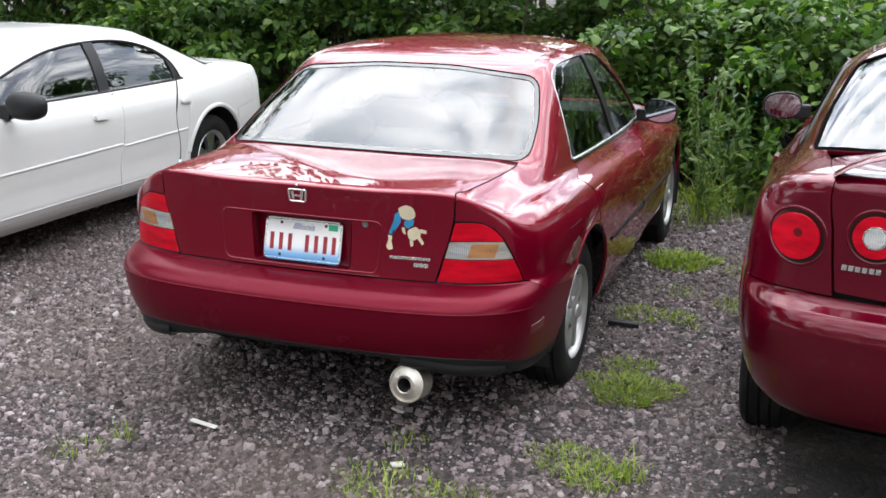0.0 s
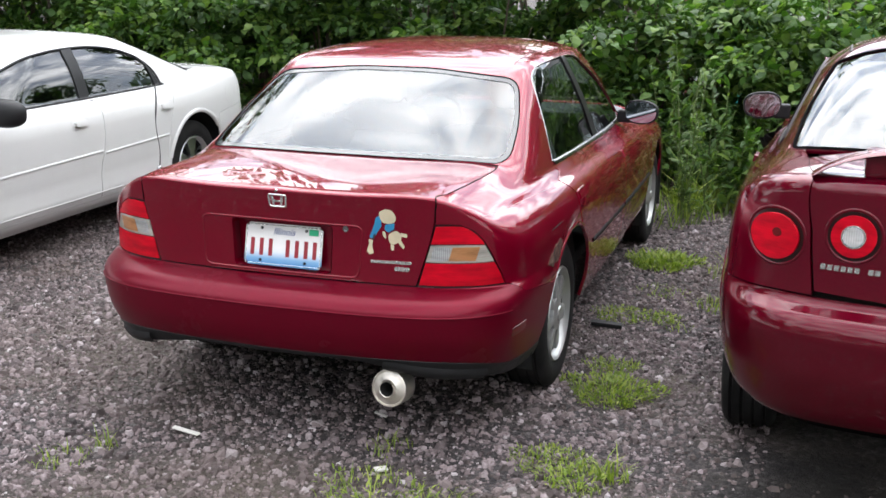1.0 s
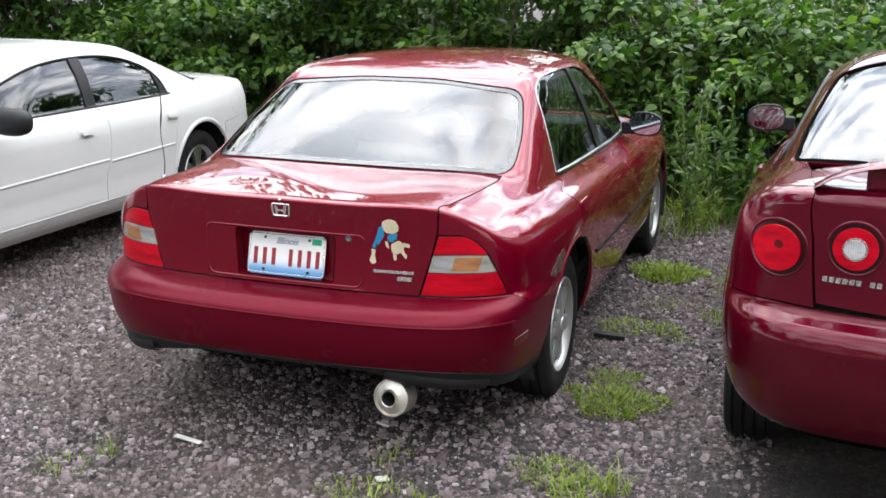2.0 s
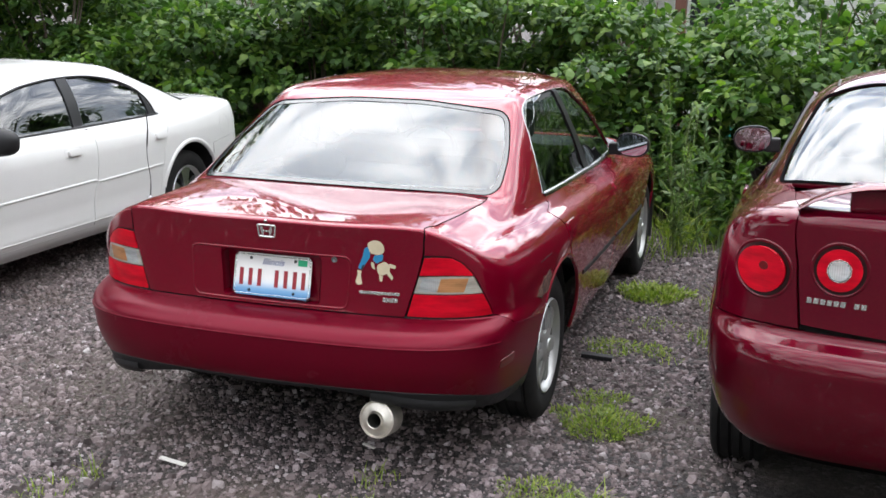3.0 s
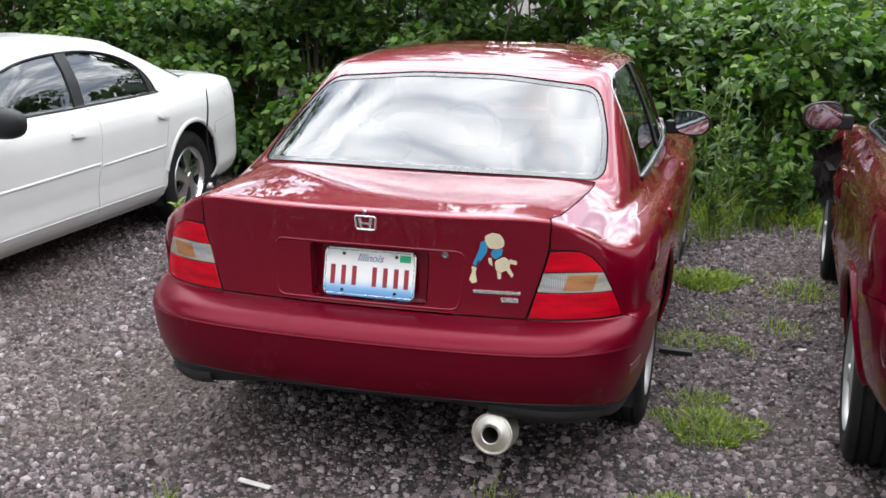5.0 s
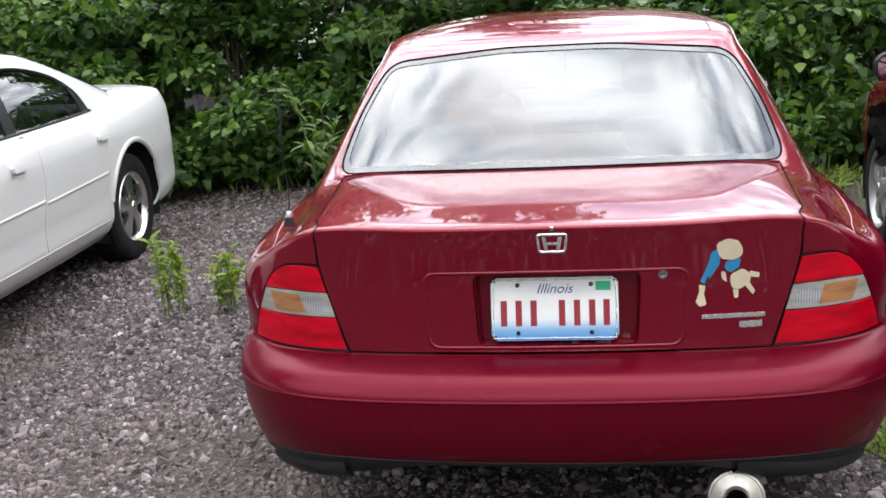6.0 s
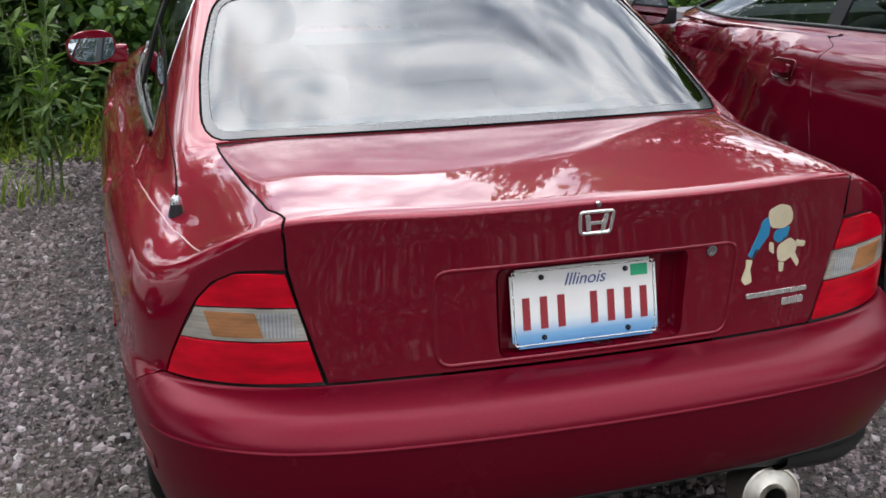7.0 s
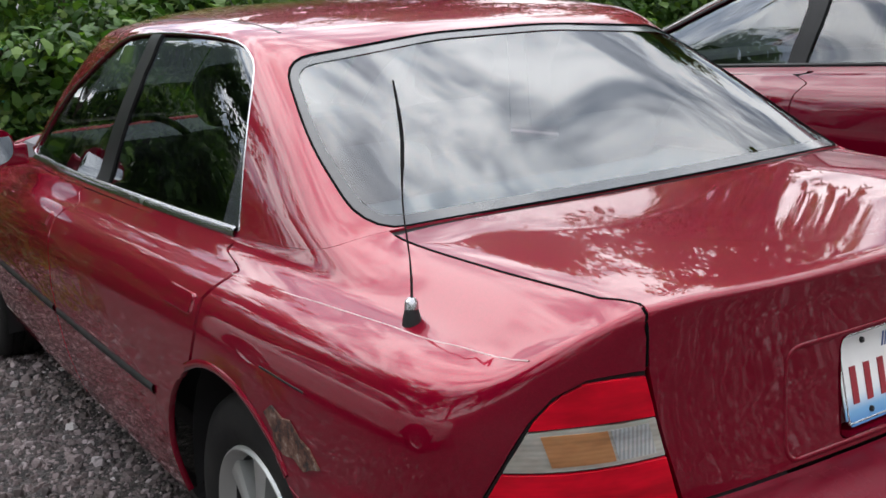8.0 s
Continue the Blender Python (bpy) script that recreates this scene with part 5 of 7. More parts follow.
    for tone, pts, r in (
            (CREAM, [(0.378, 0.873), (0.403, 0.885), (0.428, 0.879), (0.439, 0.858), (0.436, 0.841), (0.416, 0.832), (0.389, 0.836), (0.380, 0.855)], 0.008),
            (CREAM, [(0.338, 0.774), (0.354, 0.771), (0.350, 0.752), (0.356, 0.725), (0.341, 0.719), (0.331, 0.731), (0.340, 0.758)], 0.004),
            (BLUEV, [(0.400, 0.829), (0.434, 0.836), (0.430, 0.814), (0.411, 0.801), (0.397, 0.812)], 0.005),
            (CREAM, [(0.389, 0.805), (0.399, 0.804), (0.403, 0.778), (0.391, 0.787)], 0.004),
            (CREAM, [(0.411, 0.796), (0.439, 0.811), (0.458, 0.796), (0.455, 0.774), (0.430, 0.759), (0.415, 0.763), (0.410, 0.781)], 0.008),
            (CREAM, [(0.455, 0.804), (0.478, 0.798), (0.476, 0.787), (0.455, 0.790)], 0.003),
            (CREAM, [(0.454, 0.778), (0.468, 0.755), (0.463, 0.745), (0.445, 0.768)], 0.003),
            (CREAM, [(0.417, 0.761), (0.430, 0.758), (0.429, 0.739), (0.420, 0.739)], 0.003),
            (DARKV, [(0.357, 0.792), (0.365, 0.795), (0.357, 0.773), (0.351, 0.774)], 0.001),
            (DARKV, [(0.411, 0.801), (0.436, 0.814), (0.434, 0.817), (0.410, 0.805)], 0.001)):
        on_lid("sticker_patch", pts, tone, "", 0.0014, r, dec)

    # ---- cabin and underside
    bm = box(bmesh.new(), (1.3, 3.6, 0.06), (0, 2.35, 0.25), 0.01)
    part("underbody", bm, DARK, car)
    bm = box(bmesh.new(), (1.1, 0.6, 0.18), (0, 0.55, 0.42), 0.04)
    part("spare_wheel_tub", bm, DARK, car)
    bm = box(bmesh.new(), (1.28, 0.55, 0.03), (0, 1.0, 0.885), 0.01)
    part("parcel_shelf", bm, SHELF, car, "grey parcel shelf below the rear window")
    bm = blob(bmesh.new(), (1.26, 0.18, 0.62), (0, 1.38, 0.66), 0.35, turn=Matrix.Rotation(radians(20), 3, "X"))
    part("rear_seat_back", bm, FABRIC, car, "grey fabric rear seat back", True)
    for x in (-0.36, 0.36):
        bm = blob(bmesh.new(), (0.3, 0.1, 0.13), (x, 1.24, 0.965), 0.5)
        part("rear_headrest", bm, FABRIC, car, "", True)
    for x in (-0.36, 0.36):
        seat(car, x, 2.15, 0.36, 0.48, FABRIC, 0.56)
    bm = box(bmesh.new(), (1.34, 0.45, 0.22), (0, 3.15, 0.80), 0.06)
    part("dashboard", bm, TRIMGREY, car, "grey dashboard")
    bm = bmesh.new()
    pts = [(0.18 * math.cos(a), 0, 0.18 * math.sin(a)) for a in (2 * math.pi * k / 28 for k in range(29))]
    tube(bm, pts, 0.014, 8)
    sw = part("steering_wheel", bm, BLACK, car, "", True)
    sw.matrix_basis = pose(-0.36, 2.78, 0.82, -25, 0, 0)
    return car


red_sedan()

# ---- the two other cars share one plan of panels ----
def other_car(car, S, paint, glass, spec):
    """Panels of a car from its surface and a few dimensions; returns the named parts."""
    made = {}
    ar, az, R = spec["arch"], spec["axle"], spec["tyre"]
    ay, fy = spec["rear_wheel"], spec["front_wheel"]
    base_v, belt = 12.3, spec["belt"]
    inner_shell(car, S, ((ay, az), (fy, az)), ar, crushed=spec.get("crushed"))
    rise = spec.get("rise", lambda y: 0.0)
    lid = spec["lid"]
    lo = spec["lid_low"]
    # bumper: from the arch on one side round to the other
    side_cut = S.side((spec["cut_y"], lo - 0.02), (ay - ar * 0.85, lo - 0.06), vr=(1, 8))
    right = S.rear((0.2, lo), (lid[0][0], lo), (lid[0][0] + 0.1, lo)) + side_cut + S.side(*arc(ay, az, ar, 150, spec.get("arch_low", 178), 8), vr=(0.3, 6))
    half = right + [(right[-1][0], 0.6)] + [(u, 0.6) for u in (3, 2, 1)]
    made["bumper"] = panel("rear_bumper", S, half + [(-u, v) for u, v in half[::-1]], spec.get("bumper_paint", paint), car, spec["bumper_label"], gap=0.0015)
    end = spec.get("lip_end", right[-1][0])
    panel("bumper_lip", S, [(end, 0.02), (end, 0.58), (-end, 0.58), (-end, 0.02), (0, 0.02)], GAP, car, "", sink=0.01, hem=0.03)
    # boot lid
    lid_r = S.rear((0.2, lo + 0.002), *lid) + S.top(*spec["lid_top"], vr=(8.8, 12.05)) + [(1.6, 12.0), (0.8, 12.0)]
    made["lid"] = panel("boot_lid", S, lid_r + [(-u, v) for u, v in lid_r[::-1]], paint, car, spec["lid_label"], gap=0.002)
    # rear glass
    gl = [(0.8, 12.45), (1.7, 12.45), (2.4, 12.5)] + S.find([0, 1], spec["rear_glass"], (0, 4.9), (12.3, 17)) + [(1.7, 15.95), (0.8, 15.95)]
    full = S.unflat(rounded(S.flat(gl + [(-u, v) for u, v in gl[::-1]]), 0.05))
    pane = panel("rear_window", S, full, glass, car, "rear window glass", sink=0.004, hem=0, step=0.05, fair=True)
    strip("window_seal", S, full, 0.012, 0.004, GAP, pane, closed=True)
    hole = S.unflat(rounded(S.flat(S.side(*smooth(spec["dlo"]), vr=(12.2, 17.8))), 0.03, 3))
    rim = [(8.75, base_v), (8.7, 14.0), (8.7, 15.7), (9.2, 15.95), (9.99, 15.95), (9.99, 18.99)]
    made["roof"] = panel("roof", S, rim + [(-u, v) for u, v in rim[::-1]], paint, car, "", holes=[full, hole, [(-u, v) for u, v in hole]], hem=0.02, step=0.035)
    wind = [(8.75, 13.0), (8.72, 14.5), (8.72, 15.6), (9.4, 15.85), (9.995, 15.85), (9.995, 13.0)]
    cuts = spec["doors"]
    for left in (False, True):
        s = sgn(left)
        panel("windscreen_half", S, wind, glass, car, "windscreen glass", left=left, sink=0.004, hem=0, step=0.06)
        win = panel("side_window", S, hole, glass, car, "side window glass", left=left, sink=0.008, hem=0, step=0.05)
        strip("window_trim", S, hole, 0.014, 0.005, SEAL, win, left=left, closed=True)
        for pts in spec["pillars"]:
            panel("door_pillar", S, S.side(*pts, pts[0], vr=(12.2, 17.8)), SEAL, car, "black pillar between the side windows", left=left, sink=-0.001, hem=0.01)
        q0 = cuts[0]
        lamp_side = S.rear((lid[-1][0] + 0.004, lid[-1][1]), (lid[0][0] + 0.004, lo + 0.003), (lid[0][0] + 0.1, lo + 0.002))
        rear_edge = S.side(*[(y, z) for y, z in q0[::-1]], vr=(0.3, 12.3))
        quarter = lamp_side + side_cut + S.side(*arc(ay, az, ar, 142, spec["arch_end"], 20), vr=(0.3, 9)) + (S.side((ay + ar + 0.004, 0.305), vr=(0.3, 4)) if q0[-1][0] > ay + ar else []) + rear_edge
        quarter += [(rear_edge[-1][0], base_v)] + [(u, base_v) for u in np.linspace(rear_edge[-1][0] - 0.1, 2.8, 6)] + [(2.6, 12.1), (2.45, 12.02)]
        quarter += S.top(*spec["lid_top"][::-1], vr=(8.8, 12.05))
        made["quarter", left] = panel("quarter_panel", S, quarter, paint, car, "", left=left, gap=0.0018, dent=spec.get("dent") if left else None)
        for k, (a, b) in enumerate(zip(cuts, cuts[1:])):
            if k == 0 and a[-1][0] < ay + ar:
                edge = [(y + 0.003, z) for y, z in a] + arc(ay, az, ar + 0.002, spec["arch_end"] - 4, 2, 10) + [(ay + ar + 0.01, 0.30)]
            else:
                edge = [(y + 0.003, z) for y, z in a] + [(a[-1][0] + 0.003, 0.30)]
            pts = edge + [(b[-1][0], 0.30)] + b[::-1] + [(b[0][0] - 0.05, belt + rise(b[0][0] - 0.05)), (a[0][0] + 0.35 * (b[0][0] - a[0][0]), belt + rise(a[0][0] + 0.35 * (b[0][0] - a[0][0]))), (a[0][0] + 0.03, belt + rise(a[0][0] + 0.03))]
            made["door", k, left] = panel(spec["door_names"][k], S, S.side(*pts, vr=(0.3, 12.3)), paint, car, "", left=left, gap=0.002, dent=spec.get("dent") if left else None)
        ends = np.linspace(cuts[0][0][0], cuts[-1][0][0], 8)
        rail = S.side(*[(y, belt + rise(y)) for y in ends], vr=(10.5, 12.3))
        panel("belt_rail", S, rail + [(u, base_v) for u, v in rail[::-1]], paint, car, "", left=left, hem=0)
        last = cuts[-1]
        wing = S.side(*[(y + 0.003, z) for y, z in last], *arc(fy, az, ar, 150, 20, 20), (fy + ar + 0.12, 0.5), (fy + ar + 0.12, 0.66), vr=(0.4, 11.9))
        panel("front_wing", S, wing + S.top((0.62, fy + 0.4), (0.66, fy - 0.1), vr=(9, 12.1)), paint, car, "", left=left, gap=0.002, dent=spec.get("dent") if left else None)
        sill = S.side((ay + ar, 0.296), (fy - ar, 0.296), vr=(0.3, 5))
        made["sill", left] = panel("sill", S, sill + [(u, 0.05) for u, v in sill[::-1]], paint, car, "", left=left, sink=0.004, hem=0.03)
        strip("arch_lip", S, S.side(*arc(ay, az, ar + 0.014, 15, 168, 30), vr=(0.3, 9)), 0.03, 0.012, paint, car, "", left=left)
        for y in (ay, fy):
            wheel_parts(car, s * spec["track"], y, R, spec["rim"], 0.2, s, 5, spec["spoke"], metal=spec.get("wheel_metal"))
            wheel_well(car, y, az, ar + 0.03, s * 0.5, s * (S.at([5.0], [3.0])[0][0] - 0.04), spec.get("well_tail", 0.35))
    hood = S.top((0.0, fy - 0.05), (0.62, fy - 0.05), (0.6, fy + 0.4), (0.4, fy + 0.62), (0.0, fy + 0.66), vr=(9, 12.1))
    for left in (False, True):
        panel("bonnet_half", S, hood, paint, car, "", left=left, step=0.06)
    for left in (False, True):
        panel("front_bumper", S, [(7.95, 0.5), (7.95, 6.0), (8.3, 9.0), (9.0, 9.6), (9.99, 9.6), (9.99, 0.5)], paint, car, "", left=left, step=0.06)
    part("underbody", box(bmesh.new(), (1.3, 3.6, 0.06), (0, 2.35, 0.27), 0.01), DARK, car)
    part("rear_floor", box(bmesh.new(), (1.1, 0.6, 0.16), (0, 0.5, 0.47), 0.04), DARK, car)
    part("parcel_shelf", box(bmesh.new(), (1.26, 0.5, 0.03), (0, 0.95, belt - 0.01), 0.01), TRIMGREY, car)
    part("rear_seat_back", blob(bmesh.new(), (1.24, 0.18, 0.6), (0, 1.35, 0.68), 0.35, turn=Matrix.Rotation(radians(20), 3, "X")), FABRIC, car, "grey rear seat back", True)
    for x in (-0.36, 0.36):
        seat(car, x, 2.1, 0.38, 0.48, FABRIC, 0.58)
    part("dashboard", box(bmesh.new(), (1.3, 0.45, 0.22), (0, 3.1, belt - 0.1), 0.06), TRIMGREY, car)
    return made


def side_handle(S, own, y, z, material, left, w=0.13):
    h = S.side((y, z + 0.016), (y + w, z + 0.016), (y + w, z - 0.016), (y, z - 0.016), vr=(4, 11))
    o = S.unflat(rounded(S.flat(h), 0.012))
    ob = panel("door_handle", S, o, material, own, "pull door handle", left=left, sink=-0.022, hem=0.02, step=0.012)
    cup = S.side((y - 0.02, z + 0.035), (y + w + 0.02, z + 0.03), (y + w + 0.01, z - 0.035), (y - 0.01, z - 0.035), vr=(4, 11))
    strip("handle_cup", S, S.unflat(rounded(S.flat(cup), 0.03)), 0.006, 0.0008, material, own, left=left, closed=True, step=0.015)
    return ob


WHITE_RINGS = [
    ring(0.08, 4.70, 0.80, 0.25, 0.21, 0.22), ring(0.02, 4.80, 0.86, 0.32, 0.275, 0.30), ring(0.0, 4.84, 0.888, 0.45, 0.36, 0.42),
    ring(0.0, 4.85, 0.887, 0.58, 0.44, 0.52), ring(0.01, 4.84, 0.893, 0.63, 0.52, 0.56), ring(0.07, 4.82, 0.896, 0.68, 0.60, 0.60, cr=0.26),
    ring(0.085, 4.80, 0.895, 0.72, 0.67, 0.62, cr=0.25), ring(0.095, 4.75, 0.89, 0.82, 0.77, 0.67, cr=0.24, dip=(-0.012, -0.015)), ring(0.11, 4.65, 0.866, 0.92, 0.855, 0.73, cr=0.23, dip=(-0.02, -0.028)),
    ring(0.125, 4.58, 0.842, 0.965, 0.89, 0.76, cr=0.23, dip=(-0.02, -0.034)), ring(0.17, 4.45, 0.815, 0.982, 0.903, 0.80, cr=0.25, dip=(-0.018, -0.034)), ring(0.36, 4.10, 0.79, 0.995, 0.913, 0.88, cr=0.3, dip=(-0.012, -0.022)),
    ring(0.60, 3.65, 0.772, 1.0, 0.918, 0.93), ring(0.64, 3.60, 0.762, 1.015, 0.932, 0.945), ring(1.0, 3.32, 0.705, 1.145, 1.08, 1.10, cr=0.3, cf=0.4),
    ring(1.28, 3.05, 0.640, 1.245, 1.195, 1.215, cr=0.27, cf=0.34), ring(1.40, 2.93, 0.595, 1.28, 1.25, 1.255, cr=0.25, cf=0.32), ring(1.60, 2.78, 0.51, 1.31, 1.29, 1.295, cr=0.25, cf=0.25),
    ring(1.90, 2.5, 0.30, 1.335, 1.328, 1.33, bow=0.03, cr=0.1, bf=0.04, cf=0.1), ring(2.14, 2.16, 0.006, 1.342, 1.342, 1.342, bow=0.001, cr=0.003, bf=0.001, cf=0.003),
]


def white_sedan():
    S = Shell(WHITE_RINGS)
    car = thing("sedan_car", pose(-3.46, 4.81, -0.037, -0.6, 0, 180), "white four-door sedan parked nose-out against the hedge", "car", "parked cars")
    spec = dict(arch=0.382, axle=0.325, tyre=0.322, rim=0.208, spoke=0.098, wheel_metal=POLISHED, track=0.755, rear_wheel=0.99, front_wheel=3.77, belt=0.914, arch_end=2,
                lid=[(0.52, 0.73), (0.56, 0.90)], lid_low=0.725, cut_y=0.3, lid_top=[(0.58, 0.16), (0.60, 0.35), (0.61, 0.52)],
                rear_glass=[(0.66, 0.76), (0.61, 1.1), (0.53, 1.43)],
                dlo=[(1.25, 0.945), (1.275, 1.03), (1.34, 1.095), (1.44, 1.152), (1.62, 1.204), (1.85, 1.233), (2.1, 1.238), (2.35, 1.226), (2.6, 1.19), (2.95, 1.09), (3.3, 0.955), (3.2, 0.932), (2.2, 0.928), (1.3, 0.932)],
                pillars=[[(2.09, 0.928), (2.19, 0.928), (2.15, 1.237), (2.05, 1.238)], [(1.27, 0.94), (1.33, 0.935), (1.34, 1.085), (1.29, 1.04)]],
                doors=[[(1.28, 0.91), (1.30, 0.8), (1.36, 0.66), (1.40, 0.5), (1.44, 0.31)], [(2.11, 0.91), (2.13, 0.7), (2.19, 0.45)], [(3.30, 0.90), (3.36, 0.6), (3.33, 0.42)]],
                door_names=["rear_door", "front_door"], bumper_label="white bumper cover", lid_label="white boot lid")
    made = other_car(car, S, WHITE, TINTED, spec)
    for left in (False, True):
        s = sgn(left)
        for k, y in ((0, 1.33), (1, 2.30)):
            side_handle(S, made["door", k, left], y, 0.80, WHITE, left)
            a, b = ((1.40, 2.14), (2.17, 3.32))[k]
            strip("side_moulding", S, S.side((a, 0.60), (b, 0.585), vr=(2, 8)), 0.017, 0.0045, WHITE, made["door", k, left], "white side moulding", left=left)
        flap = [(0.47 + 0.075 * math.cos(a), 0.79 + 0.075 * math.sin(a)) for a in (2 * math.pi * i / 20 for i in range(20))]
        strip("fuel_flap", S, S.side(*flap, vr=(4, 10.5)), 0.004, 0.0012, WHITE, made["quarter", left], left=left)
        strip("sill_crease", S, S.side((1.42, 0.335), (3.35, 0.335), vr=(0.5, 4)), 0.012, 0.004, WHITE, made["sill", left], left=left)
        lamp = S.rear((0.60, 0.74), (0.62, 0.90), (0.74, 0.885), (0.80, 0.80), (0.81, 0.75))
        panel("tail_lamp", S, lamp, LENS_RED, car, "red tail lamp", left=left, sink=-0.003, hem=0.01, step=0.02)
        door_mirror(made["door", 1, left], s * 0.97, 3.12, 0.965, s, (0.24, 0.17, 0.165), BLACK, "large matt black door mirror")
    return car


COUPE_RINGS = [
    ring(0.10, 4.45, 0.76, 0.33, 0.25, 0.24, bow=0.08, cr=0.40, dip=(-0.05, -0.11)), ring(0.04, 4.52, 0.82, 0.40, 0.31, 0.32, bow=0.08, cr=0.42, dip=(-0.035, -0.08)), ring(0.0, 4.57, 0.852, 0.55, 0.50, 0.45, bow=0.08, cr=0.44),
    ring(0.0, 4.58, 0.862, 0.635, 0.60, 0.55, bow=0.08, cr=0.44), ring(0.015, 4.57, 0.862, 0.692, 0.66, 0.58, bow=0.08, cr=0.44), ring(0.06, 4.55, 0.860, 0.722, 0.70, 0.60, bow=0.08, cr=0.42),
    ring(0.085, 4.53, 0.858, 0.742, 0.735, 0.62, bow=0.08, cr=0.42), ring(0.09, 4.50, 0.855, 0.86, 0.815, 0.66, bow=0.08, cr=0.42), ring(0.09, 4.42, 0.840, 1.015, 0.88, 0.72, bow=0.08, cr=0.42),
    ring(0.095, 4.35, 0.815, 1.085, 0.92, 0.76, bow=0.07, cr=0.42), ring(0.13, 4.20, 0.79, 1.112, 0.945, 0.80, bow=0.07, cr=0.42), ring(0.32, 3.90, 0.765, 1.124, 0.965, 0.88, bow=0.07, cr=0.45),
    ring(0.52, 3.45, 0.745, 1.13, 0.978, 0.95, bow=0.07, cr=0.45), ring(0.56, 3.40, 0.735, 1.144, 0.992, 0.97, bow=0.07, cr=0.45), ring(0.85, 2.95, 0.68, 1.275, 1.15, 1.13, bow=0.06, cr=0.42),
    ring(1.15, 2.60, 0.62, 1.38, 1.29, 1.27, bow=0.05, cr=0.36), ring(1.30, 2.45, 0.575, 1.415, 1.345, 1.32, bow=0.05, cr=0.3), ring(1.50, 2.30, 0.50, 1.44, 1.39, 1.36, bow=0.04, cr=0.2, cf=0.2),
    ring(1.75, 2.10, 0.30, 1.46, 1.445, 1.40, bow=0.02, cr=0.08, bf=0.03, cf=0.08), ring(1.92, 1.94, 0.006, 1.466, 1.466, 1.466, bow=0.001, cr=0.003, bf=0.001, cf=0.003),
]


def coupe_rise(y):
    """The coupe's waistline climbs towards its tail."""
    return 0.05 * min(1.0, max(0.0, (2.6 - y) / 1.3))


for i, r in enumerate(COUPE_RINGS):
    f = 1.0 if 9 <= i <= 13 else {8: 0.6, 14: 0.6, 15: 0.25}.get(i, 0.0)
    for k, share in ((3, 0.5), (4, 1.0), (5, 1.0), (6, 1.0), (7, 1.0)):
        r[2][k] += share * f * coupe_rise(r[1][k])


def crumple(p, n):
    """Collision damage along one flank: sharp folds pushed inwards."""
    def depth(q):
        y, z = q[:, 1], q[:, 2]
        zone = np.exp(-((y - 2.75) / 0.62) ** 2) * np.clip((z - 0.25) / 0.15, 0, 1) * np.clip((1.0 - z) / 0.12, 0, 1)
        fold = np.abs(np.sin(7.1 * y + 4.3 * z + 1.0)) * 0.5 + np.abs(np.sin(9.7 * z - 5.2 * y)) * 0.35 + 0.3 * np.abs(np.sin(17 * y + 11 * z))
        return zone * fold * 0.075
    e = 0.004
    d = depth(p)
    gy = (depth(p + (0, e, 0)) - d) / e
    gz = (depth(p + (0, 0, e)) - d) / e
    m = n + np.stack([np.zeros_like(d), gy, gz], axis=1)
    m /= np.linalg.norm(m, axis=1)[:, None]
    return p - n * d[:, None], m


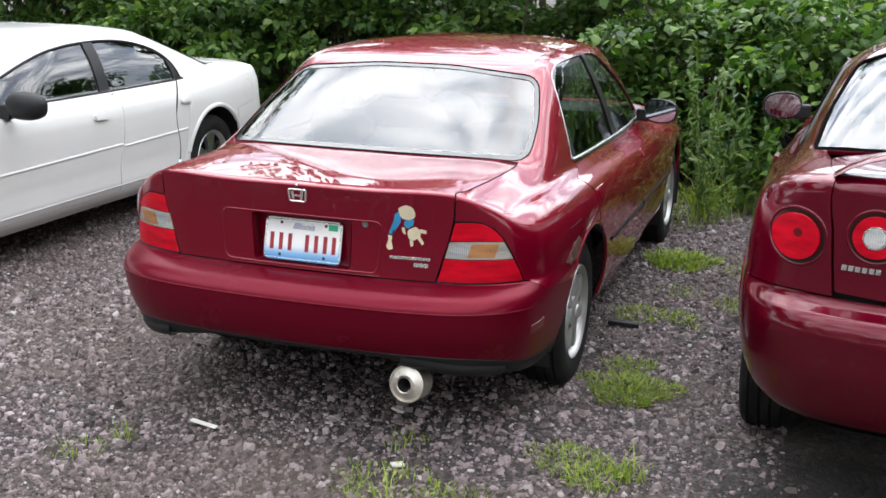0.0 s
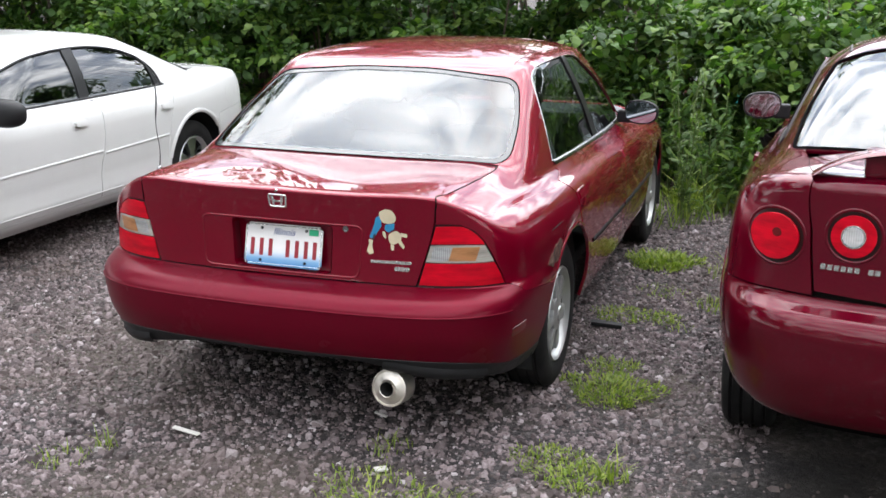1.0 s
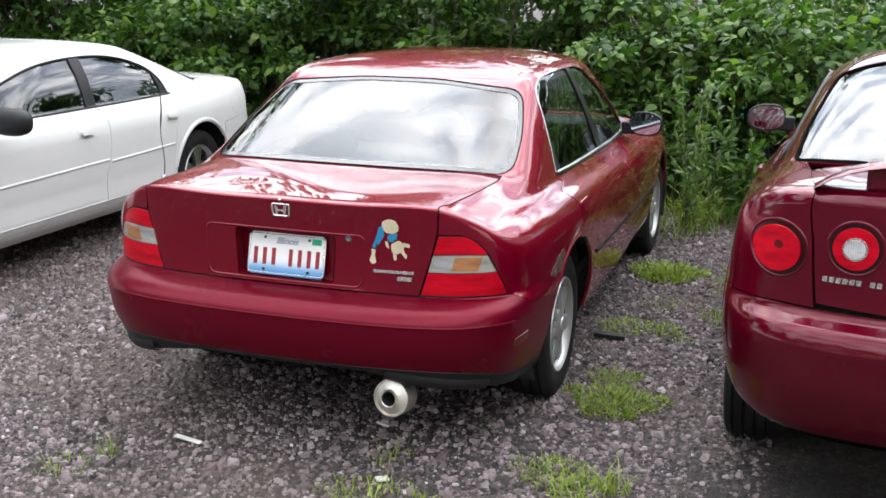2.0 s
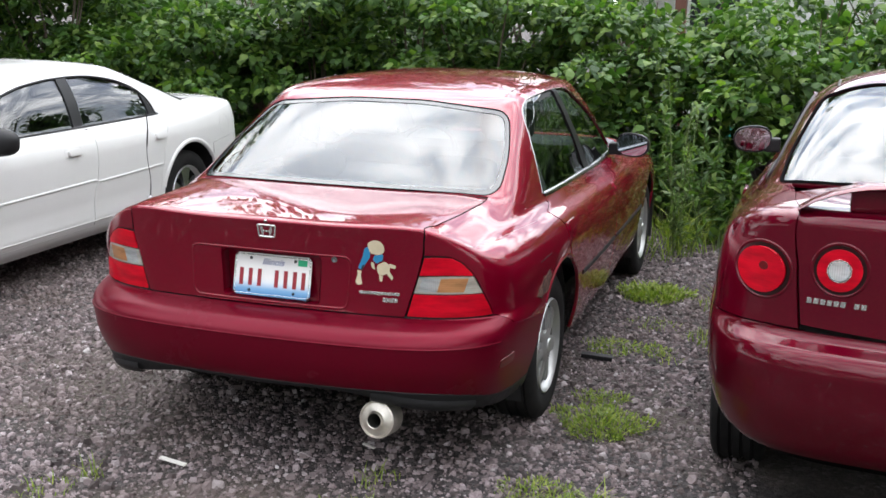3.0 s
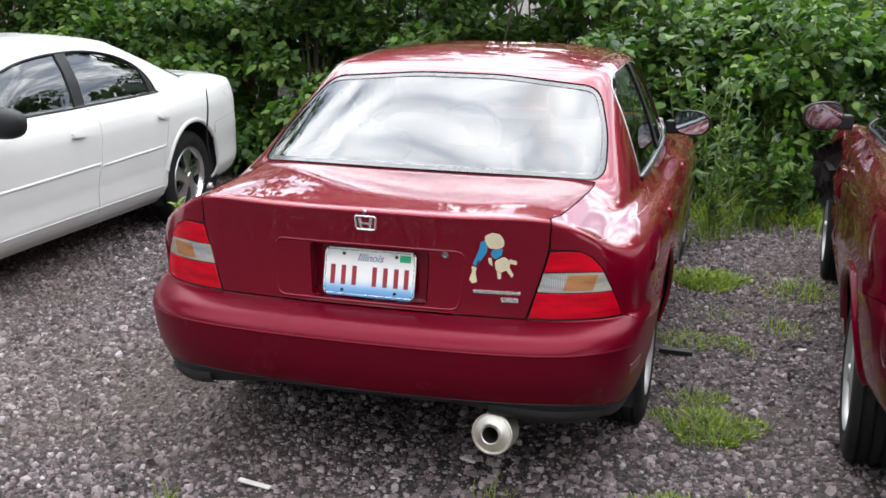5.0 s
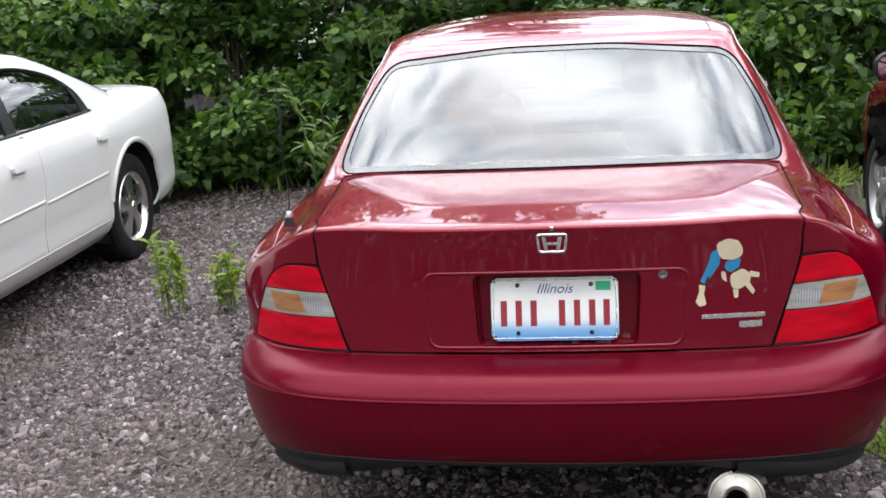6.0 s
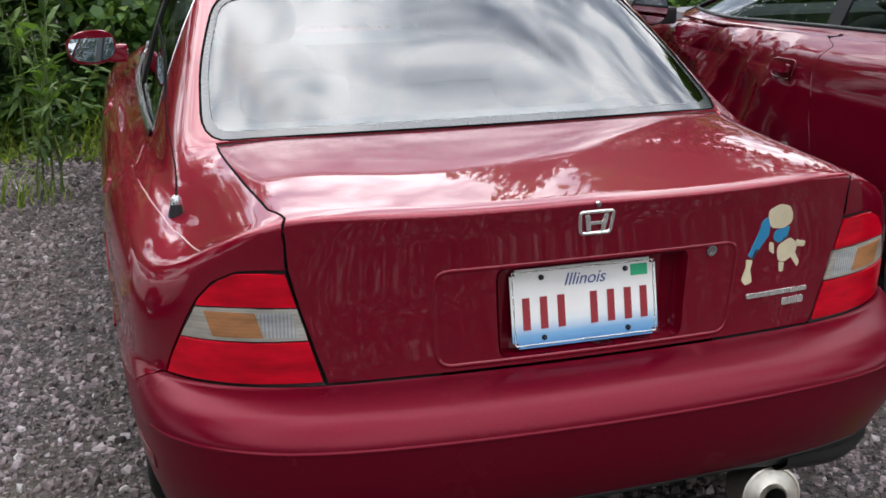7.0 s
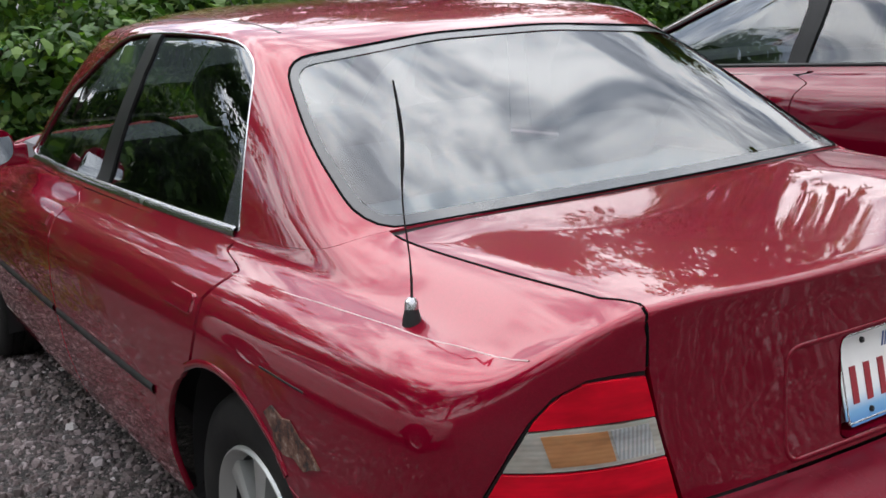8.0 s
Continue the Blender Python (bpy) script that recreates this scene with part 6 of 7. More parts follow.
def maroon_coupe():
    S = Shell(COUPE_RINGS)
    car = thing("coupe_car", pose(2.338, -0.16, 0, 0, 0, -1.5), "maroon two-door coupe with a rear spoiler and crumpled flank", "car", "parked cars")
    spec = dict(arch=0.36, axle=0.315, tyre=0.312, rim=0.205, spoke=0.075, track=0.735, rear_wheel=0.99, front_wheel=3.61, belt=0.972, arch_end=40,
                lid=[(0.535, 0.765), (0.555, 0.95)], lid_low=0.748, cut_y=0.42, lid_top=[(0.565, 0.17), (0.585, 0.33), (0.59, 0.47)],
                rear_glass=[(0.665, 0.70), (0.635, 0.95), (0.545, 1.30)],
                dlo=[(1.12, 1.065), (1.2, 1.15), (1.4, 1.25), (1.65, 1.315), (2.0, 1.333), (2.3, 1.315), (2.6, 1.225), (3.1, 1.035), (3.15, 1.01), (2.6, 1.0), (2.2, 1.016), (1.8, 1.032), (1.3, 1.052)],
                pillars=[[(1.79, 1.034), (1.87, 1.031), (1.83, 1.33), (1.75, 1.325)]],
                well_tail=-0.3, arch_low=164, lip_end=2.6, crushed=0.09, rise=coupe_rise, doors=[[(1.79, 0.996), (1.74, 0.8), (1.70, 0.55), (1.42, 0.40)], [(3.12, 0.965), (3.15, 0.6), (3.10, 0.42)]],
                door_names=["door"], bumper_paint=MAROON_SATIN, bumper_label="maroon bumper cover with a broken lower edge", lid_label="maroon boot lid", dent=crumple)
    made = other_car(car, S, MAROON, GLASS, spec)
    lid = made["lid"]
    for left in (False, True):
        s = sgn(left)
        def disc(name, x, z, r, material, own, label, sink, hem, squash=1.0):
            pts = [(x + r * math.cos(a), z + r * squash * math.sin(a)) for a in (2 * math.pi * i / 36 for i in range(36))]
            return panel(name, S, S.rear(*pts), material, own, label, left=left, sink=sink, hem=hem, step=0.012)
        o = disc("tail_lamp", 0.657, 0.912, 0.081, LENS_RING, made["quarter", left], "round red tail lamp", -0.001, 0.004)
        disc("lamp_lens", 0.657, 0.912, 0.069, LENS_RED, o, "red lens", -0.012, 0.012)
        disc("lamp_bulb", 0.648, 0.926, 0.013, LENS_DEEP, o, "dark bulb behind the lens", -0.0135, 0.003)
        i = disc("reversing_lamp", 0.437, 0.944, 0.073, LENS_RING, lid, "round lamp with a clear centre", -0.001, 0.004)
        disc("lamp_ring", 0.437, 0.944, 0.062, LENS_RED, i, "red lens ring", -0.010, 0.01)
        disc("lamp_centre", 0.437, 0.944, 0.034, BADGE, i, "clear lens with a bright rim", -0.014, 0.006)
        disc("lamp_bulb_lens", 0.437, 0.944, 0.028, LENS_WHITE, i, "clear ribbed lens", -0.017, 0.004)
        for own, x, z, r in ((made["quarter", left], 0.657, 0.912, 0.086), (lid, 0.437, 0.944, 0.078)):
            lip = [(x + r * math.cos(a), z + r * math.sin(a)) for a in (2 * math.pi * q / 36 for q in range(36))]
            strip("lamp_surround", S, S.rear(*lip), 0.009, 0.003, MAROON, own, left=left, closed=True, step=0.012)
        side_handle(S, made["door", 0, left], 1.89, 0.875, MAROON, left, 0.11)
        door_mirror(made["door", 0, left], s * 0.925, 2.93, 1.01, s, (0.20, 0.15, 0.15), BLACK, "black door mirror")
    for k, w in enumerate((1, 1, 1, 1, 1, 1, 0, 1, 1)):
        if w:
            x = -0.522 + 0.0188 * k
            h = S.rear((x, 0.836), (x + 0.014, 0.836), (x + 0.0155, 0.852), (x + 0.0015, 0.852))
            panel("badge_bar", S, h, BADGE, lid, "small silver bar of a name badge", sink=-0.003, hem=0.004, step=0.012)
    for left in (False, True):
        strip("roof_seam", S, S.top(*[(0.50, 1.40 + 0.06 * k) for k in range(14)], vr=(15.8, 17.8)), 0.012, 0.002, SEAL, made["roof"], "black roof drip seam", left=left)
    # spoiler: a curved wing on two feet
    bm = bmesh.new()
    rows = []
    for k in range(25):
        x = -0.57 + 1.14 * k / 24
        e = abs(x / 0.57) ** 5
        y0, z0, thin = 0.10 + 0.06 * (x / 0.57) ** 2, 1.185 - 0.085 * e, 1 - 0.6 * e
        rows.append([bm.verts.new((x, y0 + dy * (1 - 0.25 * e), z0 + dz * thin)) for dy, dz in ((-0.015, 0.012), (0.0, 0.02), (0.07, 0.022), (0.14, 0.012), (0.07, 0.006), (0.0, 0.004))])
    for p, q in zip(rows, rows[1:]):
        for j in range(6):
            bm.faces.new((p[j], p[(j + 1) % 6], q[(j + 1) % 6], q[j]))
    bm.faces.new(rows[0])
    bm.faces.new(rows[-1])
    sp = part("spoiler", bm, MAROON, lid, "maroon boot spoiler", True)
    for x in (-0.37, 0.37):
        part("spoiler_foot", box(bmesh.new(), (0.115, 0.10, 0.08), (x, 0.20, 1.150), 0.015), MAROON, sp)
    # torn edge of the front wing
    bm = bmesh.new()
    grid = []
    rng = random.Random(4)
    for i in range(7):
        row = []
        for j in range(9):
            z = 0.58 + 0.32 * j / 8
            row.append(bm.verts.new((-0.82 - 0.024 * i * (0.4 + 0.6 * j / 8) + rng.uniform(-0.012, 0.012), 3.05 + 0.05 * i + rng.uniform(-0.02, 0.02) + 0.05 * math.sin(j * 1.3), z + rng.uniform(-0.015, 0.015) - 0.02 * i)))
        grid.append(row)
    for i in range(6):
        for j in range(8):
            bm.faces.new((grid[i][j], grid[i + 1][j], grid[i + 1][j + 1], grid[i][j + 1]))
    bmesh.ops.solidify(bm, geom=bm.faces[:], thickness=0.006)
    part("torn_wing_edge", bm, BLACK, car, "torn and bent wing edge")
    return car


white_sedan()
maroon_coupe()

# ---- ground ----
def ground_height(x, y):
    dip = min(1.0, max(0.0, (-x - 1.1) / 1.3))
    return -0.05 * dip * dip * (3 - 2 * dip) + 0.012 * noise.noise(Vector((x * 0.8, y * 0.8, 0.3))) + 0.006 * noise.noise(Vector((x * 3.1, y * 3.1, 5.1)))


def ground():
    xs = np.concatenate([-np.geomspace(6, 400, 22)[::-1], np.arange(-5.9, 5.95, 0.1), np.geomspace(6, 400, 22)])
    ys = xs + 1.0
    verts, faces = [], []
    for y in ys:
        for x in xs:
            near = abs(x) < 6 and abs(y - 1) < 6
            verts.append((x, y, ground_height(x, y) if near else (-0.05 if x < -2.4 else 0.0)))
    w = len(xs)
    for j in range(len(ys) - 1):
        for i in range(w - 1):
            faces.append((j * w + i, j * w + i + 1, (j + 1) * w + i + 1, (j + 1) * w + i))
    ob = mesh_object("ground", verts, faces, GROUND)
    tagged(ob, "grey crushed-stone gravel yard with bare soil", "ground", kind="structure")


ground()

# ---- gravel, grass, weeds ----
def gravel():
    """Angular chips bedded in the ground, each a faceted cap of its own shape."""
    rng = np.random.default_rng(7)
    n = 200000
    x = rng.uniform(-4.4, 3.2, n)
    y = -1.9 + 8.0 * rng.uniform(0, 1, n) ** 1.25
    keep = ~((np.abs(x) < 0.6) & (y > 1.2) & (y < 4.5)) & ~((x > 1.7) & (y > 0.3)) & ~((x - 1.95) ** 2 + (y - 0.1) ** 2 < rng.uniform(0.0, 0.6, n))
    rim = np.minimum(np.minimum(x + 4.4, 3.2 - x), y + 1.9)
    keep &= rng.uniform(0, 0.7, n) < rim
    x, y = x[keep], y[keep]
    n = len(x)
    size = np.exp(rng.normal(math.log(0.0074), 0.48, n)).clip(0.003, 0.025)
    turn = np.linspace(0, 2 * math.pi, 5, endpoint=False)[None] + rng.uniform(0, 2 * math.pi, (n, 1)) + rng.normal(0, 0.22, (n, 5))
    reach = rng.uniform(0.7, 1.3, (n, 5)) * size[:, None]
    rim = np.stack([np.cos(turn) * reach, np.sin(turn) * reach, rng.uniform(-0.5, 0.15, (n, 5)) * size[:, None]], axis=2)
    # a broken top face, tilted, over three of the corners
    at = np.stack([(turn[:, 0] + turn[:, 1]) / 2, turn[:, 2], (turn[:, 3] + turn[:, 4]) / 2], axis=1)
    inset = rng.uniform(0.5, 0.95, (n, 3)) * size[:, None]
    top = np.stack([np.cos(at) * inset, np.sin(at) * inset, (rng.uniform(0.45, 0.9, (n, 1)) + rng.uniform(-0.28, 0.28, (n, 3))) * size[:, None]], axis=2)
    v = np.concatenate([rim, top], axis=1)
    z = np.array([ground_height(p, q) for p, q in zip(x, y)])
    v += np.stack([x, y, z], axis=1)[:, None]
    tri = np.array([(0, 1, 5), (1, 6, 5), (1, 2, 6), (2, 3, 6), (3, 7, 6), (3, 4, 7), (4, 5, 7), (4, 0, 5), (5, 6, 7)])
    t = (np.arange(n)[:, None, None] * 8 + tri[None]).reshape(-1, 3)
    ob = fast_mesh("gravel", v.reshape(-1, 3), t, STONE)
    tagged(ob, "loose angular grey gravel stones", "gravel", kind="stuff")


def blades(rng, centre, radius, count, height, spread=0.35):
    out_v, out_t = [], []
    r = radius * np.sqrt(rng.uniform(0, 1, count))
    a = rng.uniform(0, 2 * math.pi, count)
    p = np.stack([centre[0] + r * np.cos(a), centre[1] + r * np.sin(a), np.full(count, 0.0)], axis=1)
    h = height * rng.uniform(0.4, 1.15, count) * (1 - 0.5 * (r / radius) ** 2)
    b = rng.uniform(0, 2 * math.pi, count)
    lean = np.stack([np.cos(b), np.sin(b), np.zeros(count)], axis=1)
    side = np.stack([-np.sin(b), np.cos(b), np.zeros(count)], axis=1)
    w = (0.0028 + 0.02 * h)[:, None] * 0.6
    m = p + lean * (h * spread * 0.4)[:, None] + np.array((0, 0, 1)) * (h * 0.65)[:, None]
    t = p + lean * (h * spread * 1.3)[:, None] + np.array((0, 0, 1)) * h[:, None]
    v = np.stack([p - side * w, p + side * w, m + side * w * 0.8, m - side * w * 0.8, t], axis=1).reshape(-1, 3)
    k = np.arange(count)[:, None] * 5
    f = np.concatenate([k + (0, 1, 2), k + (0, 2, 3), k + (3, 2, 4)], axis=1).reshape(-1, 3)
    return v, f


def joined(lists):
    vs, ts, n = [], [], 0
    for v, t in lists:
        vs.append(v)
        ts.append(t + n)
        n += len(v)
    return np.concatenate(vs), np.concatenate(ts)


def grass():
    rng = np.random.default_rng(11)
    tufts = [(1.02, 1.2, 0.12, 120, 0.07), (0.98, 3.1, 0.2, 260, 0.14), (1.0, 0.17, 0.16, 160, 0.06), (1.22, 0.12, 0.06, 40, 0.17), (1.12, 0.06, 0.12, 90, 0.08), (1.07, 0.92, 0.16, 160, 0.09),
             (0.42, 0.09, 0.09, 45, 0.09), (-0.63, -0.39, 0.1, 50, 0.08), (0.93, 1.99, 0.14, 140, 0.07), (0.5, -0.27, 0.2, 130, 0.09), (0.75, -0.3, 0.16, 90, 0.08), (-0.55, -0.25, 0.05, 20, 0.12),
             (0.98, 4.6, 0.28, 50, 0.5), (0.9, 4.2, 0.18, 40, 0.35), (1.25, 5.0, 0.4, 70, 0.3), (1.6, 4.8, 0.4, 70, 0.2), (1.45, 3.0, 0.2, 140, 0.18), (1.38, 2.3, 0.14, 90, 0.1),
             (-1.48, 2.62, 0.07, 90, 0.09), (-1.3, 4.2, 0.25, 60, 0.25), (-2.3, 5.7, 0.3, 60, 0.2), (-1.5, 5.6, 0.3, 90, 0.3), (-0.9, 5.4, 0.3, 120, 0.3), (1.2, 1.9, 0.1, 50, 0.06), (1.05, 2.5, 0.16, 90, 0.05)]
    parts = [blades(rng, (x, y), r, n, h * (0.7 if h < 0.2 else 1.0), 0.75) for x, y, r, n, h in tufts]
    for x, y, r, n, s in ((1.07, 0.92, 0.19, 1300, 0.022), (1.02, 1.2, 0.12, 300, 0.02), (0.98, 3.1, 0.2, 800, 0.035), (0.98, 0.17, 0.13, 380, 0.017), (0.93, 1.99, 0.15, 320, 0.018), (1.14, 2.0, 0.08, 160, 0.02),
                          (1.1, 0.06, 0.12, 200, 0.022), (0.5, -0.27, 0.2, 260, 0.02), (1.5, 5.2, 0.45, 900, 0.06), (1.0, 5.1, 0.35, 700, 0.06), (-1.48, 2.62, 0.08, 160, 0.03), (-1.2, 5.5, 0.5, 500, 0.06)):
        q = r * np.sqrt(rng.uniform(0, 1, n))
        a = rng.uniform(0, 2 * math.pi, n)
        c = np.stack([x + q * np.cos(a) * (1 + 0.3 * np.sin(3 * a)), y + q * np.sin(a), rng.uniform(0, 1.6, n) * s * (1 - 0.6 * (q / r) ** 2)], axis=1)
        parts.append(leaf_cloud(rng, c, np.stack([np.cos(a), np.sin(a), np.full(n, 1.1)], axis=1), s, 0.28, 0.0))
    v, t = joined(parts)
    tagged(fast_mesh("grass", v, t, GRASS), "bright green grass tufts growing through gravel", "grass", kind="stuff")


def weed(x, y, height, stems, leaves, leaf, label, seed, slim=0.35, material=None):
    rng = np.random.default_rng(seed)
    root = thing("weed", pose(x, y, 0), label, "weed", "weeds")
    cs, out = [], []
    for s in range(stems):
        a = rng.uniform(0, 2 * math.pi)
        lean = rng.uniform(0.05, 0.3) * height
        h = height * rng.uniform(0.6, 1.1)
        o = rng.uniform(-0.05, 0.05, 2) * (1 + height)
        pts = [(o[0] + lean * math.cos(a) * (k / 5) ** 2, o[1] + lean * math.sin(a) * (k / 5) ** 2, h * k / 5) for k in range(6)]
        part("stem", tube(bmesh.new(), pts, [0.003 + 0.004 * height * (1 - k / 5) for k in range(6)], 5), STEM, root, "", True)
        for q in range(leaves):
            f = rng.uniform(0.15, 1.0) ** 0.8
            i = min(4, int(f * 5))
            g = f * 5 - i
            p = np.array(pts[i]) * (1 - g) + np.array(pts[i + 1]) * g
            b = rng.uniform(0, 2 * math.pi)
            cs.append(p)
            out.append((math.cos(b), math.sin(b), 0.5))
    v, t = leaf_cloud(rng, np.array(cs), np.array(out), leaf, slim, 0.15)
    fast_mesh("leaves", v, t, material or WEED, root)


def bush(x, y, w, d, h, leaves, leaf, seed, material, label="dense green bramble bush"):
    """A bush of shoots whose leaves gather in clumps, open and ragged at the top."""
    rng = np.random.default_rng(seed)
    root = thing("bush", pose(x, y, 0), label, "bush", "hedge bushes")
    for s in range(7):
        a = rng.uniform(0, 2 * math.pi)
        ex, ey, ez = rng.normal(0, w * 0.28), rng.normal(0, d * 0.25), h * rng.uniform(0.7, 1.08)
        pts = [(ex * (k / 5) ** 1.3, ey * (k / 5) ** 1.3, ez * (k / 5)) for k in range(6)]
        part("stem", tube(bmesh.new(), pts, [0.018 * (1 - k / 6) + 0.003 for k in range(6)], 5), BARK, root, "", True)
    n = 48
    c = np.stack([rng.normal(0, w * 0.33, n), rng.normal(0, d * 0.3, n), h * rng.beta(1.5, 1.25, n)], axis=1)
    front = rng.uniform(0, 1, n) < 0.45
    c[front, 1] -= d * 0.3
    low = rng.uniform(0, 1, n) < 0.22
    c[low, 2] = rng.uniform(0.05, 0.3, low.sum())
    c[low, 1] = -d * rng.uniform(0.3, 0.62, low.sum())
    k = rng.integers(0, n, leaves)
    spread = 0.18 + 0.16 * rng.uniform(0, 1, n)
    off = rng.normal(0, 1, (leaves, 3))
    off /= np.linalg.norm(off, axis=1)[:, None]
    off[:, 2] = np.abs(off[:, 2]) - 0.25
    p = c[k] + off * (spread[k] * rng.uniform(0.6, 1.1, leaves))[:, None] * (1.15, 1.15, 0.8)
    p[:, 2] = np.abs(p[:, 2]) + 0.02
    v, t = leaf_cloud(rng, p, off * 0.9 + (0, -0.3, 0.0), leaf, 0.66, 0.55)
    fast_mesh("leaves", v, t, material, root)


def hedge():
    rng = random.Random(21)
    x = -10.0
    k = 0
    while x < 8.5:
        h = rng.uniform(2.3, 3.2) if x < -5.2 else rng.uniform(1.4, 1.75) if x > 0.6 else rng.uniform(1.45, 1.8) if x < -3.4 or x > -0.6 else rng.uniform(1.7, 2.2)
        bush(x, 6.5 + rng.uniform(-0.15, 0.3), rng.uniform(1.2, 1.7), 1.2, h, 6600, 0.086, 100 + k, LEAF)
        x += rng.uniform(0.62, 0.85)
        k += 1
    x = -10.0
    while x < 8.5:
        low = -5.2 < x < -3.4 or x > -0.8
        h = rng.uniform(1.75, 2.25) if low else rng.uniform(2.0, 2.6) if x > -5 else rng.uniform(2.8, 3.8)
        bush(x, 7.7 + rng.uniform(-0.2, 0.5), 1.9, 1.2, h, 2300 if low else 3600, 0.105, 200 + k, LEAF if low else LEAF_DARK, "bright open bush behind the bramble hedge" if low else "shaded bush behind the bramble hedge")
        x += rng.uniform(1.0, 1.5)
        k += 1


def tree(x, y, height, crown, seed, leaves=5200, leaf=0.17, base=0.35):
    rng = np.random.default_rng(seed)
    root = thing("tree", pose(x, y, 0), "tall broadleaf tree with an open ragged crown", "tree", "trees round the yard")
    bm = bmesh.new()
    trunk = [(0.15 * math.sin(k * 0.8 + seed), 0.1 * math.cos(k * 1.1), height * 0.85 * k / 7) for k in range(8)]
    tube(bm, trunk, [0.16 * (1 - k / 8.5) for k in range(8)], 9)
    tips = []
    for b in range(24):
        f = rng.uniform(base, 0.95)
        i = min(6, int(f * 7))
        p0 = Vector(trunk[i])
        a = rng.uniform(0, 2 * math.pi)
        L = crown * rng.uniform(0.55, 1.1) * (1.15 - 0.6 * f)
        pts = [p0 + Vector((math.cos(a) * L * q, math.sin(a) * L * q, L * 0.55 * q ** 1.4)) for q in (0, 0.3, 0.65, 1)]
        tube(bm, pts, [0.05, 0.035, 0.02, 0.008], 6)
        tips += [pts[1] * 0.5 + pts[2] * 0.5, pts[2], pts[3], (pts[2] + pts[3]) / 2]
    part("trunk", bm, BARK, root, "", True)
    tips = np.array([tuple(t) for t in tips])
    tips = np.concatenate([tips, tips + rng.normal(0, crown * 0.2, tips.shape)])
    k = rng.integers(0, len(tips), leaves)
    off = rng.normal(0, 1, (leaves, 3))
    off /= np.linalg.norm(off, axis=1)[:, None]
    p = tips[k] + off * (crown * 0.15 * rng.uniform(0.2, 1.0, leaves))[:, None] * (1.3, 1.3, 0.7)
    v, t = leaf_cloud(rng, p, off, leaf, 0.6)
    fast_mesh("crown", v, t, LEAF, root)
    return root


gravel()
grass()
weed(-1.88, 2.48, 0.36, 7, 44, 0.05, "leafy light green weed in the gravel", 31, 0.3, GRASS)
weed(-1.66, 2.58, 0.28, 8, 36, 0.05, "leafy light green weed in the gravel", 32, 0.3, GRASS)
weed(-1.5, 4.15, 0.85, 4, 40, 0.10, "tall narrow-leaved weed growing in the gravel", 33, 0.2)
weed(-1.15, 4.3, 0.95, 5, 44, 0.11, "tall narrow-leaved weed growing in the gravel", 34, 0.2)
weed(-1.3, 5.4, 1.2, 6, 44, 0.12, "tall narrow-leaved weed growing in the gravel", 35, 0.2)
weed(0.98, 4.5, 0.95, 6, 40, 0.07, "tall weed beside the front wheel", 36, 0.25)
weed(1.1, 5.0, 1.0, 6, 44, 0.1, "tall weed beside the hedge", 37, 0.3, LEAF)
weed(1.22, 4.7, 0.6, 7, 40, 0.1, "leafy green weed beside the front wheel", 39, 0.36, LEAF)
weed(1.0, 4.25, 0.45, 7, 30, 0.07, "feathery green weed beside the front wheel", 40, 0.22)
weed(1.7, 5.35, 0.8, 7, 40, 0.11, "broad-leaved weed at the foot of the hedge", 41, 0.4, LEAF)
weed(1.5, 5.0, 0.5, 7, 34, 0.09, "broad-leaved weed at the foot of the hedge", 42, 0.4, LEAF)
weed(0.75, 5.3, 1.1, 7, 44, 0.1, "tall leafy weed at the foot of the hedge", 43, 0.3, LEAF)
weed(1.35, 5.45, 0.9, 5, 40, 0.1, "tall broad-leaved weed beside the hedge", 38, 0.4)
hedge()
tree(-1.0, 14.0, 10.5, 1.5, 304, 9000, 0.16, 0.3)
tree(5.4, 13.8, 7.0, 1.8, 306, 10000, 0.16, 0.3)
tree(-3.1, 13.2, 6.4, 1.7, 307, 9000, 0.15, 0.3)
first = [tree(-9.2, 8.8, 8.6, 3.3, 300, 20000, 0.17), tree(-4.9, 12.4, 8.0, 2.5, 301, 15000, 0.16), tree(7.2, 12.0, 8.2, 2.9, 302, 17000, 0.17, 0.25), tree(12.5, 2.0, 11.5, 3.2, 303, 16000, 0.19, 0.45)]
for i, (x, y, k, size) in enumerate(((10.5, 9.0, 2, 1.1), (-10.0, 4.8, 0, 0.95), (-11.5, 0.5, 2, 1.5), (-12.5, -3.5, 0, 0.9), (12.5, -1.5, 3, 1.0), (12, -6.5, 3, 0.9), (-12, -8.5, 0, 0.9))):
    copy_thing(first[k], pose(x, y, 0, 0, 0, 57 * i) @ Matrix.Scale(size, 4))


def added_woods():
    """An added band of ragged foliage, out of view, for even dark reflections."""
    rng = np.random.default_rng(77)
    n = 75000
    x = rng.uniform(-26, 26, n)
    top = 8.0 + 1.3 * np.sin(x * 0.7) + 0.8 * np.sin(x * 1.9 + 1)
    p = np.stack([x, -20 + rng.normal(0, 0.8, n), rng.uniform(0.02, 1, n) ** 0.8 * top], axis=1)
    v, t = leaf_cloud(rng, p, np.tile((0, 0.6, 0.1), (n, 1)), 0.22, 0.7, 0.3)
    tagged(fast_mesh("added_woods", v, t, LEAF_DARK), "unseen band of dark foliage behind the yard, added for reflections", "woods", kind="stuff")


added_woods()

# ---- litter on the gravel ----
LITTER = plain("pale plastic", (0.62, 0.6, 0.56), 0.5)


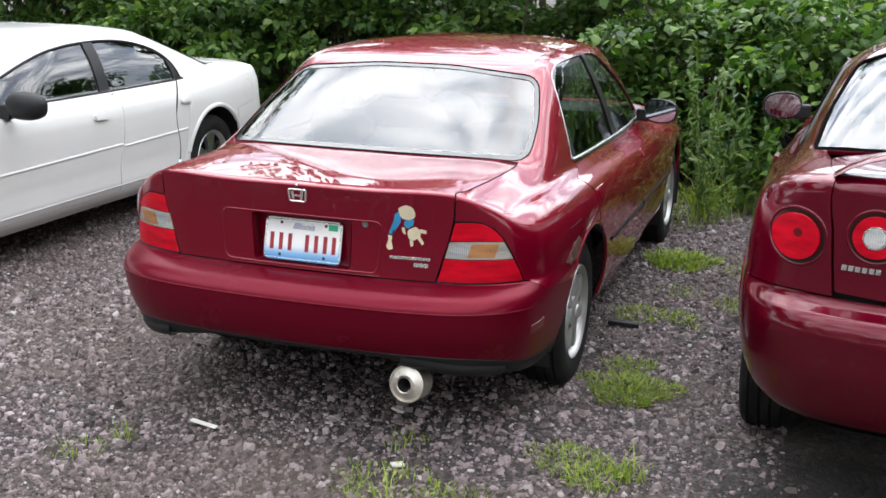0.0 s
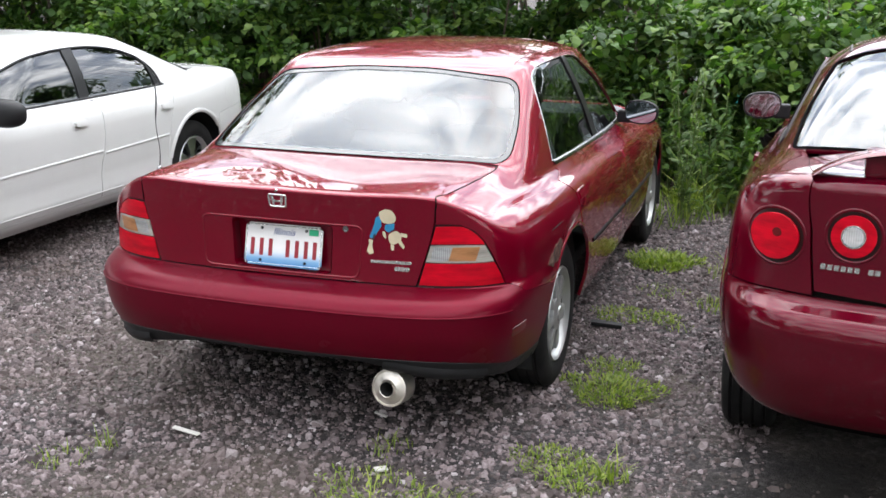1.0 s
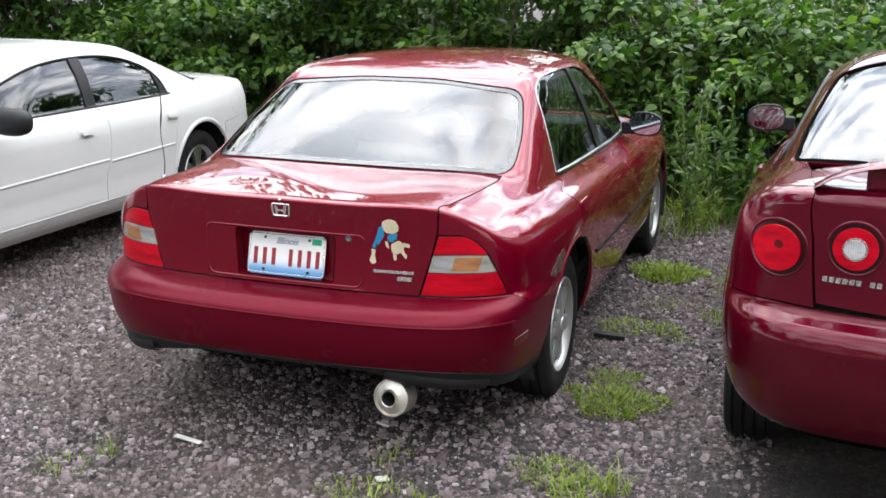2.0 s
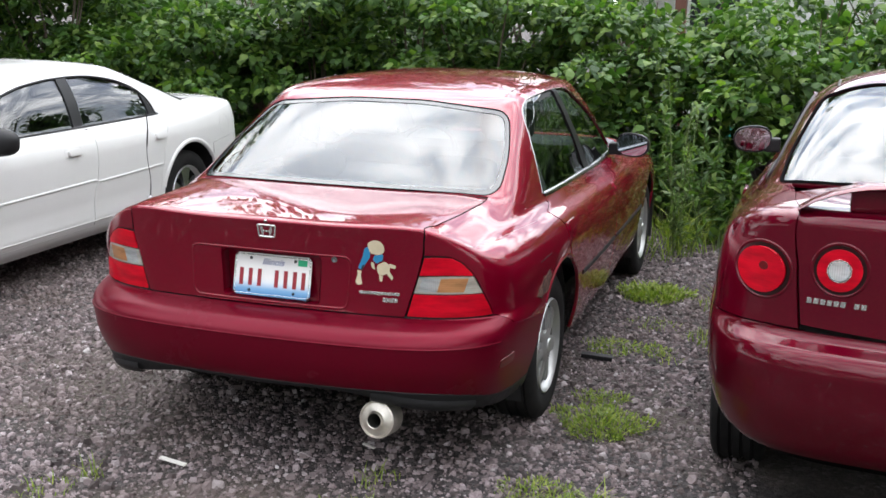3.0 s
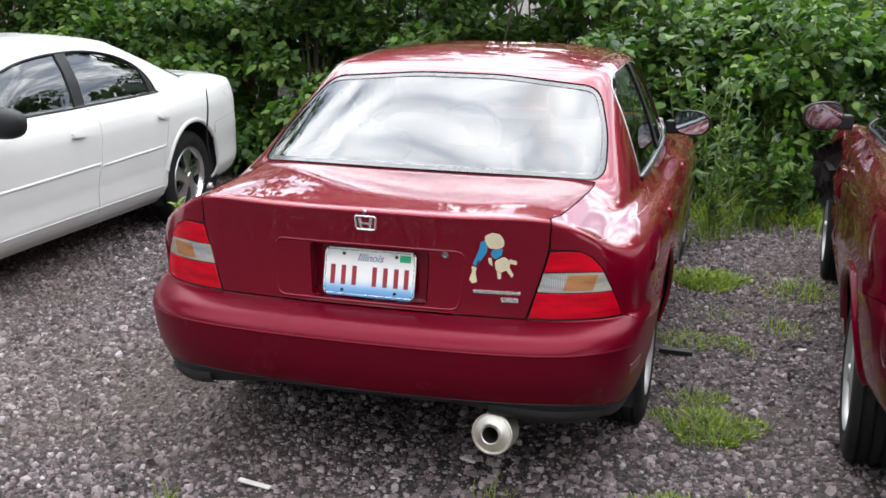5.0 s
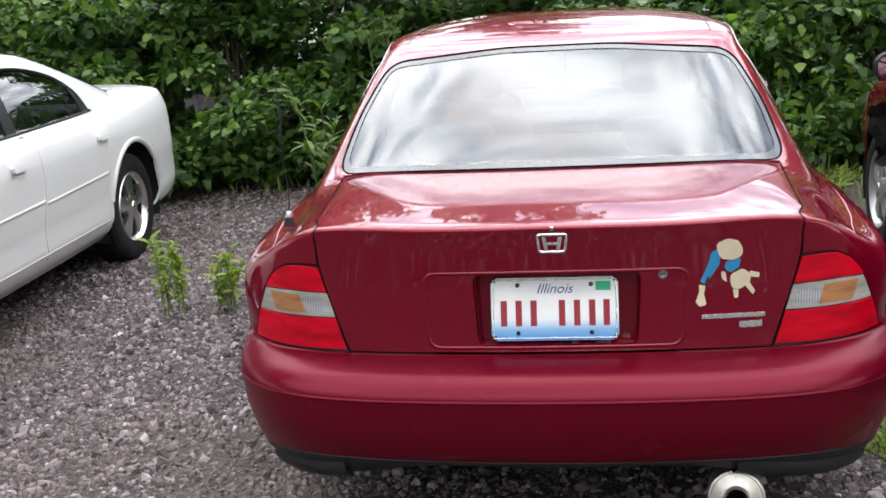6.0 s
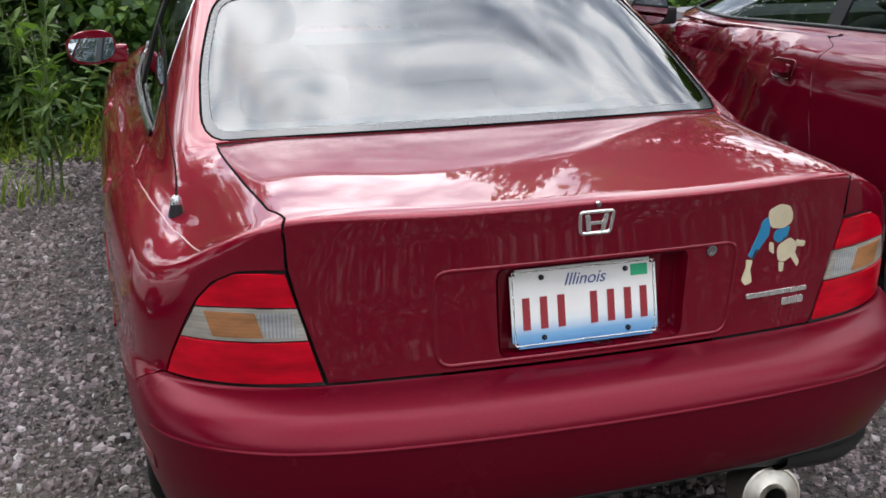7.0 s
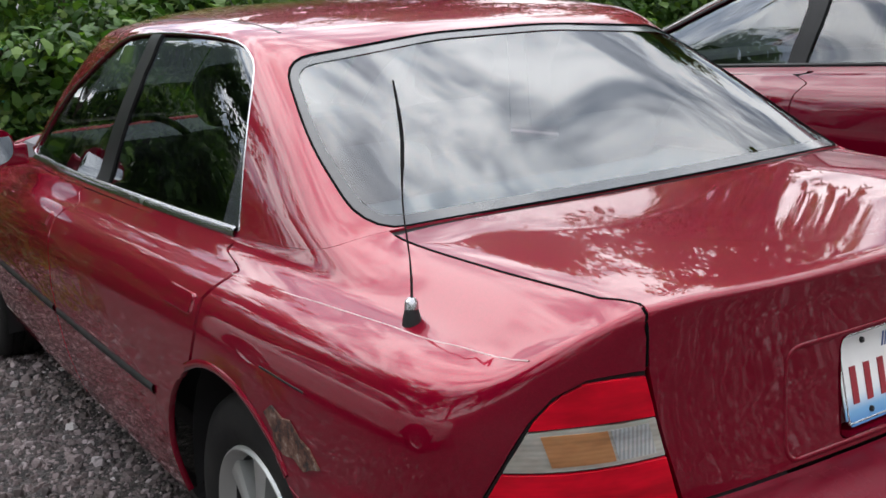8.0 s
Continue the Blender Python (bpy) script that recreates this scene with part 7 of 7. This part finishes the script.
def shard(name, x, y, size, turn, material, label):
    root = thing(name, pose(x, y, ground_height(x, y) + 0.012, 4, 3, turn), label, "litter")
    bm = bmesh.new()
    box(bm, size, (0, 0, 0), 0.002)
    for v in bm.verts:
        v.co.y *= 1 - 0.45 * abs(v.co.x / size[0])
        v.co.z += 0.25 * v.co.x * v.co.x / size[0]
    part("piece", bm, material, root)


shard("plastic_shard", -0.34, -0.04, (0.12, 0.025, 0.006), -8, LITTER, "pale splintered plastic strip lying on gravel")
shard("plastic_shard", 0.46, -0.10, (0.045, 0.035, 0.008), 40, LITTER, "small pale broken plastic chip on gravel")
shard("rubber_piece", 0.89, 1.77, (0.15, 0.05, 0.02), 5, BLACK, "black rubber scrap lying on the gravel")
shard("plastic_shard", 0.28, 0.35, (0.06, 0.015, 0.006), -20, LITTER, "pale splintered plastic strip under the car")
shard("plastic_shard", 1.45, 2.0, (0.05, 0.02, 0.008), 60, LITTER, "small pale chip on the gravel")

# ---- houses that show through the hedge ----
SIDING = plain("white siding", (0.72, 0.72, 0.70), 0.6, vary=0.06, scale=4)
ROOFING = plain("grey shingles", (0.09, 0.085, 0.08), 0.9, scale=20, bump=0.3)
REDPOST = plain("weathered red-brown paint", (0.15, 0.06, 0.04), 0.6)
TEAL = plain("teal plastic", (0.02, 0.22, 0.18), 0.5)
WOODSIGN = plain("weathered brown board", (0.22, 0.11, 0.06), 0.8, scale=15, bump=0.3)


def house(x, y, w, d, h, label, windows):
    root = thing("house", pose(x, y, 0), label, "house", "houses behind the hedge")
    part("wall", box(bmesh.new(), (w, d, h), (0, 0, h / 2), 0.01), SIDING, root)
    n = int(h / 0.2)
    for k in range(n):
        part("siding_board", box(bmesh.new(), (w + 0.02, 0.03, 0.19), (0, -d / 2 - 0.012, 0.1 + 0.2 * k), 0.004, Matrix.Rotation(radians(4), 4, "X")), SIDING, root)
    bm = bmesh.new()
    prof = [(-d / 2 - 0.4, h), (0, h + d * 0.35), (d / 2 + 0.4, h)]
    a = [bm.verts.new((-w / 2 - 0.3, p, q)) for p, q in prof]
    b = [bm.verts.new((w / 2 + 0.3, p, q)) for p, q in prof]
    for i in range(2):
        bm.faces.new((a[i], a[i + 1], b[i + 1], b[i]))
    bm.faces.new((a[0], b[0], b[2], a[2]))
    bm.faces.new(a)
    bm.faces.new(b)
    part("roof", bm, ROOFING, root)
    for wx, wz in windows:
        win = part("window", box(bmesh.new(), (1.0, 0.08, 1.3), (wx, -d / 2 - 0.03, wz), 0.01), SIDING, root)
        part("pane", box(bmesh.new(), (0.84, 0.02, 1.14), (wx, -d / 2 - 0.075, wz), 0.0), FRIT, win)


house(-8.0, 17.0, 7.0, 5.0, 3.2, "white clapboard house beyond the hedge", [(-1.5, 1.9), (1.6, 1.9)])
house(2.6, 17.5, 8.0, 5.0, 3.2, "white clapboard house beyond the hedge", [(-2.4, 1.9), (2.2, 1.9)])
post = thing("porch_post", pose(-0.2, 13.5, 0), "weathered red-brown square porch post", "post")
part("post_shaft", box(bmesh.new(), (0.16, 0.16, 2.5), (0, 0, 1.25), 0.01), REDPOST, post)
part("post_base", box(bmesh.new(), (0.26, 0.26, 0.15), (0, 0, 0.075), 0.01), REDPOST, post)
for bx in (0.9, 2.2):
    bn = thing("bin", pose(bx, 12.2, 0), "teal plastic wheeled bin with lid", "bin", "bins behind the hedge")
    part("bin_body", box(bmesh.new(), (0.6, 0.6, 1.3), (0, 0, 0.65), 0.04), TEAL, bn)
    part("bin_lid", box(bmesh.new(), (0.66, 0.68, 0.08), (0, 0, 1.34), 0.02), TEAL, bn)
sign = thing("sign_board", pose(4.3, 13.0, 0), "weathered brown wooden sign board", "sign")
part("board", box(bmesh.new(), (1.6, 0.05, 0.5), (0, 0, 1.9), 0.01), WOODSIGN, sign)
for px in (-0.6, 0.6):
    part("sign_post", box(bmesh.new(), (0.09, 0.09, 2.2), (px, 0.06, 1.1), 0.01), WOODSIGN, sign)
